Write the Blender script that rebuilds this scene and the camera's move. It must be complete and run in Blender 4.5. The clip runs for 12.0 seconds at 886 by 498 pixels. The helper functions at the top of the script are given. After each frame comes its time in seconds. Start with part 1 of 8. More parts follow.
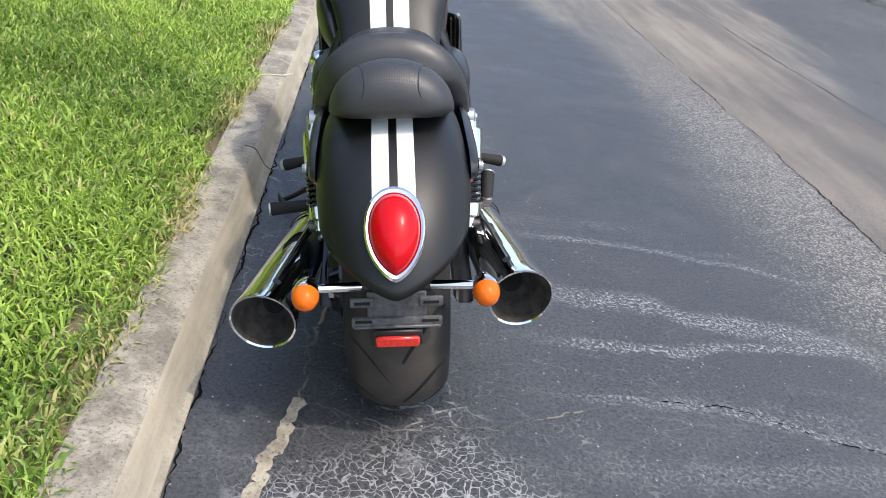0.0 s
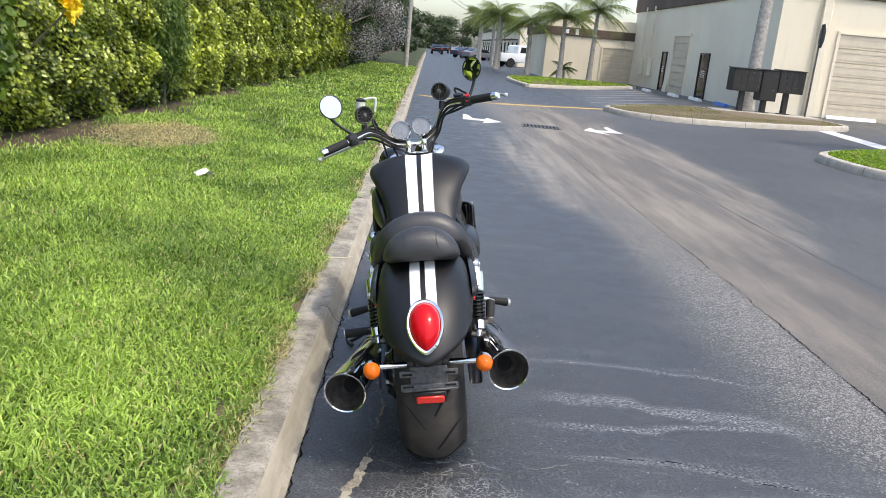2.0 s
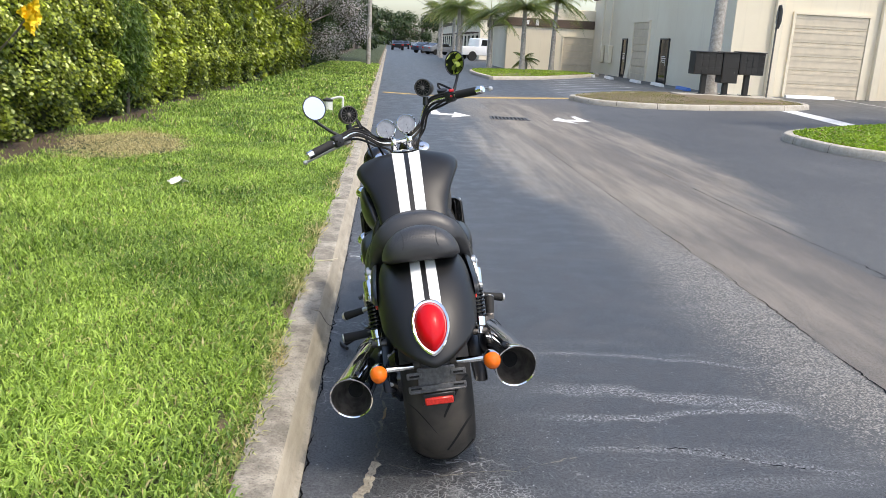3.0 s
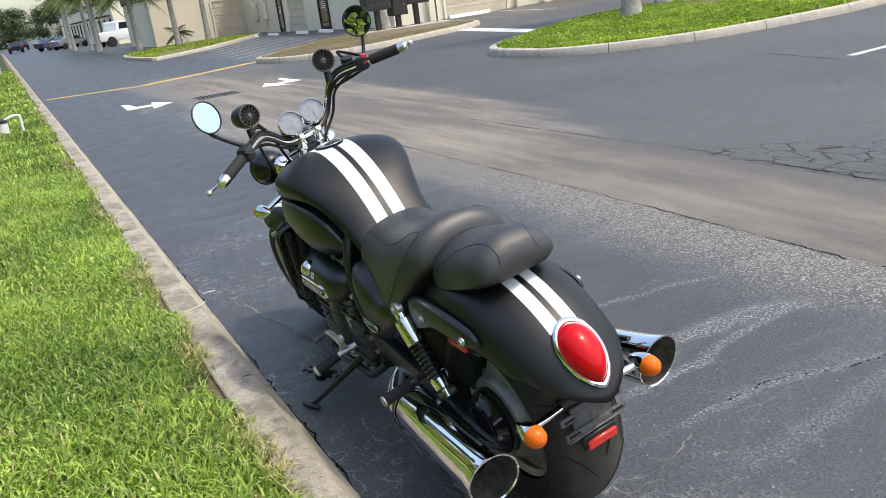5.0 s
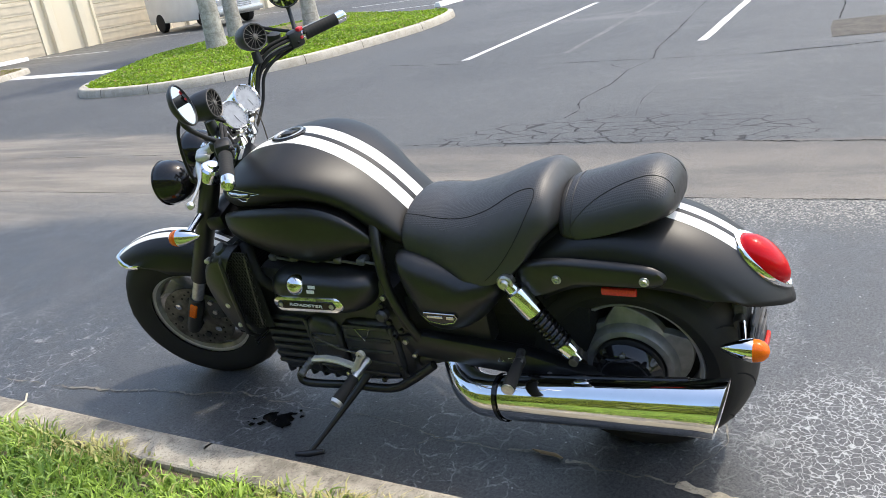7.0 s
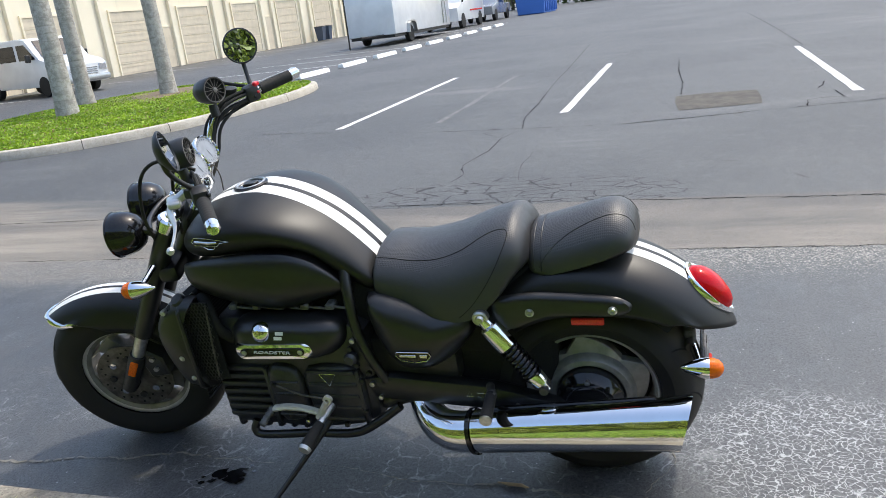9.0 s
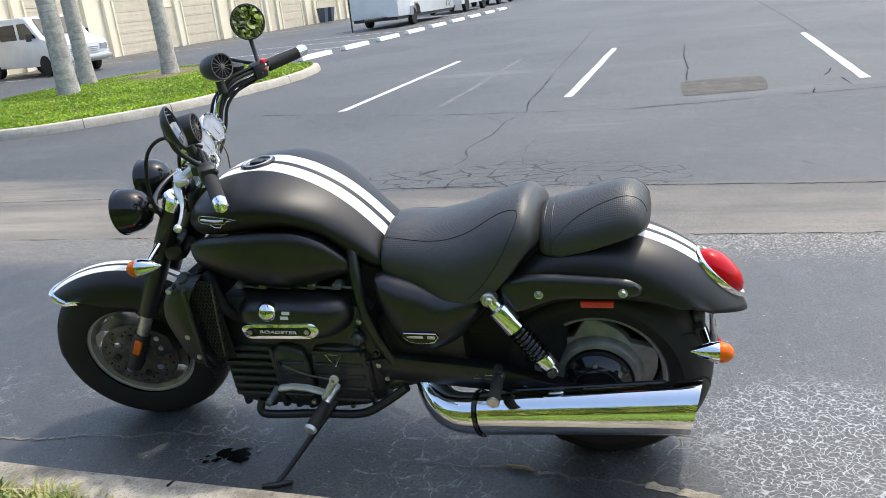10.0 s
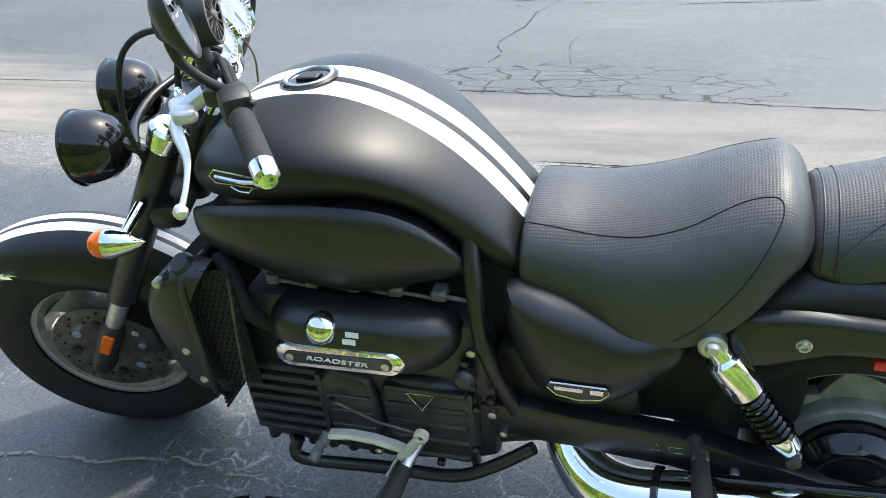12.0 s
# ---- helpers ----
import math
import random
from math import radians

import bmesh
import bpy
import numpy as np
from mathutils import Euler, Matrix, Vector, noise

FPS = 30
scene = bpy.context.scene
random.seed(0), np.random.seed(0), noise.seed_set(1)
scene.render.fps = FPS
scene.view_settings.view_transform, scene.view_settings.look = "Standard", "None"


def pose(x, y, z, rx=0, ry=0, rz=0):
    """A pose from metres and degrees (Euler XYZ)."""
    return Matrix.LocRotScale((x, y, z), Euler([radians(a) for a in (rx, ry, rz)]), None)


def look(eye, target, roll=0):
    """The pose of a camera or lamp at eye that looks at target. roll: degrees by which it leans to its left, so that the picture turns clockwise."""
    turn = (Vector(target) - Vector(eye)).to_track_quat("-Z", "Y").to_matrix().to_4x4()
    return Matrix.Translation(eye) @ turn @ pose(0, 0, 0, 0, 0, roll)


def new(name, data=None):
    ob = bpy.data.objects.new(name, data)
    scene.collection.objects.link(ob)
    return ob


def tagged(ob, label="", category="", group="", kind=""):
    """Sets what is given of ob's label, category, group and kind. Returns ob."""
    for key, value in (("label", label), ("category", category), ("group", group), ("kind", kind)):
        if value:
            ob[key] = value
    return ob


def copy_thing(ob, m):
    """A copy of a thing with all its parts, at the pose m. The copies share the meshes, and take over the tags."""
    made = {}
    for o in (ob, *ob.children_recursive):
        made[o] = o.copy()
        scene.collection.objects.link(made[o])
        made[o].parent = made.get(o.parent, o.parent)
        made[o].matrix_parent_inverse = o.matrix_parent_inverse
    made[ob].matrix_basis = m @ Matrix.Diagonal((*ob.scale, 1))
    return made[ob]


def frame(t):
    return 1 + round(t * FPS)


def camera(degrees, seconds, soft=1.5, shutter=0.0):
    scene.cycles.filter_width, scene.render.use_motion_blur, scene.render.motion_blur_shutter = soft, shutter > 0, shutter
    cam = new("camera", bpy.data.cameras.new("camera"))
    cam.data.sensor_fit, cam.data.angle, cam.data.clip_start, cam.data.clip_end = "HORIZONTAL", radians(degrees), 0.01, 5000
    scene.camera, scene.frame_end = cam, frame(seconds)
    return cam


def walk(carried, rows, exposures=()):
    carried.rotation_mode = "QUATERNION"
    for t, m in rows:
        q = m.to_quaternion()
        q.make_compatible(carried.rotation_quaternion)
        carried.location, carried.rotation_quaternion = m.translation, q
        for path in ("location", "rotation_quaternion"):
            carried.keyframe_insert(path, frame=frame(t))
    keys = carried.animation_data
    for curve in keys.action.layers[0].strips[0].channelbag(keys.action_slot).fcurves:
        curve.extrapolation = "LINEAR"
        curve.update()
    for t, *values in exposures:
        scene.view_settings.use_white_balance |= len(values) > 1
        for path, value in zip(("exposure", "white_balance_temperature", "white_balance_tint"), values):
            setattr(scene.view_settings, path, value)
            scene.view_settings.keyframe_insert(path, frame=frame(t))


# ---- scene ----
cam = camera(58.2, 12.0, soft=0.6)
PATH = [
    (0, (0.047, 0.519, 1.349), (0.295, 2.271, 0.417), 10.4),
    (0.5, (0.036, 0.201, 1.456), (0.177, 2.048, 0.702), 8.2),
    (1, (0.187, -0.101, 1.481), (0.249, 1.802, 0.867), 6.5),
    (1.5, (0.129, -0.41, 1.521), (0.181, 1.52, 0.999), 5.5),
    (2, (0.084, -0.55, 1.527), (0.16, 1.385, 1.028), 5.3),
    (2.5, (0.063, -0.568, 1.528), (0.162, 1.367, 1.03), 4.6),
    (2.7, (0.044, -0.557, 1.518), (0.157, 1.376, 1.018), 4.1),
    (4.5, (-0.688, 0.163, 1.555), (-0.08, 1.972, 0.957), -5.9),
    (5, (-0.916, 0.494, 1.519), (-0.072, 2.193, 0.887), -7.8),
    (5.5, (-1.187, 0.822, 1.46), (-0.086, 2.354, 0.797), -8.8),
    (6, (-1.37, 1.157, 1.418), (-0.061, 2.505, 0.732), -9.2),
    (6.5, (-1.563, 1.449, 1.394), (-0.087, 2.598, 0.688), -9.4),
    (7, (-1.83, 1.668, 1.451), (-0.226, 2.644, 0.762), -9.2),
    (8.8, (-2.091, 1.924, 1.455), (-0.289, 2.578, 0.885), -7.2),
    (9, (-2.092, 1.93, 1.453), (-0.286, 2.571, 0.883), -7.0),
    (9.5, (-2.091, 1.946, 1.453), (-0.285, 2.581, 0.872), -6.8),
    (10, (-2.085, 1.961, 1.439), (-0.29, 2.603, 0.832), -6.4),
    (10.5, (-2.016, 1.985, 1.415), (-0.238, 2.625, 0.76), -5.7),
    (11, (-1.66, 2.024, 1.329), (0.1, 2.648, 0.611), -4.6),
    (11.5, (-1.359, 2.207, 1.295), (0.374, 2.818, 0.504), -3.7),
    (12, (-1.261, 2.625, 1.348), (0.446, 3.195, 0.476), -3.1),]
walk(cam, [(t, look(eye, target, roll)) for t, eye, target, roll in PATH],
     [(0.0, 1.28, 6700, 10), (2.5, 1.19, 6800, 10), (5.0, 1.19, 7000, 9), (6.5, 1.44, 6900, 8), (8.8, 1.27, 6700, 7), (9.5, 1.31, 6700, 7), (10.5, 1.42, 6700, 6), (11.2, 1.64, 6700, 5), (12.0, 2.02, 6600, 4)])

# ---- daylight ----
SUN_FROM = Vector((0.36, -0.35, 1.0)).normalized()
world = bpy.data.worlds.new("sky")
scene.world = world
world.use_nodes = True
wt = world.node_tree
wt.nodes.clear()
sky = wt.nodes.new("ShaderNodeTexSky")
sky.sky_type = "NISHITA"
sky.sun_disc = False
sky.sun_elevation = math.asin(SUN_FROM.z)
sky.sun_rotation = math.atan2(SUN_FROM.x, SUN_FROM.y)
sky.air_density, sky.dust_density, sky.ozone_density = 1.0, 2.6, 1.0
bg = wt.nodes.new("ShaderNodeBackground")
bg.inputs["Strength"].default_value = 0.15
wo = wt.nodes.new("ShaderNodeOutputWorld")
wt.links.new(sky.outputs[0], bg.inputs["Color"])
wt.links.new(bg.outputs[0], wo.inputs["Surface"])
sun_data = bpy.data.lights.new("sun", "SUN")
sun_data.energy, sun_data.angle, sun_data.color = 1.05, radians(1.8), (1.0, 0.95, 0.87)
sun = new("sun", sun_data)
sun.matrix_world = look(SUN_FROM * 60, (0, 0, 0))

# ---- node helpers ----
class Shader:
    """A small material builder: nodes by type, values or sockets as inputs."""

    def __init__(self, name):
        self.m = bpy.data.materials.new(name)
        self.m.use_nodes = True
        self.t = self.m.node_tree
        self.t.nodes.clear()
        self.out = self.t.nodes.new("ShaderNodeOutputMaterial")

    def node(self, kind, ins=None, **props):
        n = self.t.nodes.new("ShaderNode" + kind)
        if "operation" in props:
            n.operation = props["operation"]
        if "use_clamp" in props:
            n.use_clamp = props["use_clamp"]
        if "data_type" in props:
            n.data_type = props["data_type"]
        if "interpolation_type" in props:
            n.interpolation_type = props["interpolation_type"]
        if "feature" in props:
            n.feature = props["feature"]
        for k, v in (ins or {}).items():
            self.link(v, n.inputs[k])
        return n

    def link(self, v, socket):
        if isinstance(v, bpy.types.NodeSocket):
            self.t.links.new(v, socket)
        elif isinstance(v, bpy.types.Node):
            self.t.links.new(v.outputs[0], socket)
        else:
            if isinstance(v, (tuple, list)) and len(v) == 3 and socket.type == "RGBA":
                v = (*v, 1.0)
            socket.default_value = v

    def math(self, op, a, b=0.0, c=0.0, clamp=False):
        return self.node("Math", {0: a, 1: b, 2: c}, operation=op, use_clamp=clamp).outputs[0]

    def mix(self, f, a, b):
        n = self.node("Mix", data_type="RGBA")
        self.link(f, n.inputs[0])
        self.link(a, n.inputs[6])
        self.link(b, n.inputs[7])
        return n.outputs[2]

    def step(self, v, lo, hi, a=0.0, b=1.0):
        n = self.node("MapRange", {0: v, 1: lo, 2: hi, 3: a, 4: b}, interpolation_type="SMOOTHSTEP")
        return n.outputs[0]

    def noise(self, vec, scale, detail=3.0, rough=0.55, distortion=0.0):
        return self.node("TexNoise", {"Vector": vec, "Scale": scale, "Detail": detail, "Roughness": rough, "Distortion": distortion}).outputs[0]

    def coord(self, which="Object"):
        return self.node("TexCoord").outputs[which]

    def place(self):
        return self.node("NewGeometry").outputs["Position"]

    def bump(self, height, strength=0.3, distance=0.01, normal=None):
        ins = {"Height": height, "Strength": strength, "Distance": distance}
        if normal is not None:
            ins["Normal"] = normal
        return self.node("Bump", ins).outputs[0]

    def finish(self, color, rough=0.5, metal=0.0, normal=None, **extra):
        ins = {"Base Color": color, "Roughness": rough, "Metallic": metal}
        if normal is not None:
            ins["Normal"] = normal
        ins.update(extra)
        b = self.node("BsdfPrincipled", ins)
        self.t.links.new(b.outputs[0], self.out.inputs[0])
        self.b = b
        return self.m


def plain(name, color, rough=0.5, metal=0.0, vary=0.12, scale=30.0, bump=0.0, bump_scale=200.0, **extra):
    """Paint, plastic or metal with faint dust, uneven gloss and fine relief."""
    s = Shader(name)
    p = s.coord()
    n = s.noise(p, scale, 4.0)
    fine = s.noise(p, scale * 6.0, 3.0)
    dark = tuple(c * (1 - vary) for c in color)
    light = tuple(min(1.0, c * (1 + vary)) for c in color)
    col = s.mix(s.step(n, 0.3, 0.7), dark, light)
    r = s.math("ADD", s.math("MULTIPLY", s.math("SUBTRACT", fine, 0.5), rough * 0.35), rough, clamp=True)
    nm = s.bump(s.noise(p, bump_scale, 2.0), bump, 0.002) if bump else None
    return s.finish(col, r, metal, nm, **extra)


def striped_paint(name, inner, outer, y_end, flare=0.0):
    """Satin black with a pair of white racing stripes along the middle."""
    s = Shader(name)
    p = s.coord()
    xyz = s.node("SeparateXYZ", {0: p})
    ax = s.math("ABSOLUTE", xyz.outputs[0])
    wide = s.math("ADD", s.math("MULTIPLY", s.math("SUBTRACT", xyz.outputs[1], 0.7), flare), outer)
    stripe = s.math("MULTIPLY", s.step(ax, inner, inner + 0.001), s.step(s.math("SUBTRACT", ax, wide), 0.0, 0.001, 1.0, 0.0))
    stripe = s.math("MULTIPLY", stripe, s.step(xyz.outputs[1], y_end, y_end + 0.001))
    n = s.noise(p, 25.0, 4.0)
    dust = s.step(s.noise(p, 90.0, 5.0, 0.7), 0.55, 0.8)
    black = s.mix(s.math("MULTIPLY", dust, 0.25), s.mix(n, (0.0045, 0.0045, 0.0048), (0.007, 0.007, 0.0075)), (0.022, 0.022, 0.022))
    white = s.mix(n, (0.72, 0.72, 0.70), (0.82, 0.82, 0.80))
    rough = s.math("ADD", s.math("MULTIPLY", s.noise(p, 140.0, 3.0), 0.08), 0.40)
    nm = s.bump(s.noise(p, 600.0, 2.0), 0.05, 0.001)
    return s.finish(s.mix(stripe, black, white), rough, 0.0, nm, **{"Specular IOR Level": 0.45})


def leather(name, dimples):
    s = Shader(name)
    p = s.coord()
    n = s.noise(p, 14.0, 5.0)
    grain = s.node("TexVoronoi", {"Vector": p, "Scale": 420.0}).outputs[0]
    col = s.mix(n, (0.016, 0.016, 0.017), (0.026, 0.026, 0.0275))
    height = grain
    if dimples:
        q = s.node("SeparateXYZ", {0: p})
        waves = [s.math("SINE", s.math("MULTIPLY", q.outputs[k], 2 * math.pi / 0.0052)) for k in (0, 1)]
        height = s.step(s.math("ADD", waves[0], waves[1]), 0.9, -0.2)
        col = s.mix(height, (0.015, 0.015, 0.0157), (0.029, 0.029, 0.0305))
    rough = s.math("ADD", s.math("MULTIPLY", s.noise(p, 60.0, 4.0), 0.2), 0.38)
    nm = s.bump(height, 0.3 if dimples else 0.07, 0.0012)
    nm = s.bump(s.noise(p, 9.0, 3.0), 0.25, 0.012, nm)
    return s.finish(col, rough, 0.0, nm, **{"Specular IOR Level": 0.72})


def rubber_tread(name, edge):
    s = Shader(name)
    p = s.coord()
    n = s.noise(p, 30.0, 5.0)
    across = s.math("ABSOLUTE", s.node("SeparateXYZ", {0: p}).outputs[0])
    dust = s.math("MULTIPLY", s.step(s.noise(p, 8.0, 4.0), 0.2, 0.7, 0.35, 1.0), s.step(across, edge, edge + 0.03, 0.9, 0.06))
    col = s.mix(dust, s.mix(n, (0.014, 0.014, 0.0138), (0.024, 0.0235, 0.023)), (0.075, 0.066, 0.056))
    return s.finish(col, s.math("ADD", s.math("MULTIPLY", n, 0.2), 0.6), 0.0, s.bump(s.noise(p, 300.0, 3.0), 0.2, 0.002), **{"Specular IOR Level": 0.25})


def asphalt_material():
    s = Shader("asphalt")
    p = s.place()
    xyz = s.node("SeparateXYZ", {0: p})
    x, y = xyz.outputs[0], xyz.outputs[1]
    wob = s.math("SUBTRACT", s.noise(p, 0.8, 5.0, 0.65), 0.5)
    far = s.math("MAXIMUM", s.math("SUBTRACT", y, 14.0), 0.0)
    # sealed lane by the kerb, gravelly edge, sandy trowelled strip, older grey lot
    edge_l = s.math("SUBTRACT", 2.0, s.math("MINIMUM", s.math("MULTIPLY", far, 0.06), 0.6))
    edge_r = s.math("ADD", 3.60, s.math("MULTIPLY", s.math("MINIMUM", far, 9.0), 0.22))
    ends = s.step(y, 19.0, 27.0, 1.0, 0.0)
    edge_l = s.math("ADD", edge_l, s.step(y, 3.0, 2.0, 0.0, 0.16))
    gravel = s.math("MULTIPLY", s.step(s.math("ADD", x, s.math("MULTIPLY", wob, 0.4)), s.math("SUBTRACT", edge_l, 0.55), s.math("ADD", edge_l, 0.36)), ends)
    strip = s.math("MULTIPLY", s.step(s.math("ADD", x, s.math("MULTIPLY", wob, 0.05)), 2.415, 2.425), ends)
    lotside = s.step(s.math("SUBTRACT", s.math("ADD", x, s.math("MULTIPLY", wob, 0.25)), edge_r), -0.03, 0.03)
    grain = s.noise(p, 340.0, 2.0, 0.7)
    stone = s.node("TexVoronoi", {"Vector": p, "Scale": 130.0})
    stone_v = s.node("SeparateColor", {0: stone.outputs["Color"]}).outputs[0]
    broad = s.noise(p, 0.5, 5.0, 0.6)
    mid = s.noise(p, 3.5, 5.0, 0.65)
    stretch = s.node("Mapping", {0: p, 3: (1.0, 0.22, 1.0)})
    streak = s.noise(stretch, 2.6, 6.0, 0.68)
    seal = s.mix(broad, (0.024, 0.0255, 0.028), (0.044, 0.046, 0.049))
    seal = s.mix(s.math("MULTIPLY", s.step(mid, 0.45, 0.8), 0.55), seal, (0.078, 0.082, 0.09))
    stones = s.mix(s.math("FRACT", s.math("MULTIPLY", stone_v, 9.7)), (0.014, 0.0135, 0.013), (0.36, 0.335, 0.29))
    shown = s.step(s.math("ADD", s.math("MULTIPLY", gravel, 0.72), stone_v), 0.92, 1.08)
    col = s.mix(s.math("MULTIPLY", gravel, 0.40), seal, (0.075, 0.080, 0.072))
    col = s.mix(s.math("MULTIPLY", shown, s.math("MINIMUM", s.math("MULTIPLY", gravel, 1.3), 0.95)), col, stones)
    sand = s.mix(s.step(streak, 0.3, 0.7), (0.080, 0.071, 0.059), (0.195, 0.168, 0.134))
    brown = s.mix(streak, (0.056, 0.050, 0.044), (0.112, 0.097, 0.081))
    sand = s.mix(s.step(s.math("ADD", x, s.math("MULTIPLY", wob, 1.2)), 2.95, 3.45), sand, brown)
    sand = s.mix(s.math("MULTIPLY", s.step(s.noise(p, 32.0, 5.0, 0.8), 0.52, 0.68), 0.5), sand, (0.045, 0.041, 0.037))
    sand = s.mix(s.math("MULTIPLY", s.step(s.noise(p, 70.0, 4.0, 0.8), 0.58, 0.70), 0.5), sand, (0.30, 0.27, 0.22))
    col = s.mix(strip, col, sand)
    lot = s.mix(broad, (0.042, 0.044, 0.0445), (0.082, 0.0835, 0.083))
    lot = s.mix(s.math("MULTIPLY", s.step(s.noise(stretch, 1.1, 5.0, 0.6), 0.52, 0.78), 0.5), lot, (0.17, 0.166, 0.158))
    lot = s.mix(s.math("MULTIPLY", s.step(s.noise(p, 0.25, 4.0, 0.6), 0.42, 0.60), 0.75), lot, (0.033, 0.035, 0.037))
    blot = s.noise(p, 9.0, 6.0, 0.75)
    lot = s.mix(s.math("MULTIPLY", s.step(blot, 0.50, 0.72), 0.40), lot, (0.150, 0.150, 0.146))
    lot = s.mix(s.math("MULTIPLY", s.step(s.noise(p, 28.0, 5.0, 0.75), 0.54, 0.70), 0.55), lot, (0.022, 0.023, 0.024))
    drawn = s.noise(s.node("Mapping", {0: p, 3: (2.2, 0.35, 1.0)}), 2.4, 6.0, 0.75)
    lot = s.mix(s.math("MULTIPLY", s.step(drawn, 0.56, 0.70), 0.35), lot, (0.030, 0.031, 0.032))
    col = s.mix(lotside, col, lot)
    # washed sand lying in blotches about the far end of the strip
    sx_ = s.math("DIVIDE", s.math("SUBTRACT", x, 3.0), 1.9)
    sy_ = s.math("DIVIDE", s.math("SUBTRACT", y, 13.5), 8.0)
    sd = s.math("ADD", s.math("ADD", s.math("MULTIPLY", sx_, sx_), s.math("MULTIPLY", sy_, sy_)), s.math("MULTIPLY", s.math("SUBTRACT", s.noise(stretch, 0.7, 5.0, 0.65), 0.5), 3.4))
    drift = s.noise(s.node("Mapping", {0: p, 3: (1.5, 0.10, 1.0)}), 2.2, 6.0, 0.7)
    wash = s.math("MULTIPLY", s.step(sd, 1.15, 0.35), s.step(drift, 0.30, 0.55, 0.5, 1.0))
    col = s.mix(s.math("MULTIPLY", wash, 0.86), col, s.mix(s.step(drift, 0.38, 0.68), (0.125, 0.105, 0.080), (0.27, 0.235, 0.182)))
    # pale mineral crackle in the sealed lane
    jit = s.node("VectorMath", {0: s.node("TexNoise", {"Vector": p, "Scale": 16.0, "Detail": 4.0}).outputs["Color"], 1: (0.07, 0.07, 0.0)}, operation="MULTIPLY").outputs[0]
    warp = s.node("VectorMath", {0: p, 1: jit}, operation="ADD").outputs[0]
    cell = s.node("TexVoronoi", {"Vector": warp, "Scale": 45.0}, feature="DISTANCE_TO_EDGE").outputs[0]
    cell2 = s.node("TexVoronoi", {"Vector": warp, "Scale": 11.0}, feature="DISTANCE_TO_EDGE").outputs[0]
    breaks = s.noise(p, 17.0, 4.0, 0.7)
    nearx = s.math("DIVIDE", s.math("SUBTRACT", x, 0.28), 0.50)
    neary = s.math("DIVIDE", s.math("SUBTRACT", y, 1.55), 0.55)
    blob = s.math("ADD", s.math("ADD", s.math("MULTIPLY", nearx, nearx), s.math("MULTIPLY", neary, neary)), s.math("MULTIPLY", wob, 2.2))
    near = s.step(blob, 1.15, 0.35)
    flank = s.math("MULTIPLY", s.step(s.noise(p, 1.3, 3.0), 0.42, 0.62), s.step(x, 0.85, 0.4))
    turnd = s.node("Mapping", {0: p, 2: (0, 0, 0.2), 3: (0.42, 2.4, 1.0)})
    wisp = s.step(s.noise(turnd, 1.25, 5.0, 0.6), 0.535, 0.68)
    line = s.math("MULTIPLY", s.step(cell, 0.055, 0.015), s.math("MULTIPLY", s.step(breaks, 0.40, 0.56), s.step(s.noise(p, 75.0, 3.0, 0.8), 0.42, 0.58)))
    line2 = s.math("MULTIPLY", s.step(cell2, 0.045, 0.006), s.step(breaks, 0.40, 0.60))
    cellw = s.node("TexVoronoi", {"Vector": s.node("VectorMath", {0: s.node("Mapping", {0: p, 2: (0, 0, 0.12), 3: (0.8, 1.15, 1.0)}), 1: jit}, operation="ADD").outputs[0], "Scale": 25.0}, feature="DISTANCE_TO_EDGE").outputs[0]
    wline = s.math("MULTIPLY", s.step(cellw, 0.032, 0.008), s.math("MULTIPLY", s.step(breaks, 0.42, 0.60), s.step(s.noise(p, 2.2, 4.0, 0.6), 0.36, 0.60, 0.25, 1.0)))
    powder = s.math("MULTIPLY", s.step(s.noise(p, 60.0, 5.0, 0.85), 0.53, 0.62), wisp)
    white = s.math("MULTIPLY", line, s.math("MAXIMUM", near, s.math("MAXIMUM", s.math("MULTIPLY", wisp, 0.5), s.math("MULTIPLY", flank, 0.4))))
    white = s.math("MAXIMUM", white, s.math("MULTIPLY", line2, s.math("MULTIPLY", flank, 0.75)))
    white = s.math("MAXIMUM", white, s.math("MULTIPLY", powder, 0.4))
    white = s.math("MAXIMUM", white, s.math("MULTIPLY", wline, s.math("MULTIPLY", s.step(x, 0.1, 0.45), s.math("MULTIPLY", s.step(x, 1.7, 0.8, 0.2, 1.0), s.step(y, 3.1, 2.1, 0.05, 0.40)))))
    web = s.math("MULTIPLY", s.step(cell, 0.072, 0.020), s.step(breaks, 0.32, 0.50))
    white = s.math("MAXIMUM", white, s.math("MULTIPLY", web, near))
    # chalky drifts lying across the lane
    dust = s.math("MAXIMUM", s.step(s.noise(p, 75.0, 4.0, 0.85), 0.50, 0.60), s.math("MULTIPLY", line, 1.0))
    sway = s.math("MULTIPLY", s.math("SUBTRACT", s.noise(p, 7.0, 4.0, 0.65), 0.5), 0.11)
    for start, turns, half, amount in ((3.26, ((1.1, 1.5, -0.05), (1.5, 1.9, -0.10)), 0.032, 0.85), (2.82, ((1.12, 1.25, -0.07), (1.25, 1.65, -0.03), (1.65, 1.9, -0.09)), 0.085, 1.0), (2.54, ((1.1, 1.4, 0.08), (1.4, 1.8, 0.03)), 0.042, 1.0), (2.27, ((1.2, 1.5, -0.09), (1.5, 1.8, -0.07)), 0.04, 0.75), (1.98, ((0.9, 1.6, 0.06),), 0.08, 0.4)):
        mid_y = s.math("ADD", sway, start)
        for xa, xb, dy in turns:
            mid_y = s.math("ADD", mid_y, s.step(x, xa, xb, 0.0, dy))
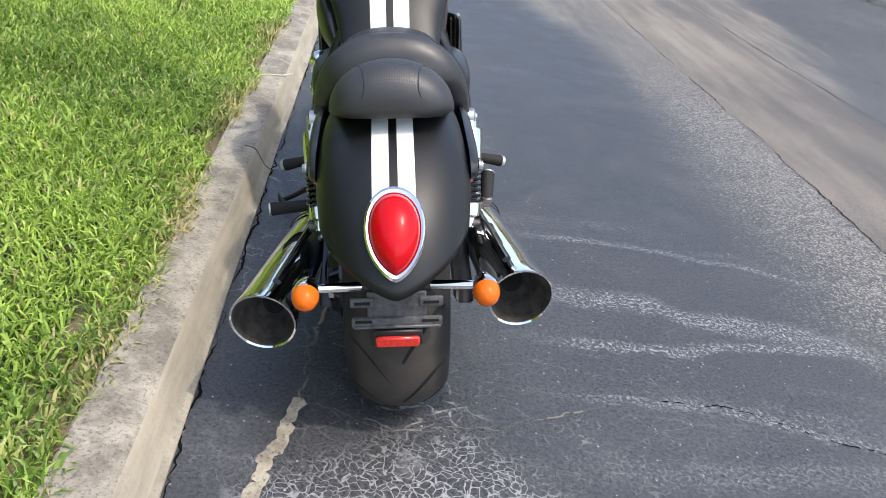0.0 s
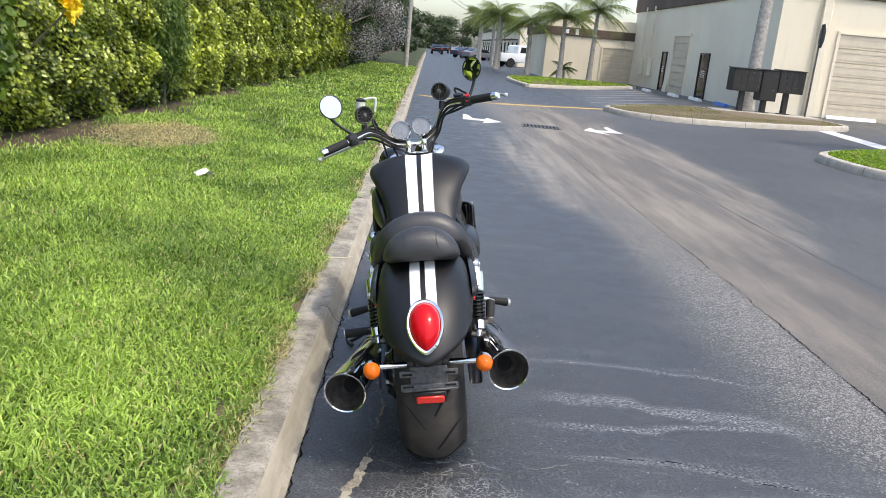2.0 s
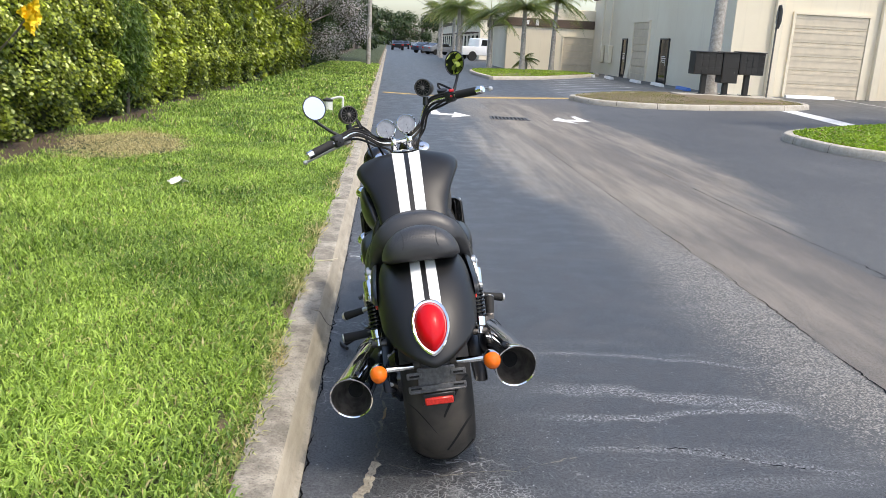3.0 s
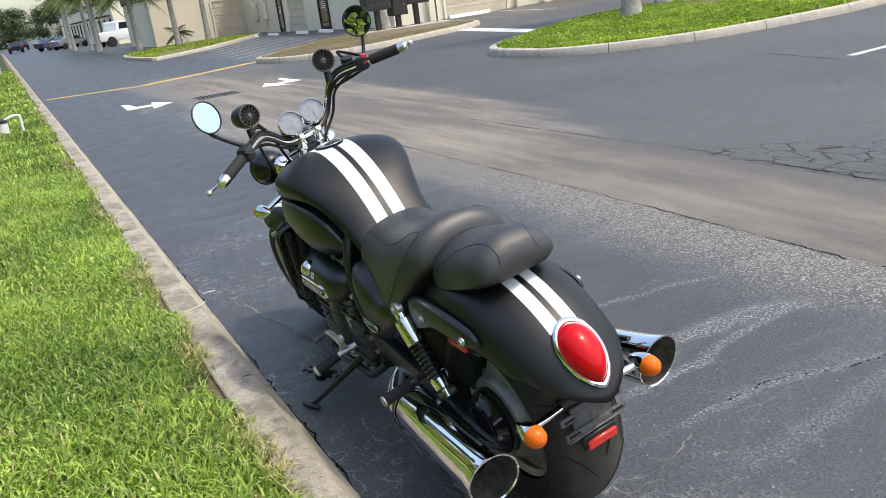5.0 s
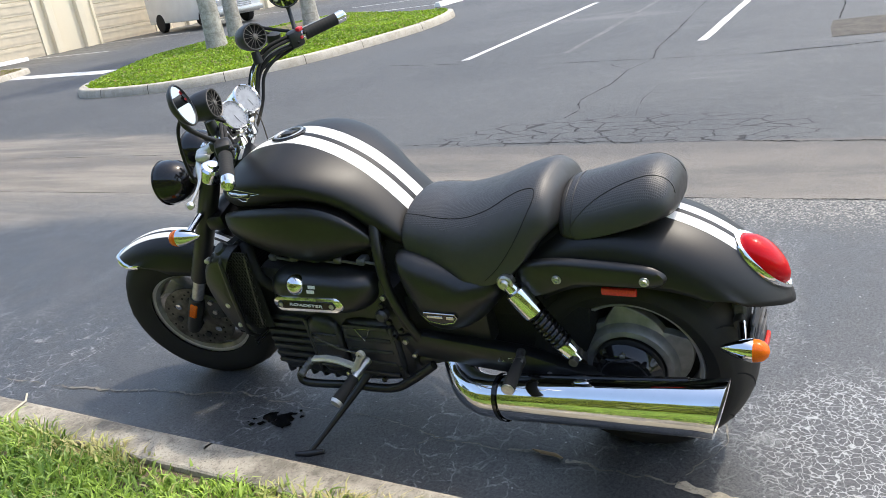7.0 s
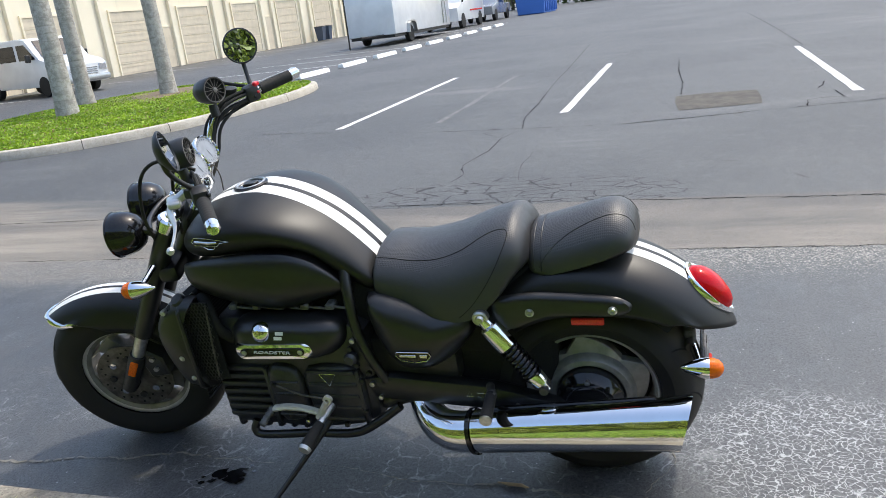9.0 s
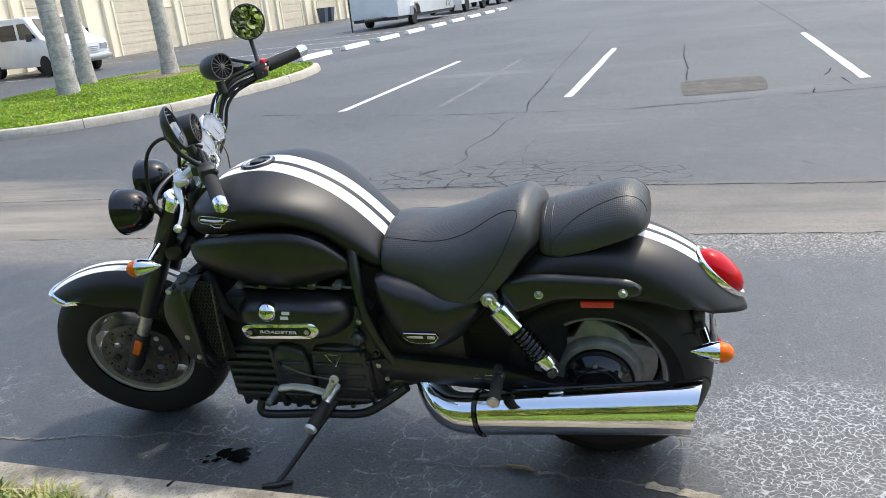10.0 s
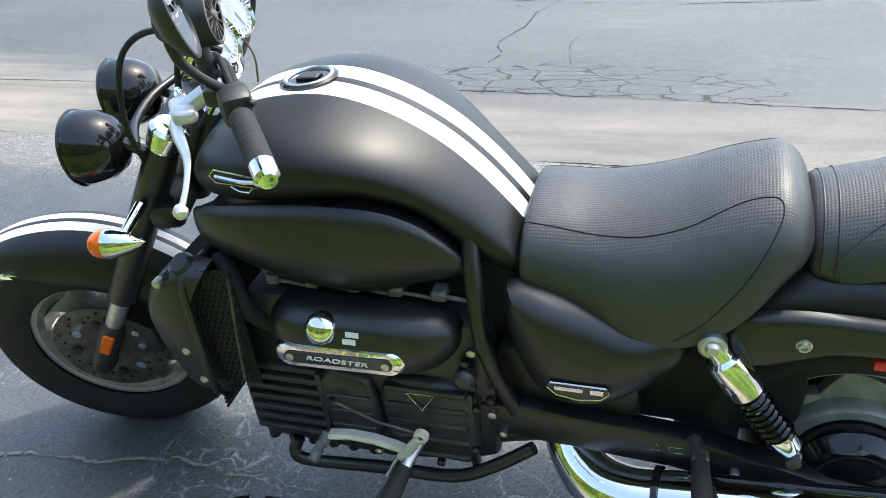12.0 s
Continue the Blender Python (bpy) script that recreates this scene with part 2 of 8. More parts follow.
        band = s.step(s.math("ABSOLUTE", s.math("SUBTRACT", y, mid_y)), half, half * 0.25)
        band = s.math("MULTIPLY", s.math("MULTIPLY", band, dust), s.math("MULTIPLY", s.step(x, 0.55, 0.95), s.step(x, 2.0, 1.75)))
        white = s.math("MAXIMUM", white, s.math("MULTIPLY", band, amount))
    for grit, size in ((9.0, 0.045), (21.0, 0.085)):
        fleck = s.node("TexVoronoi", {"Vector": p, "Scale": grit}).outputs[0]
        white = s.math("MAXIMUM", white, s.math("MULTIPLY", s.step(fleck, size, size * 0.5), 0.9))
    inlane = s.math("MULTIPLY", s.math("MULTIPLY", s.math("SUBTRACT", 1.0, strip), s.math("SUBTRACT", 1.0, lotside)), s.step(y, 8.5, 6.0))
    white = s.math("MULTIPLY", white, inlane)
    col = s.mix(s.math("MULTIPLY", white, 0.80), col, (0.42, 0.425, 0.42))
    # dark broken pavement in the lot
    cx = s.math("DIVIDE", s.math("SUBTRACT", x, 3.9), 0.62)
    cy = s.math("DIVIDE", s.math("SUBTRACT", y, 3.55), 1.55)
    spot = s.math("ADD", s.math("MULTIPLY", cx, cx), s.math("MULTIPLY", cy, cy))
    cell3 = s.node("TexVoronoi", {"Vector": s.node("Mapping", {0: warp, 3: (1.5, 0.75, 1.0)}), "Scale": 4.0}, feature="DISTANCE_TO_EDGE").outputs[0]
    broken = s.math("MULTIPLY", s.step(cell3, 0.031, 0.011), s.step(s.math("ADD", spot, s.math("MULTIPLY", wob, 1.5)), 1.15, 0.7))
    broken = s.math("MULTIPLY", s.math("MULTIPLY", broken, lotside), s.step(breaks, 0.24, 0.36))
    cell4 = s.node("TexVoronoi", {"Vector": warp, "Scale": 0.5}, feature="DISTANCE_TO_EDGE").outputs[0]
    hair = s.math("MULTIPLY", s.math("MULTIPLY", s.step(cell4, 0.006, 0.002), lotside), s.step(mid, 0.52, 0.64))
    broken = s.math("MAXIMUM", broken, s.math("MULTIPLY", hair, 0.5))
    col = s.mix(s.math("MULTIPLY", broken, 0.75), col, (0.010, 0.007, 0.007))
    # aggregate
    col = s.mix(s.math("MULTIPLY", s.step(grain, 0.5, 0.8), 0.42), col, (0.24, 0.24, 0.235))
    pebble = s.noise(p, 95.0, 4.0, 0.8)
    col = s.mix(s.math("MULTIPLY", s.step(pebble, 0.50, 0.36), 0.42), col, (0.010, 0.010, 0.011))
    sealed = s.math("SUBTRACT", 1.0, s.math("MAXIMUM", strip, s.math("MULTIPLY", gravel, 0.8)))
    rough = s.math("SUBTRACT", s.math("ADD", s.math("MULTIPLY", grain, 0.2), 0.58), s.math("MULTIPLY", sealed, s.step(mid, 0.3, 0.7, 0.26, 0.10)))
    h = s.math("ADD", s.math("MULTIPLY", grain, 0.5), s.math("MULTIPLY", s.math("MULTIPLY", stone_v, gravel), 0.6))
    h = s.math("SUBTRACT", h, s.math("MULTIPLY", broken, 2.0))
    gloss = s.math("MULTIPLY", s.step(pebble, 0.36, 0.62, 0.45, 1.0), s.math("SUBTRACT", 0.95, s.math("MULTIPLY", broken, 0.6)))
    h = s.math("ADD", h, s.math("MULTIPLY", pebble, 0.5))
    return s.finish(col, rough, 0.0, s.bump(h, 0.6, 0.004), **{"Specular IOR Level": gloss})


def concrete_material(name, a, b, stain=0.5, face=None):
    s = Shader(name)
    p = s.place()
    n = s.noise(p, 5.0, 8.0, 0.72)
    col = s.mix(s.step(n, 0.36, 0.64), a, b)
    spots = s.step(s.noise(p, 22.0, 5.0, 0.7), 0.5, 0.75)
    col = s.mix(s.math("MULTIPLY", spots, stain * 0.7), col, tuple(c * 0.45 for c in a))
    pit = s.step(s.noise(p, 120.0, 4.0, 0.75), 0.5, 0.68)
    col = s.mix(s.math("MULTIPLY", pit, min(1.0, 0.35 + stain * 0.4)), col, tuple(c * 0.3 for c in a))
    h = s.math("SUBTRACT", s.noise(p, 60.0, 4.0), pit)
    if face:
        # trowelled road face: smoother and paler than the pocked top, streaked along its length
        side = s.step(s.node("SeparateXYZ", {0: s.node("NewGeometry").outputs["True Normal"]}).outputs[0], 0.35, 0.6)
        runs = s.noise(s.node("Mapping", {0: p, 3: (1.0, 0.12, 1.0)}), 26.0, 5.0, 0.65)
        smooth = s.mix(s.step(runs, 0.32, 0.68), face, tuple(min(1.0, c * 1.35) for c in face))
        col = s.mix(s.math("MULTIPLY", side, 0.8), col, smooth)
        h = s.math("MULTIPLY", h, s.math("SUBTRACT", 1.0, s.math("MULTIPLY", side, 0.7)))
    return s.finish(col, 0.85, 0.0, s.bump(h, 0.45, 0.005))


def turf_material():
    s = Shader("turf_soil")
    p = s.place()
    n = s.noise(p, 5.0, 5.0)
    col = s.mix(s.step(n, 0.3, 0.7), (0.022, 0.034, 0.009), (0.045, 0.062, 0.015))
    col = s.mix(s.step(s.noise(p, 40.0, 4.0), 0.55, 0.75), col, (0.10, 0.075, 0.045))
    xyz = s.node("SeparateXYZ", {0: p})
    # brown mulch along the hedge, its colour also darkened for the hedge's shade
    mulch = s.step(s.math("ADD", xyz.outputs[0], s.math("MULTIPLY", s.noise(p, 2.0, 4.0), 0.7)), -3.05, -3.6)
    col = s.mix(mulch, col, s.mix(s.noise(p, 60.0, 4.0, 0.7), (0.030, 0.020, 0.012), (0.13, 0.088, 0.052)))
    thatch = s.step(s.math("ADD", xyz.outputs[0], s.math("MULTIPLY", s.noise(p, 3.0, 4.0), 0.16)), -0.56, -0.50)
    col = s.mix(thatch, col, s.mix(s.noise(p, 90.0, 4.0, 0.7), (0.07, 0.05, 0.033), (0.26, 0.20, 0.12)))
    return s.finish(col, 0.95, 0.0, s.bump(s.noise(p, 80.0, 4.0), 0.6, 0.02))


def blade_material(name, dark, light, straw, dry=0.12, spot=None, power=1.0, thin=0.42):
    """Leaf blades: each blade its own green, some dry; a little light comes through."""
    s = Shader(name)
    g = s.node("NewGeometry")
    r = g.outputs["Random Per Island"]
    p = g.outputs["Position"]
    patch = s.noise(p, 1.1, 4.0)
    tone = s.math("ADD", s.math("MULTIPLY", r, 0.6), s.math("MULTIPLY", s.step(patch, 0.3, 0.7), 0.4))
    col = s.mix(s.math("POWER", tone, power), dark, light)
    isdry = s.step(s.math("FRACT", s.math("MULTIPLY", r, 7.31)), 1.0 - dry, 1.0 - dry + 0.02)
    if spot:
        cx, cy, rx, ry = spot
        xyz = s.node("SeparateXYZ", {0: p})
        u = s.math("DIVIDE", s.math("SUBTRACT", xyz.outputs[0], cx), rx)
        v = s.math("DIVIDE", s.math("SUBTRACT", xyz.outputs[1], cy), ry)
        d = s.math("ADD", s.math("ADD", s.math("MULTIPLY", u, u), s.math("MULTIPLY", v, v)), s.math("MULTIPLY", s.math("SUBTRACT", s.noise(p, 2.5, 4.0), 0.5), 1.6))
        d = s.math("ADD", d, s.math("MULTIPLY", s.math("SUBTRACT", r, 0.5), 0.5))
        isdry = s.math("MAXIMUM", isdry, s.step(d, 1.0, 0.6))
        edge = s.math("ADD", xyz.outputs[0], s.math("MULTIPLY", s.noise(p, 1.8, 4.0), 0.3))
        edge = s.math("ADD", edge, s.math("MULTIPLY", r, 0.18))
        isdry = s.math("MAXIMUM", isdry, s.math("MULTIPLY", s.step(edge, -0.30, -0.22), s.step(s.noise(p, 1.3, 3.0), 0.40, 0.60)))
    col = s.mix(isdry, col, straw)
    b = s.node("BsdfPrincipled", {"Base Color": col, "Roughness": 0.42})
    tr = s.node("BsdfTranslucent", {"Color": col})
    mx = s.node("MixShader", {0: thin, 1: b.outputs[0], 2: tr.outputs[0]})
    s.t.links.new(mx.outputs[0], s.out.inputs[0])
    return s.m


def stucco(name, a, b):
    s = Shader(name)
    p = s.place()
    n = s.noise(p, 0.35, 5.0)
    col = s.mix(s.step(n, 0.35, 0.65), a, b)
    drip = s.noise(s.node("Mapping", {0: p, 3: (2.5, 2.5, 0.15)}), 1.6, 5.0)
    col = s.mix(s.math("MULTIPLY", s.step(drip, 0.55, 0.8), 0.2), col, tuple(c * 0.55 for c in a))
    return s.finish(col, 0.9, 0.0, s.bump(s.noise(p, 45.0, 4.0), 0.35, 0.01))


def palm_bark():
    """Grey trunk with darker leaf-scar rings and lichen blotches."""
    s = Shader("palm_bark")
    p = s.place()
    z = s.node("SeparateXYZ", {0: p}).outputs[2]
    w = s.math("ADD", z, s.math("MULTIPLY", s.noise(p, 4.0, 4.0), 0.10))
    ring = s.step(s.math("ABSOLUTE", s.math("SUBTRACT", s.math("FRACT", s.math("MULTIPLY", w, 6.5)), 0.5)), 0.38, 0.48)
    col = s.mix(s.step(s.noise(p, 9.0, 5.0, 0.7), 0.35, 0.65), (0.29, 0.27, 0.235), (0.47, 0.44, 0.39))
    col = s.mix(s.math("MULTIPLY", ring, s.step(s.noise(p, 3.0, 4.0), 0.4, 0.7, 0.0, 0.4)), col, (0.13, 0.115, 0.095))
    col = s.mix(s.math("MULTIPLY", s.step(s.noise(p, 2.2, 4.0), 0.55, 0.75), 0.4), col, (0.20, 0.18, 0.155))
    h = s.math("SUBTRACT", s.noise(p, 40.0, 4.0), s.math("MULTIPLY", ring, 0.5))
    return s.finish(col, 0.9, 0.0, s.bump(h, 0.4, 0.012))


def lens_plastic(name, color, glow_depth):
    s = Shader(name)
    p = s.coord()
    dots = s.node("TexVoronoi", {"Vector": p, "Scale": glow_depth}).outputs[0]
    col = s.mix(s.step(dots, 0.1, 0.8), tuple(min(1, c * 1.08) for c in color), tuple(c * 0.72 for c in color))
    return s.finish(col, 0.12, 0.0, s.bump(dots, 0.10, 0.0010), **{"Specular IOR Level": 0.12, "Coat Weight": 0.3, "Coat Roughness": 0.015})


PAINT = striped_paint("satin_black_striped", 0.0105, 0.058, -0.28, 0.022)
PAINT_REAR = striped_paint("satin_black_fender_stripes", 0.0085, 0.0445, -0.28)
PAINT_FRONT = striped_paint("satin_black_front_stripes", 0.006, 0.030, 0.0)
BLACK = plain("satin_black", (0.009, 0.009, 0.0098), 0.36, 0.0, 0.25, 40, 0.04, 500, **{"Specular IOR Level": 0.58})
SEAT = leather("black_vinyl", False)
SEAT_DOT = leather("black_vinyl_dimpled", True)
CHROME = plain("chrome", (0.78, 0.79, 0.80), 0.045, 1.0, 0.03, 12)
STEEL = plain("brushed_steel", (0.52, 0.52, 0.51), 0.36, 1.0, 0.15, 60, 0.08, 300)
WHEEL = plain("grey_cast_alloy", (0.24, 0.235, 0.225), 0.42, 0.45, 0.2, 22, 0.1, 220)
LEVER = plain("cast_lever_alloy", (0.60, 0.57, 0.50), 0.36, 0.25, 0.12, 40)
ALLOY = plain("machined_alloy", (0.62, 0.61, 0.59), 0.33, 0.7, 0.08, 25)
DULL = plain("sooty_shaded_steel", (0.14, 0.13, 0.12), 0.5, 0.8, 0.35, 30)
# real soot in the bores; in gaps and hollows shade put into colour
SOOT_SHADE = plain("soot_and_shade", (0.006, 0.006, 0.006), 0.9)
ENGINE = plain("engine_black", (0.023, 0.023, 0.026), 0.34, 0.0, 0.3, 40, 0.3, 260, **{"Specular IOR Level": 0.55})
PLASTIC = plain("black_plastic", (0.015, 0.015, 0.0155), 0.44, 0.0, 0.2, 50, 0.15, 500)
GLOSS = plain("gloss_black", (0.008, 0.008, 0.009), 0.08, 0.0, 0.1, 20)
RUBBER = rubber_tread("rubber", 0.075)
RUBBER_FRONT = rubber_tread("front_rubber", 0.028)
BRACKET = plain("worn_grey_plastic", (0.085, 0.085, 0.088), 0.5, 0.0, 0.35, 60)
GROOVE = plain("tread_groove", (0.006, 0.006, 0.006), 0.9)
RED = lens_plastic("red_lens", (0.60, 0.004, 0.010), 420.0)
AMBER = lens_plastic("amber_lens", (0.85, 0.16, 0.012), 520.0)
REDMARK = plain("red_reflector", (0.55, 0.03, 0.02), 0.25, 0.0, 0.2, 300)
WHITE_PAINT = plain("white_enamel", (0.78, 0.78, 0.76), 0.35, 0.0, 0.05, 4)
REDPAINT = plain("red_switch", (0.6, 0.02, 0.03), 0.35)
GLASS_DIAL = plain("dial_face", (0.20, 0.205, 0.212), 0.35, 0.0, 0.12, 60, **{"Coat Weight": 1.0, "Coat Roughness": 0.02, "Coat IOR": 1.8})
BADGE = plain("badge_silver", (0.62, 0.62, 0.58), 0.2, 1.0, 0.08, 60)
MIRROR = plain("mirror_glass", (0.56, 0.62, 0.70), 0.01, 1.0, 0.0, 5)
ASPHALT = asphalt_material()
KERB = concrete_material("kerb_concrete", (0.185, 0.166, 0.132), (0.43, 0.388, 0.315), 0.8, (0.30, 0.265, 0.20))
KERB_PALE = concrete_material("painted_kerb", (0.40, 0.36, 0.29), (0.50, 0.46, 0.39), 0.3)
TURF = turf_material()
ROADPAINT = concrete_material("road_paint", (0.60, 0.60, 0.58), (0.74, 0.74, 0.72), 0.5)
OLDPAINT = concrete_material("faded_road_paint", (0.12, 0.12, 0.12), (0.19, 0.19, 0.185), 0.8)
YELLOW = concrete_material("yellow_road_paint", (0.42, 0.29, 0.09), (0.58, 0.41, 0.15), 0.35)
PATCH = concrete_material("asphalt_patch", (0.058, 0.050, 0.040), (0.105, 0.092, 0.072), 0.7)
SEALED = concrete_material("pale_crack_fill", (0.22, 0.195, 0.15), (0.42, 0.375, 0.29), 0.6)
# dimmer copy of the crack fill with the bike's shade in its colour
SEALED_SHADED = concrete_material("shaded_crack_fill", (0.13, 0.12, 0.10), (0.25, 0.235, 0.20), 0.6)
TAR = plain("dark_crack", (0.007, 0.007, 0.0075), 0.9, **{"Specular IOR Level": 0.06})
BLUE = plain("blue_paint", (0.05, 0.16, 0.50), 0.55)
CREAM = stucco("cream_stucco", (0.78, 0.69, 0.52), (0.83, 0.75, 0.58))
BROWN = stucco("brown_fascia", (0.10, 0.07, 0.05), (0.14, 0.10, 0.075))
DOORTAN = plain("tan_door_paint", (0.62, 0.535, 0.40), 0.6, 0.0, 0.06, 3)
DARKGLASS = plain("dark_glass", (0.012, 0.013, 0.014), 0.06)
BARK = palm_bark()
WOOD = stucco("grey_bark", (0.09, 0.075, 0.06), (0.14, 0.12, 0.10))
GRASS = blade_material("grass_blades", (0.060, 0.145, 0.016), (0.62, 0.83, 0.16), (0.56, 0.48, 0.23), 0.05, (-3.15, 9.2, 0.80, 1.25), 1.35, 0.34)
TURF2 = blade_material("island_grass", (0.10, 0.20, 0.010), (0.44, 0.62, 0.05), (0.34, 0.27, 0.13), 0.08, None, 1.2)
TURF_DRY = blade_material("dry_turf", (0.10, 0.13, 0.025), (0.30, 0.30, 0.085), (0.34, 0.26, 0.14), 0.35)
LEAF = blade_material("hedge_leaves", (0.022, 0.052, 0.006), (0.74, 0.84, 0.09), (0.80, 0.84, 0.32), 0.08, None, 1.5, 0.30)
LEAF_MID = blade_material("shrub_leaves", (0.04, 0.085, 0.010), (0.20, 0.30, 0.035), (0.3, 0.36, 0.12), 0.04)
LEAF_DARK = blade_material("dark_leaves", (0.02, 0.04, 0.010), (0.06, 0.10, 0.022), (0.12, 0.10, 0.05), 0.03)
LEAF_PALE = blade_material("grey_blossom_leaves", (0.20, 0.185, 0.17), (0.70, 0.67, 0.65), (0.09, 0.085, 0.055), 0.3)
FROND = blade_material("palm_fronds", (0.06, 0.095, 0.015), (0.22, 0.29, 0.06), (0.30, 0.25, 0.10), 0.1)
PETAL = plain("yellow_petal", (0.80, 0.55, 0.01), 0.6)
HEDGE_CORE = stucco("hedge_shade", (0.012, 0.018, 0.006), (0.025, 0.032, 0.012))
PVC = plain("white_pvc", (0.70, 0.70, 0.66), 0.45)
CARWHITE = plain("white_car_paint", (0.74, 0.745, 0.74), 0.22, 0.0, 0.04, 2, **{"Coat Weight": 0.6})
CARDARK = plain("dark_car_paint", (0.02, 0.022, 0.026), 0.2)
CARSILVER = plain("silver_car_paint", (0.38, 0.40, 0.43), 0.25, 0.6)
CARBLUE = plain("blue_grey_car_paint", (0.06, 0.08, 0.12), 0.22)
PAPER = plain("white_litter", (0.75, 0.74, 0.72), 0.8)
MAILBLACK = plain("dark_bronze_metal", (0.022, 0.02, 0.018), 0.42)
OIL = plain("oil_stain", (0.006, 0.006, 0.007), 0.12)
STRAW = plain("pale_straw", (0.55, 0.50, 0.38), 0.7)
TWIG = plain("dry_palm_twig", (0.28, 0.2, 0.11), 0.8)


# ---- mesh helpers: each gives (points, faces) ----
def make(name, geos, mat, parent=None, label="", category="", kind="", sharp=38, m=None):
    """One mesh object of one or more (points, faces) pieces."""
    if isinstance(geos, tuple):
        geos = [geos]
    vs, fs = [], []
    for v, f in geos:
        k = len(vs)
        vs.extend(tuple(p) for p in v)
        fs.extend(tuple(i + k for i in q) for q in f)
    me = bpy.data.meshes.new(name)
    me.from_pydata(vs, [], fs)
    me.materials.append(mat)
    bm = bmesh.new()
    bm.from_mesh(me)
    bmesh.ops.recalc_face_normals(bm, faces=bm.faces)
    bm.to_mesh(me)
    bm.free()
    me.shade_smooth()
    me.set_sharp_from_angle(angle=radians(sharp))
    ob = new(name, me)
    if m is not None:
        ob.matrix_basis = m
    if parent is not None:
        ob.parent = parent
    return tagged(ob, label, category, "", kind)


def big(name, verts, faces, mat, parent=None, label="", category="", kind="", smooth=True):
    """A large mesh from arrays; faces all with the same number of corners."""
    me = bpy.data.meshes.new(name)
    verts, faces = np.asarray(verts, np.float32), np.asarray(faces, np.int32)
    n, k = faces.shape
    me.vertices.add(len(verts))
    me.vertices.foreach_set("co", verts.ravel())
    me.loops.add(n * k)
    me.loops.foreach_set("vertex_index", faces.ravel())
    me.polygons.add(n)
    me.polygons.foreach_set("loop_start", np.arange(0, n * k, k, dtype=np.int32))
    me.update(calc_edges=True)
    me.validate()
    me.materials.append(mat)
    if smooth:
        me.shade_smooth()
    ob = new(name, me)
    if parent is not None:
        ob.parent = parent
    return tagged(ob, label, category, "", kind)


def thing(name, label, category, m=None, group=""):
    ob = new(name)
    ob.empty_display_size = 0.1
    if m is not None:
        ob.matrix_basis = m
    return tagged(ob, label, category, group)


def from_bm(bm):
    bm.verts.ensure_lookup_table()
    r = [tuple(v.co) for v in bm.verts], [tuple(v.index for v in f.verts) for f in bm.faces]
    bm.free()
    return r


def moved(geo, m):
    return [tuple(m @ Vector(p)) for p in geo[0]], geo[1]


def mirrored(geo):
    if isinstance(geo, list):
        return [mirrored(g) for g in geo]
    return [(-p[0], p[1], p[2]) for p in geo[0]], geo[1]


def box(c, s, bevel=0.0, seg=2):
    bm = bmesh.new()
    bmesh.ops.create_cube(bm, size=1.0, matrix=Matrix.Translation(c) @ Matrix.Diagonal((*s, 1)))
    if bevel:
        bmesh.ops.bevel(bm, geom=bm.edges[:], offset=bevel, segments=seg, profile=0.5, affect="EDGES")
    bm.verts.index_update()
    return from_bm(bm)


def prism(poly, x0, x1, bevel=0.0, seg=2):
    """A plate with the outline poly of (y, z), from x0 to x1."""
    bm = bmesh.new()
    vs = [bm.verts.new((x0, y, z)) for y, z in poly]
    f = bm.faces.new(vs)
    r = bmesh.ops.extrude_face_region(bm, geom=[f])
    bmesh.ops.translate(bm, vec=(x1 - x0, 0, 0), verts=[e for e in r["geom"] if isinstance(e, bmesh.types.BMVert)])
    bmesh.ops.recalc_face_normals(bm, faces=bm.faces)
    if bevel:
        es = [e for e in bm.edges if abs(e.verts[0].co.x - e.verts[1].co.x) < 1e-6]
        bmesh.ops.bevel(bm, geom=es, offset=bevel, segments=seg, profile=0.5, affect="EDGES")
    bm.verts.index_update()
    return from_bm(bm)


def loft(rings, caps=True, wrap=False, closed=True):
    """A skin over rings of equal point counts."""
    n = len(rings[0])
    vs = [tuple(p) for r in rings for p in r]
    fs = []
    k = len(rings)
    for i in range(k if wrap else k - 1):
        a, b = i * n, ((i + 1) % k) * n
        for j in range(n if closed else n - 1):
            q = (j + 1) % n
            fs.append((a + j, a + q, b + q, b + j))
    if caps and not wrap and closed:
        fs.append(tuple(range(n)))
        fs.append(tuple((k - 1) * n + j for j in range(n)))
    return vs, fs


def spline(pts, steps=6):
    """A Catmull-Rom line through points of any number of numbers."""
    pts = [np.array(p, float) for p in pts]
    ext = [2 * pts[0] - pts[1]] + pts + [2 * pts[-1] - pts[-2]]
    out = []
    for i in range(1, len(ext) - 2):
        a, b, c, d = ext[i - 1:i + 3]
        for s in range(steps):
            t = s / steps
            out.append(0.5 * (2 * b + (c - a) * t + (2 * a - 5 * b + 4 * c - d) * t * t + (3 * b - a - 3 * c + d) * t ** 3))
    out.append(pts[-1])
    return out


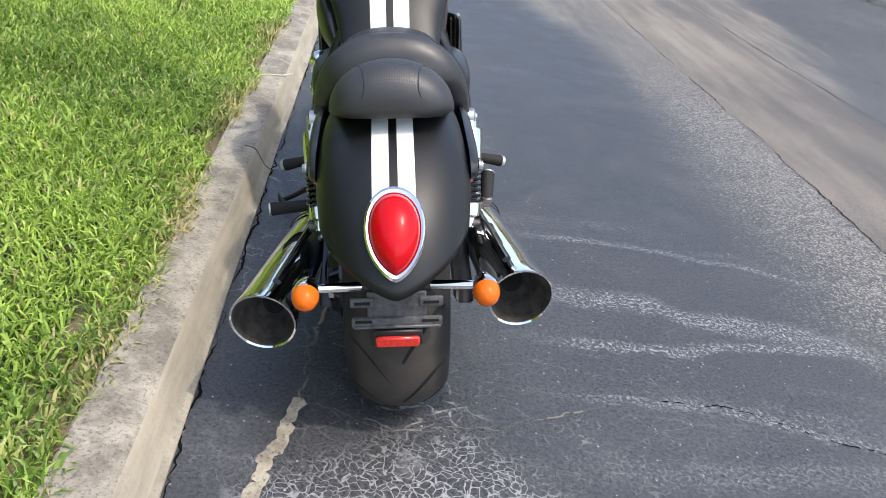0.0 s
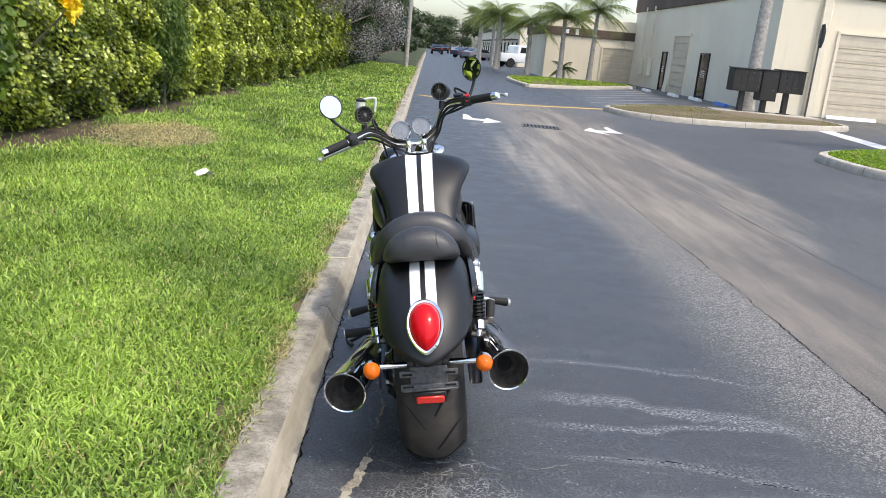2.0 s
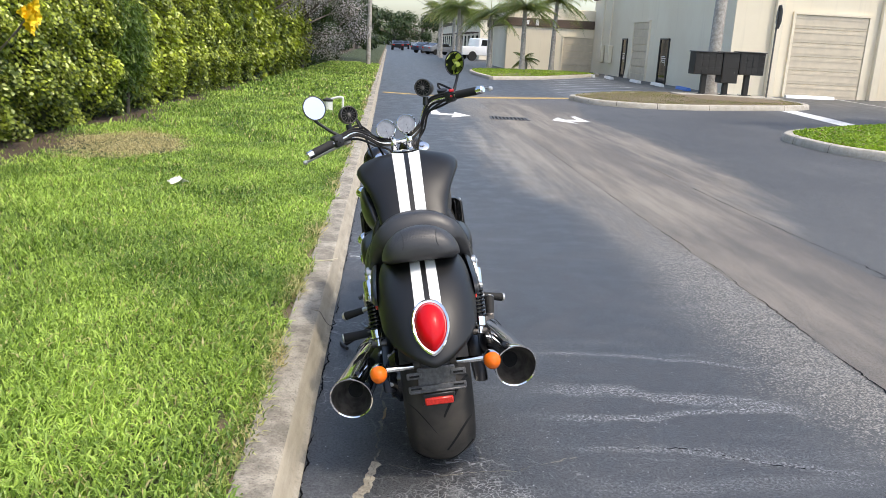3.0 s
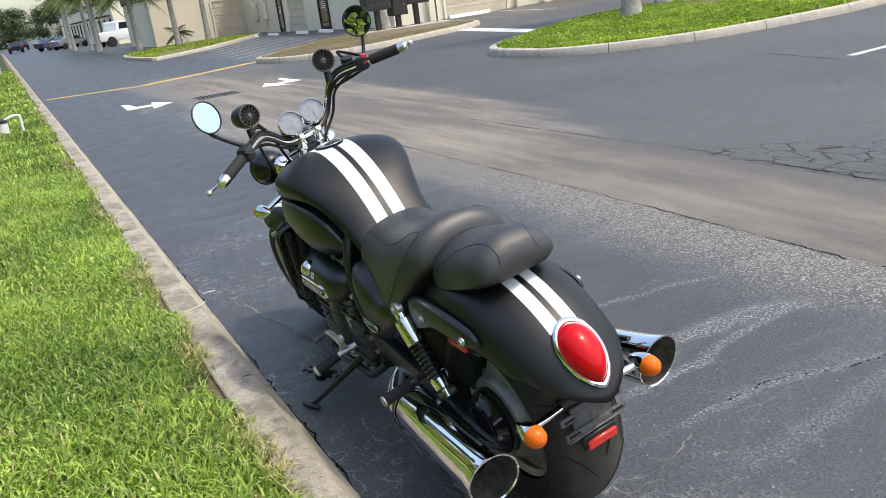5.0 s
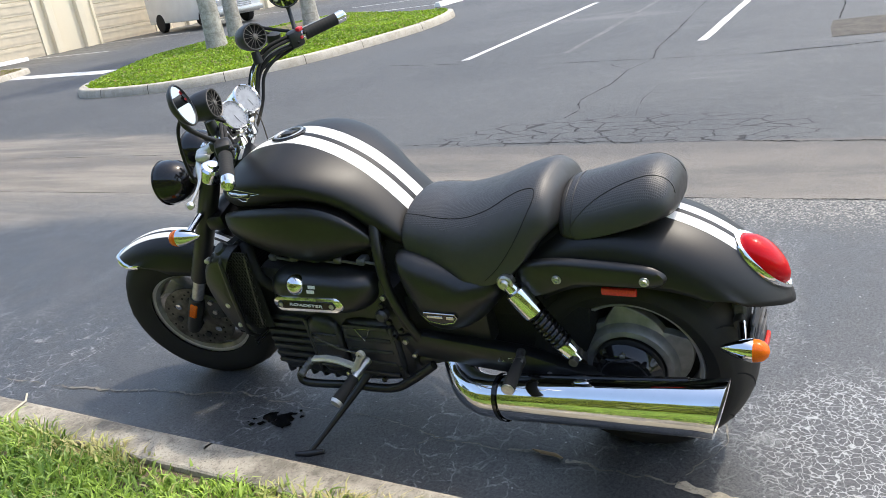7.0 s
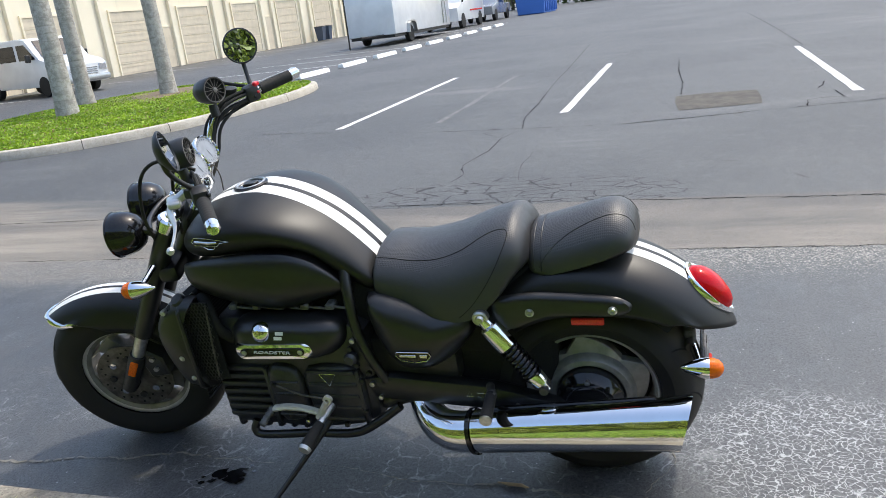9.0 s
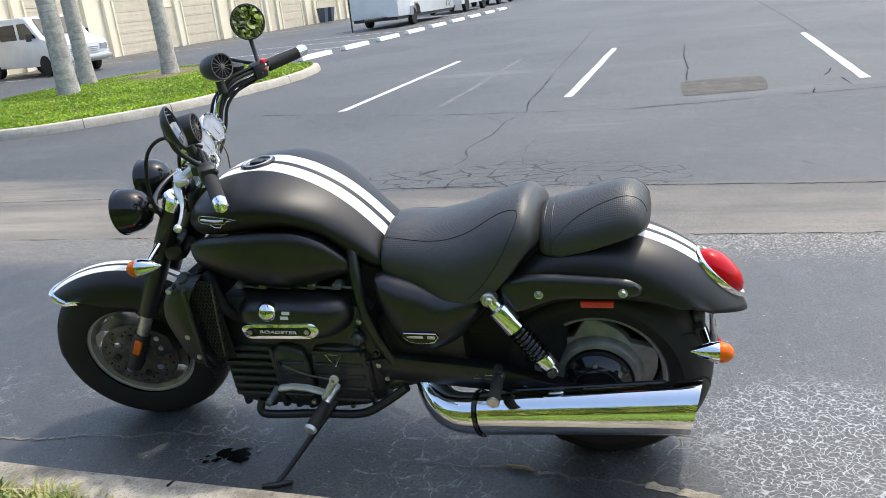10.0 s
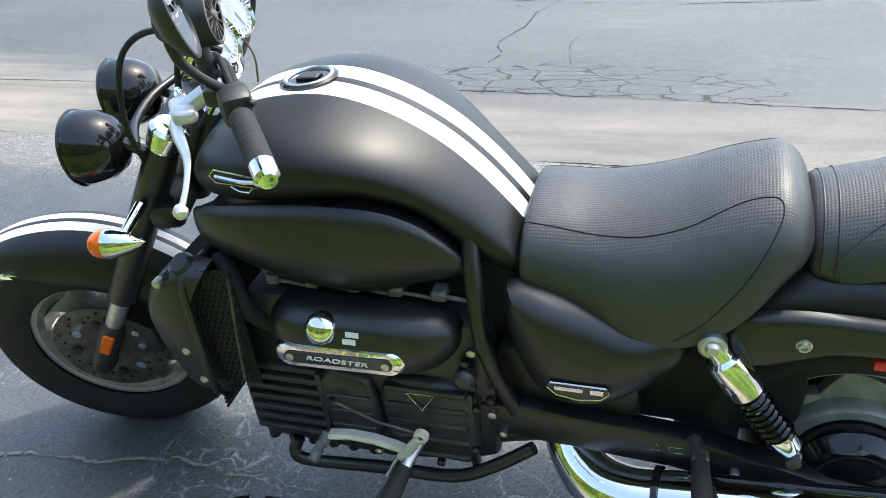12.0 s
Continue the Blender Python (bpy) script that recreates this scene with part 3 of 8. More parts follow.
def tube(pts, r, n=12, caps=True, smooth=0, wrap=False):
    """A round bar along points; r one radius or one for each point."""
    if smooth:
        rr = [r] * len(pts) if isinstance(r, (int, float)) else r
        line = spline([(*p, q) for p, q in zip(pts, rr)], smooth)
        pts, r = [tuple(float(c) for c in v[:3]) for v in line], [max(float(v[3]), 1e-4) for v in line]
    P = [Vector(p) for p in pts]
    rr = [r] * len(P) if isinstance(r, (int, float)) else r
    k = len(P)
    rings = []
    up = None
    for i in range(k):
        if wrap:
            d = P[(i + 1) % k] - P[i - 1]
        else:
            d = P[min(i + 1, k - 1)] - P[max(i - 1, 0)]
        d = d.normalized() if d.length > 1e-9 else Vector((0, 0, 1))
        if up is None:
            up = d.orthogonal().normalized()
        up = (up - d * up.dot(d)).normalized()
        side = d.cross(up)
        rings.append([P[i] + rr[i] * (up * math.cos(a) + side * math.sin(a)) for a in (2 * math.pi * j / n for j in range(n))])
    return loft(rings, caps, wrap)


def lathe(profile, c, axis, n=24, caps=True, start=0.0, turn=2 * math.pi):
    """Profile of (radius, height along axis) turned about the axis through c."""
    axis = Vector(axis).normalized()
    u = axis.orthogonal().normalized()
    if abs(axis.x) > 0.9:
        u = Vector((0, 0, 1))
        u = (u - axis * u.dot(axis)).normalized()
    w = axis.cross(u)
    c = Vector(c)
    rings = [[c + axis * h + max(r, 1e-4) * (u * math.cos(a) + w * math.sin(a)) for a in (start + turn * j / n for j in range(n))] for r, h in profile]
    return loft(rings, caps)


def torus(c, axis, R, r, n=32, k=10):
    axis = Vector(axis).normalized()
    u = axis.orthogonal().normalized()
    w = axis.cross(u)
    c = Vector(c)
    return tube([c + R * (u * math.cos(a) + w * math.sin(a)) for a in (2 * math.pi * j / n for j in range(n))], r, k, wrap=True)


def gz(x):
    """The lot rises gently away from the sandy strip."""
    return 0.007 * max(0.0, x - 4.0)

# ---- ground, kerbs and markings ----
def ground_sheet():
    xs = np.concatenate([np.linspace(-400, -0.6, 4), np.linspace(-0.3, 4, 8), np.linspace(5, 60, 12), [120, 400]])
    ys = np.concatenate([[-400, -60], np.linspace(-20, 60, 17), [120, 500]])
    v = [(x, y, gz(min(x, 70.0))) for y in ys for x in xs]
    n = len(xs)
    f = [(j * n + i, j * n + i + 1, (j + 1) * n + i + 1, (j + 1) * n + i) for j in range(len(ys) - 1) for i in range(n - 1)]
    return make("ground", (v, f), ASPHALT, label="dark patched asphalt of the lane and parking lot", kind="structure")


ground_sheet()

# verge with a slight rise towards the hedge
vx = [-60.0, -6.0, -4.0, -2.5, -1.2, -0.7, -0.485]
vz = [0.25, 0.2, 0.16, 0.13, 0.10, 0.088, 0.08]
vy = [-60.0, -10, -4, 0, 4, 8, 12, 20, 30, 45, 70, 200]
make("verge", ([(x, y, z) for y in vy for x, z in zip(vx, vz)], [(j * 7 + i, j * 7 + i + 1, j * 7 + i + 8, j * 7 + i + 7) for j in range(len(vy) - 1) for i in range(6)]), TURF, label="grass verge soil beside the kerb", kind="structure")


def verge_z(x):
    return float(np.interp(x, vx, vz))


def kerb_run(name, pts, z0, profile, mat, wrap, label):
    """A kerb swept along plan points; profile of (offset to the outside, height)."""
    P = [Vector((x, y)) for x, y in pts]
    k = len(P)
    rings = []
    for i in range(k):
        a, b = P[i - 1] if (wrap or i) else P[i], P[(i + 1) % k] if (wrap or i < k - 1) else P[i]
        d = (b - a).normalized()
        nrm = Vector((d.y, -d.x))
        rings.append([(P[i].x + nrm.x * o, P[i].y + nrm.y * o, z0(P[i].x) + h) for o, h in profile])
    return make(name, loft(rings, True, wrap), mat, label=label, kind="structure", sharp=30)


rk = random.Random(4)
KP = [(-0.10, -0.05), (-0.10, 0.098), (-0.094, 0.103), (-0.02, 0.102), (0.026, 0.098), (0.040, 0.094), (0.050, 0.086), (0.078, 0.036), (0.090, 0.02), (0.108, 0.010), (0.110, -0.05)]
long_kerb = []
y = -30.0
while y < 110:
    step = 3.05
    long_kerb.append((y, y + step - 0.008))
    y += step
for a, b in long_kerb:
    ys = [a, a + 0.004] + [a + (b - a) * i / 8 for i in range(1, 8)] + [b - 0.004, b]
    dx = rk.uniform(-0.004, 0.004)
    kerb_run("kerb", [(-0.385 + dx + rk.uniform(-0.003, 0.003), q) for q in ys], lambda x: 0.0, KP, KERB, False, "weathered concrete road kerb with dark stains")


def smooth_loop(pts, steps=5):
    line = spline([pts[-1]] + pts + [pts[0], pts[1]], steps)
    return [tuple(float(c) for c in p) for p in line[steps:steps * (len(pts) + 1)]]


ISLE_A = smooth_loop([(7.75, 14.5), (7.45, 13.3), (7.7, 11.9), (9.0, 10.75), (10.6, 10.3), (13.0, 10.15), (15.2, 10.8), (15.6, 12.2), (18.0, 15.2), (18.3, 16.4), (16.5, 17.6), (13.0, 17.6), (9.2, 15.6)])
ISLE_B = smooth_loop([(5.75, 24.0), (5.55, 22.7), (5.95, 21.6), (7.0, 21.0), (8.8, 21.2), (12.0, 22.6), (12.95, 24.0), (12.6, 26.5), (11.6, 28.0), (8.2, 26.6)])
ISLE_C = smooth_loop([(4.4, 35.6), (4.9, 35.0), (7.5, 37.5), (11.2, 43.3), (11.4, 45.0), (9.5, 46.6), (6.0, 44.8), (4.3, 42.0)])
IP = [(-0.10, -0.05), (-0.10, 0.13), (-0.08, 0.145), (0.03, 0.145), (0.055, 0.135), (0.07, 0.115), (0.085, 0.04), (0.09, -0.05)]


def area(loop):
    return sum(a[0] * b[1] - b[0] * a[1] for a, b in zip(loop, loop[1:] + loop[:1])) / 2


def island(nm, loop, label):
    if area(loop) < 0:
        loop = loop[::-1]
    kerb_run("kerb_" + nm, loop, gz, IP, KERB_PALE, True, "pale concrete kerb round a planted island")
    c = (sum(p[0] for p in loop) / len(loop), sum(p[1] for p in loop) / len(loop))
    rings = [[(c[0] + (x - c[0]) * f, c[1] + (y - c[1]) * f, gz(x) + 0.11 + h) for x, y in loop] for f, h in ((0.985, 0.0), (0.8, 0.05), (0.4, 0.09), (0.02, 0.1))]
    make("island_" + nm, loft(rings, False), TURF, label=label, kind="structure")
    return loop, c


isle_a = island("a", ISLE_A, "grassy soil of the kerbed island with palms")
isle_b = island("b", ISLE_B, "thin dry turf of the kerbed mailbox island")
isle_c = island("c", ISLE_C, "grassy soil of the island by the stalls")


def kerb_joints(nm, loop, every):
    """Dark narrow joints across an island's kerb."""
    n = 0
    for i in range(0, len(loop), every):
        a, b = Vector(loop[i - 1]), Vector(loop[(i + 1) % len(loop)])
        d = (b - a).normalized()
        p = Vector(loop[i])
        m = pose(p.x, p.y, gz(p.x), 0, 0, math.degrees(math.atan2(d.y, d.x)))
        g = loft([[(x, -o * 1.01, h + 0.0015) for o, h in IP[1:]] for x in (-0.005, 0.005)], False, False, False)
        make("kerb_joint", moved(g, m), TAR, label="dark joint in the island kerb", kind="structure")


kerb_joints("a", isle_a[0], 4)
kerb_joints("b", isle_b[0], 4)
make("mailbox_pad", box((11.1, 25.5, 0.2), (3.4, 1.0, 0.12), 0.01, 1), KERB_PALE, label="pale concrete pad under the mailboxes", kind="structure")


def quad_strip(name, a, b, w, mat, label, lift=0.004, bits=10, ragged=0.008, seed=1):
    """A painted stripe from a to b with slightly ragged edges."""
    r = random.Random(seed)
    a, b = Vector(a), Vector(b)
    d = (b - a).normalized()
    nrm = Vector((-d.y, d.x))
    v, f = [], []
    for i in range(bits + 1):
        p = a + (b - a) * i / bits
        for sgn in (-1, 1):
            q = p + nrm * sgn * (w / 2 + r.uniform(-ragged, ragged))
            v.append((q.x, q.y, gz(q.x) + lift))
        if i:
            k = 2 * i
            f.append((k - 2, k - 1, k + 1, k))
    return make(name, (v, f), mat, label=label, kind="structure")


for i, yy in enumerate((6.9, 3.72, 0.34, -3.0)):
    quad_strip("stall_line", (8.1, yy - 0.03), (14.2, yy + 0.05), 0.11, ROADPAINT, "white painted parking stall line", seed=i)
quad_strip("stall_line", (8.0, 5.35), (13.5, 5.5), 0.09, OLDPAINT, "worn faded parking stall line", ragged=0.02, seed=8)
for i in range(9):
    quad_strip("stall_line", (19.2 + 3.4 * i, 13.3), (19.1 + 3.4 * i, 18.6), 0.11, ROADPAINT, "white painted parking stall line", seed=20 + i)
quad_strip("stall_line", (16.7, 24.6), (17.5, 31.0), 0.11, ROADPAINT, "white painted parking stall line", seed=31)
for i in range(6):
    quad_strip("stall_line", (20.7 + 5.6 * i, 24.8), (20.7 + 5.6 * i, 29.7), 0.11, ROADPAINT, "white painted parking stall line", seed=60 + i)
quad_strip("stop_bar", (11.0, 17.6), (11.75, 22.9), 0.55, ROADPAINT, "white painted stop bar at the lot entrance", seed=32, ragged=0.015)
quad_strip("yellow_line", (-0.16, 23.05), (2.05, 22.3), 0.30, YELLOW, "worn yellow line across the lane", seed=33, ragged=0.02)
quad_strip("yellow_line", (2.05, 22.3), (6.3, 24.4), 0.42, YELLOW, "worn yellow line across the lane", seed=34, ragged=0.02)
for i in range(7):
    x0 = 5.6 + 0.2 * i
    quad_strip("stall_line", (x0 + 0.2, 27.0 + 1.6 * i), (x0 + 4.4, 30.9 + 1.9 * i), 0.07, ROADPAINT, "white painted parking stall line", seed=40 + i)


def turn_arrow(x, y, turn, mirror):
    v = [(0.0, -0.09), (0.75, -0.07), (0.75, -0.30), (1.35, 0.0), (0.7, 0.32), (0.72, 0.10), (0.25, 0.12), (0.0, 0.45), (-0.25, 0.5), (-0.1, 0.2)]
    c, s = math.cos(turn), math.sin(turn)
    pts = [(x + c * a * mirror - s * b * 2.2, y + s * a * mirror + c * b * 2.2) for a, b in v]
    make("lane_arrow", ([(a, b, gz(a) + 0.004) for a, b in pts], [tuple(range(len(pts)))]), ROADPAINT, label="worn white painted lane arrow", kind="structure")


turn_arrow(0.95, 16.75, -0.15, 0.62)
turn_arrow(4.3, 16.55, 0.15, -0.6)

# catch basin: iron frame with bars over a near-black sheet for the pit's shade
basin = thing("drain_grate", "dark iron drain grate set in the asphalt", "drain", pose(2.58, 16.4, 0.0, 0, 0, -4))
make("frame", [box((0, -0.3, 0.003), (0.78, 0.05, 0.012)), box((0, 0.3, 0.003), (0.78, 0.05, 0.012)), box((-0.39, 0, 0.003), (0.05, 0.65, 0.012)), box((0.39, 0, 0.003), (0.05, 0.65, 0.012))], DULL, basin)
make("pit", box((0, 0, 0.0), (0.74, 0.58, 0.006)), SOOT_SHADE, basin)
for i in range(9):
    make("bar", box((-0.32 + 0.08 * i, 0, 0.006), (0.03, 0.57, 0.008)), DULL, basin)


def crack(name, pts, w, mat, label, seed, lift=0.003, gaps=0.0):
    """A wandering filled crack."""
    r = random.Random(seed)
    fine = []
    ox = oy = 0.0
    for a, b in zip(pts, pts[1:]):
        n = max(2, int(math.dist(a, b) / 0.013))
        for i in range(n):
            t = i / n
            ox, oy = 0.8 * ox + r.gauss(0, 0.0045), 0.8 * oy + r.gauss(0, 0.003)
            fine.append((a[0] + (b[0] - a[0]) * t + ox, a[1] + (b[1] - a[1]) * t + oy))
    fine.append(pts[-1])
    v, f = [], []
    swell = 0.7
    for i, p in enumerate(fine):
        q = fine[min(i + 1, len(fine) - 1)]
        o = fine[max(i - 1, 0)]
        d = Vector((q[0] - o[0], q[1] - o[1])).normalized()
        swell = min(1.5, max(0.2, swell + r.gauss(0, 0.2)))
        ww = w * swell * r.uniform(0.75, 1.25)
        v += [(p[0] - d.y * ww, p[1] + d.x * ww, gz(p[0]) + lift), (p[0] + d.y * ww, p[1] - d.x * ww, gz(p[0]) + lift)]
        if i and r.random() >= gaps:
            f.append((2 * i - 2, 2 * i - 1, 2 * i + 1, 2 * i))
    return make(name, (v, f), mat, label=label, kind="structure")


pale = "pale dirt-filled crack in the dark asphalt"
crack("crack", [(-0.085, 0.6), (-0.09, 1.3), (-0.075, 1.66), (-0.085, 1.8), (-0.055, 1.98), (-0.02, 2.15)], 0.0125, SEALED, pale, 2)
crack("crack", [(-0.02, 2.15), (-0.005, 2.36), (0.01, 2.45), (0.0, 2.6), (0.0, 2.74), (0.0, 2.92), (0.05, 3.1), (0.05, 3.25), (0.03, 3.41), (0.05, 3.67), (0.055, 3.79), (0.0, 4.05), (-0.07, 4.4), (-0.14, 5.1)], 0.0042, SEALED_SHADED, pale, 3, gaps=0.16)
for i, run in enumerate(([(0.05, 3.67), (0.0, 3.74), (-0.06, 3.78), (-0.13, 3.9)], [(0.05, 3.25), (0.12, 3.3), (0.17, 3.42)], [(0.0, 2.92), (-0.06, 2.97), (-0.12, 2.93)], [(0.055, 3.79), (0.12, 3.85), (0.2, 3.83)], [(0.0, 4.05), (-0.08, 4.0), (-0.15, 4.08)])):
    crack("crack", run, 0.0016, SEALED_SHADED, pale, 40 + i, gaps=0.35)
crack("crack", [(-0.02, 2.15), (0.2, 2.06), (0.5, 2.1), (0.75, 2.2)], 0.0022, SEALED_SHADED, pale, 4, gaps=0.25)
dark = "dark open crack in the worn asphalt"
crack("crack", [(2.42, 12.0), (2.42, 9.8), (2.41, 6.6), (2.44, 4.9), (2.41, 2.9), (2.42, 1.0), (2.40, -3.0)], 0.0032, TAR, dark, 11)
crack("crack", [(3.57, 10.5), (3.59, 7.6), (3.64, 6.2), (3.70, 5.1), (3.66, 3.6), (3.56, 2.2), (3.47, 0.9), (3.4, -3.0)], 0.004, TAR, dark, 12, gaps=0.15)
crack("crack", [(7.07, 4.02), (6.5, 4.13), (5.79, 4.10), (5.12, 4.2), (4.72, 4.06), (4.45, 4.1)], 0.0042, TAR, dark, 13, gaps=0.12)
crack("crack", [(6.5, 4.13), (6.75, 4.32), (6.9, 4.45)], 0.004, TAR, dark, 14, gaps=0.15)
crack("crack", [(5.66, 3.59), (4.99, 3.59), (4.4, 3.48)], 0.003, TAR, dark, 24, gaps=0.3)
crack("crack", [(8.2, 8.2), (7.81, 6.78), (7.31, 5.44), (7.07, 4.01), (6.91, 2.91), (7.02, 2.12), (7.17, 1.45), (7.24, 0.93), (7.36, 0.23), (7.3, -2.0)], 0.007, TAR, dark, 15, gaps=0.12)
crack("crack", [(0.99, 2.27), (1.2, 2.28), (1.32, 2.24), (1.45, 2.18), (1.74, 2.11)], 0.0022, TAR, dark, 16, gaps=0.45)
crack("crack", [(20.6, 4.98), (14.2, 4.57), (11.85, 4.44), (9.02, 4.22), (7.98, 4.17), (7.07, 4.02)], 0.007, TAR, dark, 17, gaps=0.3)
crack("crack", [(27.2, 0.6), (19.6, 0.37), (14.3, 0.27)], 0.009, TAR, dark, 18, gaps=0.2)
crack("crack", [(13.8, 2.44), (11.8, 2.40), (10.2, 2.29), (8.96, 2.28)], 0.007, TAR, dark, 25, gaps=0.3)
crack("crack", [(7.24, 0.93), (7.67, 0.89), (7.78, 0.73), (7.72, 0.5), (8.25, 0.53)], 0.006, TAR, dark, 19)
crack("crack", [(9.13, 0.55), (8.8, 0.6), (8.54, 0.69)], 0.006, TAR, dark, 26)
make("patch", ([(x, y, gz(x) + 0.004) for x, y in ((7.70, 1.36), (8.2, 1.34), (8.83, 1.36), (8.86, 1.9), (8.78, 2.34), (8.2, 2.33), (7.58, 2.27), (7.62, 1.8))], [tuple(range(8))]), PATCH, label="brownish square asphalt patch", kind="structure")
crack("kerb_seam", [(-0.275, -6.0), (-0.278, 0.0), (-0.272, 6.0), (-0.276, 14.0)], 0.0028, TAR, "dark seam between kerb and asphalt", 22)
# the pale spill near the kerb ahead of the front wheel
crack("chip_scatter", [(-0.25, 5.0), (-0.21, 5.01), (-0.18, 5.0)], 0.009, ROADPAINT, "small white chip beside the kerb", 21)


# ---- buildings ----
def sectional_door(x, y, z, w, h, along, face, rows=5):
    """A garage door of ribbed panels. along: unit vector in the wall; face: unit vector outwards."""
    a, fz = Vector(along), Vector(face)
    ang = math.atan2(a.y, a.x)
    d = thing("garage_door", "closed tan sectional garage door in a cream wall", "garage door", pose(x, y, z, 0, 0, math.degrees(ang)))
    sgn = -1 if (Vector((-a.y, a.x)).dot(fz.xy) < 0) else 1
    for i in range(rows):
        ph = h / rows
        make("panel", [box((w / 2, sgn * 0.02, ph * (i + 0.5)), (w, 0.04, ph - 0.02), 0.008, 1)] + [box((w / 2, sgn * 0.045, ph * (i + 0.25 + 0.5 * k)), (w - 0.05, 0.012, 0.04)) for k in (0, 1)], DOORTAN, d)
    make("frame", [box((-0.06, sgn * 0.03, h / 2), (0.10, 0.1, h)), box((w + 0.06, sgn * 0.03, h / 2), (0.10, 0.1, h)), box((w / 2, sgn * 0.03, h + 0.05), (w + 0.22, 0.1, 0.1))], CREAM, d)
    return d


def glass_door(x, y, z, w, h, label):
    d = thing("shop_door", label, "door", pose(x, y, z, 0, 0, 90))
    make("pane", box((w / 2, 0.03, h / 2), (w - 0.1, 0.02, h - 0.1)), DARKGLASS, d)
    make("frame", [box((0.03, 0.04, h / 2), (0.06, 0.08, h)), box((w - 0.03, 0.04, h / 2), (0.06, 0.08, h)), box((w / 2, 0.04, h - 0.03), (w, 0.08, 0.06)), box((w / 2, 0.04, 0.05), (w, 0.08, 0.1))], MAILBLACK, d)
    make("handle", tube([(0.12, 0.09, 0.9), (0.12, 0.12, 0.95), (0.12, 0.12, 1.2), (0.12, 0.09, 1.25)], 0.012, 8), STEEL, d)
    for i in range(4):
        make("notice", box((w / 2, 0.045, h * 0.62 - 0.09 * i), (w * (0.45 - 0.06 * (i % 2)), 0.006, 0.03)), WHITE_PAINT, d, "small white lettering shown as bars")
    return d


zA = gz(13.0)
bA = thing("warehouse", "cream stucco warehouse with tan doors and brown fascia", "building", pose(13.0, 30.04, zA - 0.3))
make("wall_west", box((0.15, 10.8, 2.7), (0.3, 21.6, 5.4)), CREAM, bA)
make("wall_south", box((40.3, 0.15, 2.7), (80.0, 0.3, 5.4)), CREAM, bA)
make("wall_north", box((40.3, 21.45, 2.7), (80.0, 0.3, 5.4)), CREAM, bA)
make("roof", box((40.2, 10.8, 5.2), (79.6, 21.0, 0.2)), CREAM, bA)
make("fascia", [box((-0.03, 10.8, 5.1), (0.12, 21.9, 0.8), 0.02, 1), box((40.2, -0.03, 5.1), (80.2, 0.12, 0.8), 0.02, 1)], BROWN, bA)
for i in range(13):
    x0 = 2.35 + 5.6 * i
    sectional_door(13.0 + x0, 30.04, gz(13 + x0), 2.9, 3.1, (1, 0, 0), (0, -1, 0), 6)
    make("pilaster", box((x0 - 0.7, -0.1, 2.4), (0.32, 0.2, 4.7), 0.02, 1), CREAM, bA)
    make("pilaster", box((x0 + 3.5, -0.1, 2.4), (0.32, 0.2, 4.7), 0.02, 1), CREAM, bA)
    if i in (1, 3, 5, 7):
        d = thing("steel_door", "closed tan steel door in a cream wall", "door", pose(13.0 + x0 + 3.85, 30.04, gz(13 + x0 + 4)))
        make("leaf", box((0.4, -0.025, 1.05), (0.8, 0.04, 2.1), 0.006, 1), DOORTAN, d)
        make("frame", [box((-0.03, -0.03, 1.07), (0.06, 0.07, 2.2)), box((0.83, -0.03, 1.07), (0.06, 0.07, 2.2)), box((0.4, -0.03, 2.17), (0.92, 0.07, 0.06))], CREAM, d)
        make("knob", lathe([(0.0, 0), (0.03, 0.0), (0.035, 0.03), (0.0, 0.05)], (0.72, -0.045, 1.0), (0, -1, 0), 10), STEEL, d)
zw = zA - 0.05
for y0, w in ((36.9, 1.25), (43.7, 0.85)):
    glass_door(13.0, y0, zw, w, 2.15, "dark glass shop door with white notices")
sectional_door(13.0, 42.6, zw, 2.5, 2.95, (0, -1, 0), (-1, 0, 0), 8)
board = thing("leaning_board", "pale board leaning on the warehouse wall", "board", pose(12.85, 43.0, zA, 0, 6, 0))
make("sheet", box((0, 0.0, 0.75), (0.03, 0.7, 1.5), 0.004, 1), CREAM, board)
for yy in (46.9, 48.7):
    pb = thing("meter_box", "grey meter box with pipes on the wall", "utility box", pose(12.9, yy, zA + 0.6))
    make("case", box((-0.05, 0, 0.6), (0.25, 0.7, 1.0), 0.02, 1), CREAM, pb)
    make("pipe", tube([(-0.03, 0.1, 1.1), (-0.03, 0.1, 4.0)], 0.05, 8), CREAM, pb)

# wheel stops
stop_geo = prism([(-0.09, 0), (0.09, 0), (0.07, 0.10), (0.05, 0.125), (-0.05, 0.125), (-0.07, 0.10)], -0.9, 0.9, 0.012, 1)
n_stop = 0
first_stop = {}


def wheel_stop(x, y, rz, mat, label, length=1.8):
    global n_stop
    if mat.name not in first_stop:
        first_stop[mat.name] = make("wheel_stop", stop_geo, mat, label=label, category="wheel stop", m=pose(x, y, gz(x), 0, 0, rz))
        first_stop[mat.name].scale = (length / 1.8, 1.15, 1.0)
        tagged(first_stop[mat.name], group="wheel stops")
    else:
        copy_thing(first_stop[mat.name], pose(x, y, gz(x), 0, 0, rz))


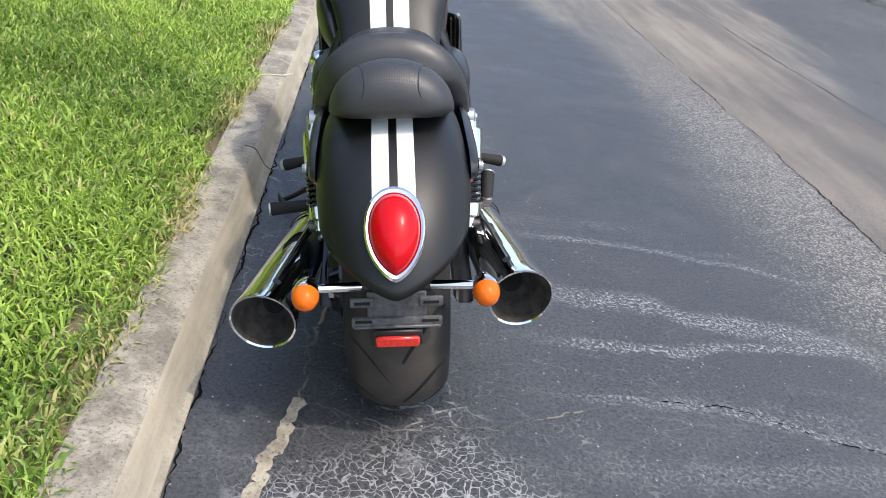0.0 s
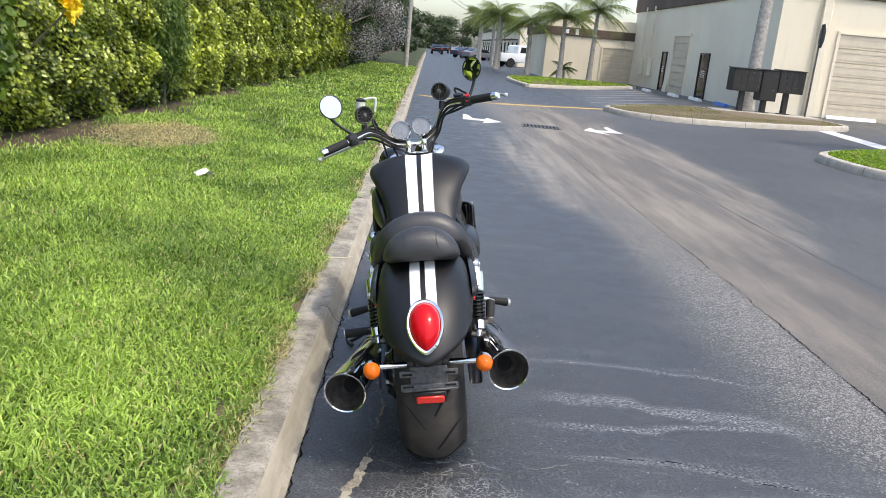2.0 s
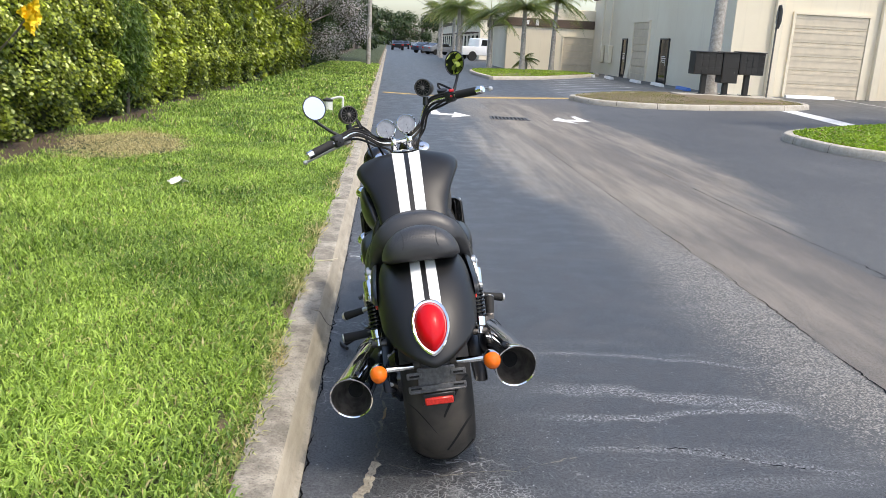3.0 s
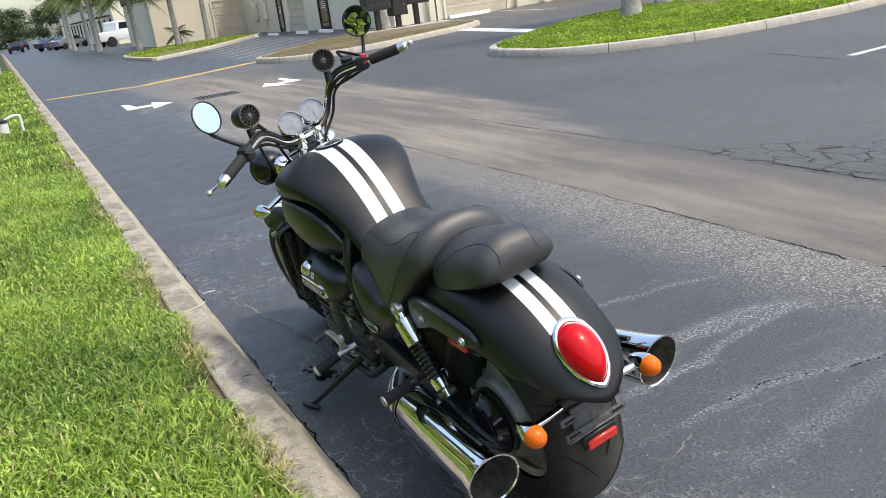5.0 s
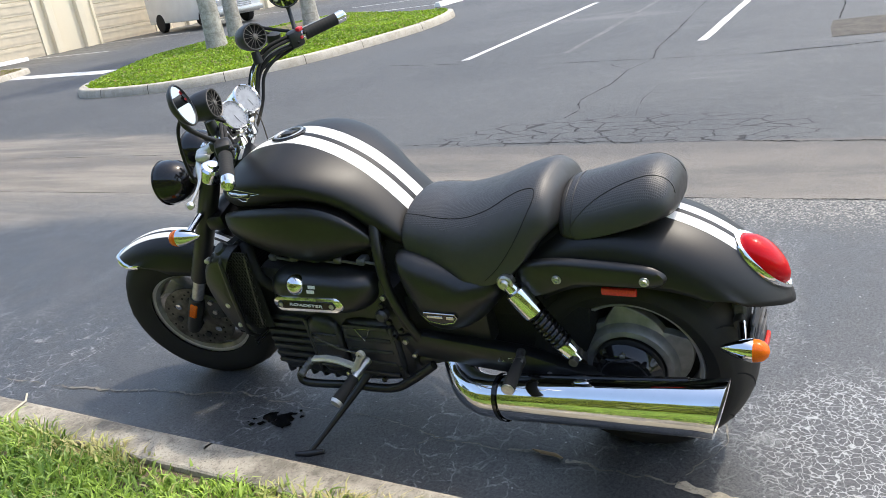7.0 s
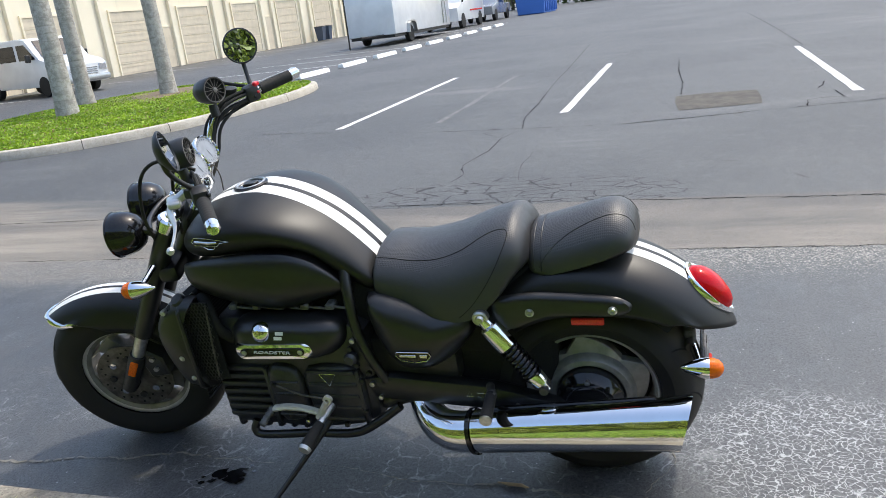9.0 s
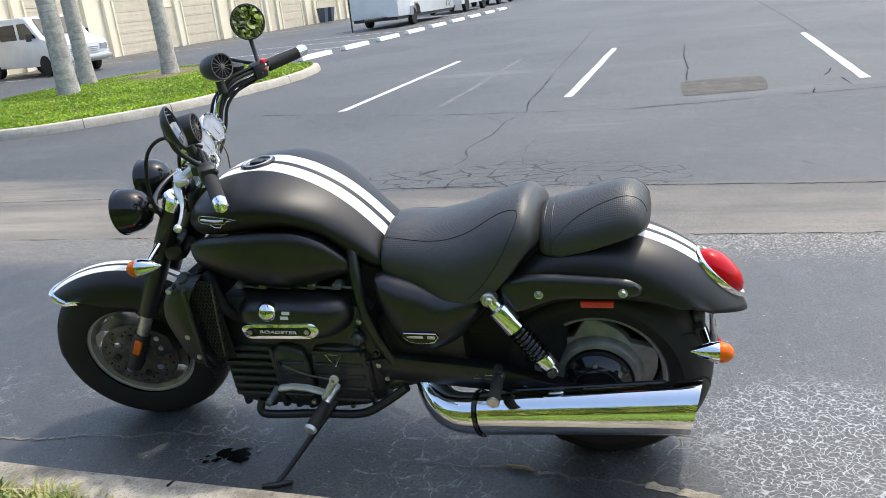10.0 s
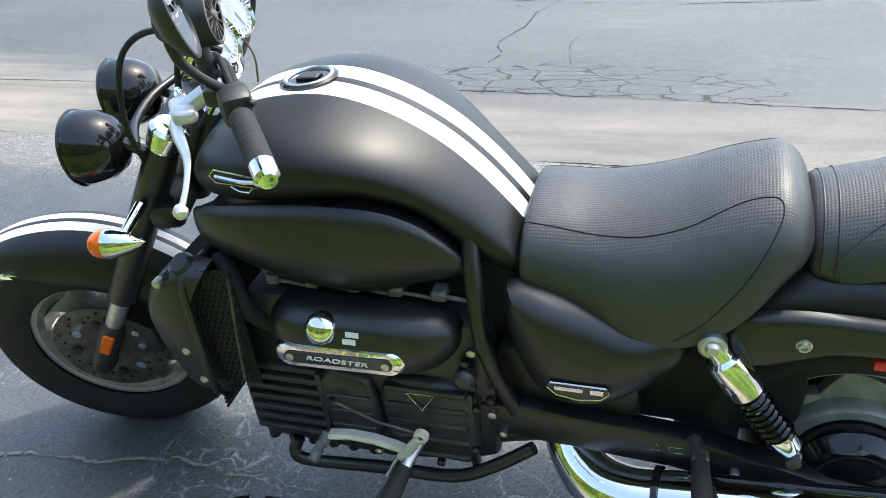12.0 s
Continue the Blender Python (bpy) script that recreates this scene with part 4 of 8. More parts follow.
for i in range(9):
    wheel_stop(19.0 + 2.9 * i, 12.7 + 0.02 * i, 1.0, WHITE_PAINT, "white painted concrete wheel stop on asphalt", 1.95)
for x, y, rz in ((10.9, 45.4, 84), (11.0, 43.2, 84), (11.45, 41.2, 84), (11.85, 37.9, 84), (12.1, 35.4, 84), (16.0, 29.3, 2)):
    wheel_stop(x, y, rz, WHITE_PAINT, "white painted concrete wheel stop on asphalt")
wheel_stop(12.2, 32.4, 84, BLUE, "blue painted wheel stop of the reserved stall")

zB = 0.0
bB = thing("warehouse", "cream warehouse wing with brown roof band, far along the lane", "building", pose(7.4, 51.4, zB))
make("wall", [box((4.4, 5.0, 1.9), (8.8, 10.0, 3.9), 0.03, 1)], CREAM, bB)
make("fascia", box((4.4, 5.0, 2.95), (8.95, 10.15, 0.5), 0.02, 1), BROWN, bB)
make("sign", box((1.2, -0.09, 2.95), (0.35, 0.04, 0.25)), WHITE_PAINT, bB, "white sign lettering shown as bars")
make("sign", box((1.9, -0.09, 2.95), (0.2, 0.04, 0.35)), WHITE_PAINT, bB, "white sign lettering shown as bars")
sectional_door(11.1, 51.4, 0.0, 1.9, 2.15, (1, 0, 0), (0, -1, 0))
bC = thing("warehouse", "long cream row of units with dark windows, in the distance", "building", pose(8.3, 75.0, 0.0))
make("wall", box((6.0, 30.0, 1.9), (12.0, 60.0, 3.8), 0.03, 1), CREAM, bC)
make("fascia", box((6.0, 30.0, 3.75), (12.2, 60.2, 0.35), 0.02, 1), BROWN, bC)
for i in range(14):
    make("window", [box((-0.03, 2.0 + 4.0 * i, 1.2), (0.08, 1.0, 2.0), 0.02, 1)], DARKGLASS, bC)
    make("awning", box((-0.35, 2.0 + 4.0 * i, 2.45), (0.7, 1.5, 0.12), 0.03, 1), BROWN, bC)


# ---- mailbox island ----
def mail_unit(x, y, w, z0, z1, posts, doors, label):
    m = thing("mailbox_unit", label, "mailbox", pose(x, y, gz(x) + 0.12, 0, 0, 4))
    make("cabinet", box((w / 2, 0, (z0 + z1) / 2 - 0.1), (w, 0.45, z1 - z0), 0.015, 1), MAILBLACK, m)
    make("hood", prism([(-0.26, z1 - 0.1), (0.24, z1 - 0.1), (0.24, z1 - 0.06), (-0.26, z1 - 0.08)], -0.02, w + 0.02), MAILBLACK, m)
    cols, rows = doors
    for i in range(cols):
        for j in range(rows):
            cw, ch = (w - 0.06) / cols, (z1 - z0 - 0.06) / rows
            d = make("door", box((0.03 + cw * (i + 0.5), -0.228, z0 - 0.07 + ch * (j + 0.5)), (cw - 0.015, 0.012, ch - 0.015), 0.003, 1), MAILBLACK, m)
            make("lock", lathe([(0.012, 0), (0.012, 0.012), (0.0, 0.014)], (0.03 + cw * (i + 0.78), -0.235, z0 - 0.07 + ch * (j + 0.7)), (0, -1, 0), 8), STEEL, d)
    for px in posts:
        make("post", box((px, 0.02, (z0 - 0.1) / 2), (0.17, 0.14, z0 - 0.1), 0.01, 1), MAILBLACK, m)
        make("base_plate", box((px, 0.02, 0.105), (0.34, 0.3, 0.02), 0.004, 1), MAILBLACK, m)
    return m


mail_unit(9.87, 25.6, 0.94, 0.835, 1.535, (0.47,), (4, 3), "dark bronze cluster mailbox on a post")
mail_unit(10.83, 25.65, 0.56, 0.58, 1.545, (0.28,), (1, 2), "dark bronze parcel locker on a post")
mail_unit(11.41, 25.7, 0.87, 0.865, 1.575, (0.43,), (4, 3), "dark bronze cluster mailbox on a post")
sg = thing("stop_sign", "road sign seen edge-on on a thin steel post", "sign", pose(12.38, 25.3, gz(12.4) + 0.1, 0, 0, 78))
make("post", box((0, 0, 1.5), (0.05, 0.05, 3.0), 0.008, 1), DULL, sg)
make("plate", lathe([(0.40, 0.0), (0.40, 0.006)], (0, -0.035, 2.65), (0, -1, 0), 8, start=math.pi / 8), DULL, sg)

# ---- litter, valve box and small things on the verge ----
vb = thing("irrigation_valve", "white plastic pipe bend and valve pot in the grass", "irrigation valve", pose(-1.12, 15.2, verge_z(-1.1)) @ Matrix.Scale(0.75, 4))
make("pot", lathe([(0.12, 0.0), (0.12, 0.24), (0.13, 0.25), (0.0, 0.27)], (-0.05, 0, 0), (0, 0, 1), 16), PVC, vb)
make("cap", lathe([(0.13, 0.25), (0.13, 0.30), (0.05, 0.34), (0.0, 0.34)], (-0.05, 0, 0), (0, 0, 1), 16), MAILBLACK, vb)
make("pipe", tube([(0.0, 0, 0.30), (0.2, 0, 0.36), (0.30, 0, 0.36), (0.33, 0, 0.32), (0.33, 0, 0.0)], 0.032, 10, smooth=4), PVC, vb)
rl = random.Random(9)
lv, lf = [], []
for i in range(5):
    for j in range(5):
        lv.append(((i - 2) * 0.065 + rl.uniform(-0.02, 0.02), (j - 2) * 0.05 + rl.uniform(-0.02, 0.02), 0.05 + 0.09 * rl.random() * (1 - abs(i - 2) / 3)))
for i in range(4):
    for j in range(4):
        lf.append((i * 5 + j, i * 5 + j + 1, i * 5 + j + 6, i * 5 + j + 5))
make("crumpled_bag", (lv, lf), PAPER, label="crumpled white plastic bag lying in the grass", category="litter", sharp=20, m=pose(-1.89, 6.75, verge_z(-1.9), 0, 0, 30) @ Matrix.Diagonal((0.62, 0.62, 0.9, 1)))
twig = make("dry_twig", tube([(0.12, 0, 0.012), (0.05, 0.006, 0.014), (-0.05, -0.004, 0.013), (-0.1, 0.004, 0.01)], [0.003, 0.011, 0.012, 0.004], 8), TWIG, label="dry brown palm twig on the asphalt", category="twig", m=pose(0.012, 2.535, 0.0, 0, 0, 82) @ Matrix.Scale(0.48, 4))
straw = make("dry_twig", tube([(-0.1, 0, 0.004), (-0.03, 0.012, 0.006), (0.05, -0.01, 0.006), (0.11, 0.015, 0.004)], 0.004, 6), STRAW, label="thin pale straw on the kerb", category="twig", m=pose(-0.40, 4.5, 0.1, 0, 0, 30))
rl = random.Random(12)
spots = []
for i in range(26):
    q = rl.gauss(0, 0.055), rl.gauss(0, 0.018)
    r0 = rl.uniform(0.004, 0.022) * (1.2 if abs(q[0]) < 0.05 else 0.6)
    ring = [(q[0] + r0 * rl.uniform(0.6, 1.5) * math.cos(2 * math.pi * k / 11), q[1] + r0 * rl.uniform(0.5, 1.2) * math.sin(2 * math.pi * k / 11), 0.0035 + 0.00005 * i) for k in range(11)]
    spots.append((ring, [tuple(range(11))]))
make("oil_stain", spots, OIL, label="black oil stain on the asphalt under the bike", kind="structure", m=pose(-0.055, 3.53, 0.0, 0, 0, 118))


# ---- vehicles, far off ----
def wheel_parts(v, x, y, r, w):
    wv = make("wheel", lathe([(r * 0.6, -w / 2), (r * 0.97, -w / 2), (r, -w / 4), (r, w / 4), (r * 0.97, w / 2), (r * 0.6, w / 2)], (x, y, r), (1, 0, 0), 20), RUBBER, v)
    make("rim", lathe([(r * 0.62, -w / 2 + 0.01), (r * 0.3, -w / 2 + 0.03), (0.0, -w / 2 + 0.0), (0.0, w / 2), (r * 0.3, w / 2 - 0.03), (r * 0.62, w / 2 - 0.01)], (x, y, r), (1, 0, 0), 16), STEEL, wv)


def vehicle(name, label, cat, m, w, profile, glass, paint, wheels, r=0.37):
    """A road vehicle that points along +y: side outline (y, z), dark windows in the side and ends."""
    v = thing(name, label, cat, m)
    make("body", prism(profile, -w / 2, w / 2, 0.05, 2), paint, v, sharp=30)
    for g in glass:
        make("window", prism(g, -w / 2 - 0.012, -w / 2 + 0.02), DARKGLASS, v)
        make("window", prism(g, w / 2 - 0.02, w / 2 + 0.012), DARKGLASS, v)
    for wy in wheels:
        for sx in (-1, 1):
            wheel_parts(v, sx * (w / 2 - 0.1), wy, r, 0.22)
    return v


van = vehicle("passenger_van", "white full-size passenger van parked facing the lane", "van", pose(22.9, 26.1, gz(23), 0, 0, 164), 2.0,
              [(-2.7, 0.35), (2.6, 0.35), (2.75, 0.5), (2.75, 1.0), (2.5, 1.15), (1.75, 1.32), (1.05, 2.05), (0.7, 2.12), (-2.6, 2.12), (-2.75, 1.9)],
              [[(1.0, 1.35), (1.55, 1.35), (0.98, 1.9), (0.45, 1.9), (0.45, 1.35)], [(-0.9, 1.35), (0.25, 1.35), (0.25, 1.9), (-0.9, 1.9)], [(-2.4, 1.35), (-1.1, 1.35), (-1.1, 1.9), (-2.4, 1.9)]], CARWHITE, (1.75, -1.75))
make("windscreen", loft([[(-0.8, 1.68, 1.42), (0.8, 1.68, 1.42), (0.75, 1.12, 2.0), (-0.75, 1.12, 2.0)], [(-0.8, 1.70, 1.44), (0.8, 1.70, 1.44), (0.75, 1.14, 2.02), (-0.75, 1.14, 2.02)]]), DARKGLASS, van)
make("grille", [box((0, 2.76, 0.85 - 0.07 * i), (1.1, 0.03, 0.03)) for i in range(4)], CHROME, van)
for sx in (-0.78, 0.78):
    make("headlight", box((sx, 2.76, 0.85), (0.3, 0.04, 0.22), 0.01, 1), CHROME, van)
make("bumper", box((0, 2.82, 0.5), (1.95, 0.15, 0.2), 0.04, 2), STEEL, van)
make("side_mirror", [box((-1.15, 1.3, 1.4), (0.18, 0.12, 0.28), 0.02, 1), box((1.15, 1.3, 1.4), (0.18, 0.12, 0.28), 0.02, 1)], PLASTIC, van)

tr = thing("cargo_trailer", "white enclosed cargo trailer parked on its stall", "trailer", pose(37.4, 16.6, gz(37), 0, 0, 0))
make("body", box((0, 0, 1.55), (8.6, 2.4, 2.2), 0.06, 2), CARWHITE, tr)
make("chassis", box((0, 0, 0.38), (8.4, 2.2, 0.12), 0.01, 1), MAILBLACK, tr)
make("fender", prism([(-0.55, 0.45), (-0.45, 0.85), (-0.25, 0.98), (0.25, 0.98), (0.45, 0.85), (0.55, 0.45), (0.5, 0.45), (0.42, 0.8), (0.22, 0.92), (-0.22, 0.92), (-0.42, 0.8), (-0.5, 0.45)], 0, 0.2, 0.0), STEEL, tr, m=pose(-2.3, -1.18, 0, 0, 0, -90))
for wy in (-1.12, 1.12):
    wv = make("wheel", lathe([(0.24, -0.11), (0.38, -0.11), (0.39, 0), (0.38, 0.11), (0.24, 0.11)], (-2.3, wy, 0.39), (0, 1, 0), 24), RUBBER, tr)
    make("rim", lathe([(0.25, -0.10), (0.1, -0.09), (0.0, -0.1), (0.0, 0.1), (0.1, 0.09), (0.25, 0.10)], (-2.3, wy, 0.39), (0, 1, 0), 20), STEEL, wv)
make("tongue", [tube([(-4.2, 0.6, 0.45), (-5.6, 0, 0.45)], 0.05, 8), tube([(-4.2, -0.6, 0.45), (-5.6, 0, 0.45)], 0.05, 8)], MAILBLACK, tr)
make("jack", tube([(-5.6, 0.6, 0.0), (-5.6, 0.6, 2.2)], 0.035, 8), MAILBLACK, tr)
for xx in (3.0, 3.5):
    make("latch", [tube([(xx, -1.22, 0.6), (xx, -1.22, 2.4)], 0.02, 6), box((xx, -1.22, 1.1), (0.12, 0.05, 0.15))], STEEL, tr)
make("door_seam", box((2.9, -1.203, 1.55), (0.02, 0.01, 2.0)), STEEL, tr)

bt = vehicle("box_truck", "white box truck parked beyond the trailer", "truck", pose(47.5, 16.9, gz(47), 0, 0, 90), 2.3,
             [(-3.0, 0.45), (3.0, 0.45), (3.1, 1.2), (2.2, 1.5), (1.6, 2.5), (1.3, 2.9), (-3.0, 2.9)], [[(1.75, 1.5), (2.1, 1.5), (1.75, 2.1), (1.5, 2.1)]], CARWHITE, (2.0, -1.9), 0.45)
make("stripe", box((-1.16, -1.0, 1.0), (0.02, 2.8, 0.1)), REDMARK, bt)
vehicle("pickup_truck", "dark grey pickup parked in the far row", "truck", pose(56.5, 17.0, gz(54), 0, 0, 90), 2.0,
              [(-2.8, 0.45), (2.7, 0.45), (2.8, 1.0), (1.5, 1.15), (1.0, 1.8), (-0.6, 1.8), (-0.9, 1.15), (-2.8, 1.1)], [[(-0.5, 1.2), (0.9, 1.2), (0.6, 1.65), (-0.4, 1.65)]], CARSILVER, (1.8, -1.8), 0.4)
dm = thing("dumpster", "blue steel dumpster at the far end of the lot", "dumpster", pose(62.0, 14.5, gz(62), 0, 0, 0))
make("bin", prism([(-1.0, 0.0), (1.0, 0.0), (1.15, 1.5), (-1.15, 1.5)], -2.6, 2.6, 0.04, 1), BLUE, dm)
for i in range(7):
    make("rib", box((-2.2 + 0.75 * i, -1.09, 0.75), (0.1, 0.12, 1.3)), BLUE, dm)
make("lid", box((0, 0, 1.54), (5.3, 2.4, 0.07), 0.02, 1), MAILBLACK, dm)
for x0 in (53.2, 54.3):
    b = thing("wheelie_bin", "grey-green wheeled waste bin by the wall", "bin", pose(x0, 29.0, gz(x0)))
    make("body", loft([[(-0.22 * k, -0.25 * k, z), (0.22 * k, -0.25 * k, z), (0.22 * k, 0.25 * k, z), (-0.22 * k, 0.25 * k, z)] for k, z in ((0.9, 0.05), (1.3, 1.0))]), CARBLUE, b)
    make("lid", box((0, 0, 1.03), (0.62, 0.7, 0.07), 0.03, 1), MAILBLACK, b)

truck = vehicle("pickup_truck", "white crew-cab pickup parked across the lane end", "truck", pose(8.2, 70.5, 0.0, 0, 0, -66) @ Matrix.Scale(1.08, 4), 1.75,
                [(-2.4, 0.45), (2.3, 0.45), (2.4, 0.6), (2.38, 0.98), (2.2, 1.08), (1.3, 1.14), (0.68, 1.70), (0.4, 1.76), (-0.75, 1.76), (-0.92, 1.68), (-0.98, 1.12), (-2.45, 1.10)],
                [[(0.2, 1.2), (1.05, 1.2), (0.62, 1.62), (0.2, 1.64)], [(-0.75, 1.2), (0.1, 1.2), (0.1, 1.64), (-0.68, 1.64)]], CARWHITE, (1.5, -1.5), 0.38)
make("bed_rail", box((0, -1.6, 1.07), (1.6, 1.4, 0.04)), MAILBLACK, truck)
for nm, x, y, rz, paint, lab in (("parked_car", 1.15, 112, 2, CARDARK, "black car seen from behind, far along the lane"), ("parked_car", 2.4, 130.0, 0, CARDARK, "dark car far along the lane"),
                                 ("parked_car", 4.6, 97.0, -55, CARBLUE, "dark blue car parked in the far row"), ("parked_car", 5.7, 91.0, -55, CARSILVER, "silver car parked in the far row")):
    c = vehicle(nm, lab, "car", pose(x, y, 0.0, 0, 0, rz), 1.55, [(-1.9, 0.35), (1.9, 0.35), (2.0, 0.7), (1.1, 0.85), (0.5, 1.25), (-0.8, 1.27), (-1.5, 0.95), (-2.0, 0.85)],
                [[(-0.75, 0.9), (0.85, 0.88), (0.45, 1.18), (-0.6, 1.2)]], paint, (1.2, -1.2), 0.3)
    make("rear_window", loft([[(-0.6, -1.42, 1.0), (0.6, -1.42, 1.0), (0.55, -0.86, 1.24), (-0.55, -0.86, 1.24)], [(-0.6, -1.44, 1.01), (0.6, -1.44, 1.01), (0.55, -0.88, 1.25), (-0.55, -0.88, 1.25)]]), DARKGLASS, c)
    for sx in (-0.6, 0.6):
        make("tail_light", box((sx, -2.0, 0.72), (0.25, 0.05, 0.12), 0.01, 1), REDMARK, c)

# ---- the motorcycle: x to its right, y forward, z up, at rest on its side stand ----
bike = thing("motorcycle", "satin black cruiser motorcycle with white stripes leaning on its side stand", "motorcycle", pose(0.24, 2.255, 0.0, 0, -8.9, 0.5))
HEAD, STEER = Vector((0, 1.33, 0.86)), Vector((0, -0.53, 0.848))
TURNED = Matrix.Translation(HEAD) @ Matrix.Rotation(radians(14), 4, STEER) @ Matrix.Translation(-HEAD)


def section(y, w, zt, zb, p=2.3, n=14, tuck=0.8, drop=0.02, belly=0.0):
    """A ring across the bike: a rounded top from the left edge over to the right edge, tucked in below.
    belly: how far up the side, from 0 to 1, it is widest."""
    half = []
    zw = zb + (zt - zb) * belly
    for i in range(n + 1):
        a = math.pi / 2 * i / n
        half.append((w * math.sin(a) ** (2 / p), zw + (zt - zw) * max(math.cos(a), 0.0) ** (2 / p)))
    if belly:
        half += [(w * (1 - 0.13 * (k / 4) ** 2), zw - (zw - zb) * k / 4) for k in (1, 2, 3, 4)]
    ring = [(-x, y, z) for x, z in reversed(half)] + [(x, y, z) for x, z in half[1:]]
    return [(-w * tuck, y, zb - drop)] + ring + [(w * tuck, y, zb - drop)]


def body(rows, p=2.3, steps=4, n=14, tuck=0.8, drop=0.02, belly=0.0):
    return loft([section(*(float(q) for q in r), p=p, n=n, tuck=tuck, drop=drop, belly=belly) for r in spline(rows, steps)])


def pillow(poly, x_edge, x_mid, steps=6, smooth=3, flat=0.0):
    """A bulged panel: outline of (y, z) at x_edge, swelling to x_mid."""
    if smooth:
        poly = smooth_loop(poly, smooth)
    cy, cz = sum(q[0] for q in poly) / len(poly), sum(q[1] for q in poly) / len(poly)
    rings = []
    for i in range(steps + 1):
        a = math.pi / 2 * i / steps
        f = max(math.cos(a), 0.02)
        f = flat + (1 - flat) * f if i < steps else 0.02
        x = x_edge + (x_mid - x_edge) * math.sin(a) ** 0.8
        rings.append([(x, cy + (q[0] - cy) * f, cz + (q[1] - cz) * f) for q in poly])
    return loft(rings, True)


def stadium(y0, y1, z0, z1, r, n=9):
    """A bar outline with round ends, from (y0, z0) to (y1, z1)."""
    return [(y0 + r * math.cos(a), z0 + r * math.sin(a)) for a in (-math.pi / 2 + math.pi * k / n for k in range(n + 1))] + [(y1 + r * math.cos(a), z1 + r * math.sin(a)) for a in (math.pi / 2 + math.pi * k / n for k in range(n + 1))]


def both(name, geo, mat, parent=None, label="", sharp=38, m=None):
    p = parent or bike
    a = make(name, geo, mat, p, label, sharp=sharp, m=m)
    b = make(name, mirrored(geo), mat, p, label, sharp=sharp, m=m)
    return a, b


# fuel tank, side scoops and filler cap
tank_rows = [(1.285, 0.085, 0.875, 0.842), (1.265, 0.14, 0.915, 0.842), (1.235, 0.180, 0.950, 0.845), (1.18, 0.215, 0.985, 0.855), (1.10, 0.238, 1.006, 0.866), (1.0, 0.240, 1.010, 0.880),
             (0.9, 0.220, 0.983, 0.876), (0.81, 0.186, 0.935, 0.828), (0.74, 0.162, 0.878, 0.750), (0.68, 0.150, 0.812, 0.708), (0.645, 0.140, 0.765, 0.70), (0.625, 0.12, 0.735, 0.70)]
tank = make("fuel_tank", body(tank_rows, 2.2, 5, 16, 0.80, 0.010, 0.42), PAINT, bike, "satin black tank with two white stripes")
scoop_rows = [(1.270, 0.815, 0.755, 0.165), (1.262, 0.840, 0.738, 0.200), (1.23, 0.858, 0.716, 0.226), (1.15, 0.876, 0.688, 0.248), (1.05, 0.892, 0.662, 0.259), (0.95, 0.894, 0.652, 0.257), (0.87, 0.882, 0.668, 0.243),
              (0.81, 0.848, 0.684, 0.222), (0.765, 0.802, 0.696, 0.200), (0.738, 0.758, 0.705, 0.178), (0.728, 0.735, 0.712, 0.160)]
rings = []
for yy, za, zb, xo in (tuple(float(v) for v in r) for r in spline(scoop_rows, 4)):
    ring = []
    for i in range(15):
        a = math.pi * i / 14
        x = 0.13 + (xo - 0.13) * (max(math.sin(a), 0.0) ** (0.42 if i < 7 else 0.6)) * (1.0 - 0.30 * (i / 14))
        ring.append((-x, yy, (za - 0.012 + zb) / 2 + (za - 0.012 - zb) / 2 * math.cos(a)))
    # a groove between the tank and the shoulder
    ring = [(q[0], q[1], q[2] - (0.030, 0.014, 0.004)[i] if i < 3 else q[2]) for i, q in enumerate(ring)]
    rings.append(ring + [(-0.1, yy, zb), (-0.1, yy, min(za, ring[0][2]))])
make("tank_scoop", loft(rings), BLACK, bike, "sculpted satin black side scoop under the tank")
make("tank_scoop", loft([[(-0.80 * q[0], q[1], q[2]) for q in ring] for ring in rings]), BLACK, bike, "slim satin black side scoop under the tank")
capm = pose(0, 1.062, 1.008, -4, 0, 0)
cap = make("filler_cap", lathe([(0.056, -0.01), (0.056, 0.004), (0.050, 0.008), (0.047, 0.004), (0.0, 0.004)], (0, 0, 0), (0, 0, 1), 32), GLOSS, bike, "round black locking fuel cap", m=capm)
make("ring", torus((0, 0, 0.005), (0, 0, 1), 0.045, 0.005, 32, 8), STEEL, cap)
make("lock_flap", box((0, 0.0, 0.007), (0.03, 0.045, 0.006), 0.002, 1), PLASTIC, cap)
# tank emblem: an outlined shield with a swoosh, no lettering
def tank_side(yy, zz, lift=0.0045):
    rows = sorted(tank_rows)
    ys = [q[0] for q in rows]
    w, zt, zb = (float(np.interp(yy, ys, [q[k] for q in rows])) for k in (1, 2, 3))
    zw = zb + 0.42 * (zt - zb)
    if zz < zw:
        return (-w * (1 - 0.13 * ((zw - zz) / (zw - zb)) ** 2) - lift, yy, zz)
    c = min(1.0, (zz - zw) / (zt - zw)) ** (2.2 / 2)
    return (-w * math.sqrt(1 - c * c) ** (2 / 2.2) - lift, yy, zz)


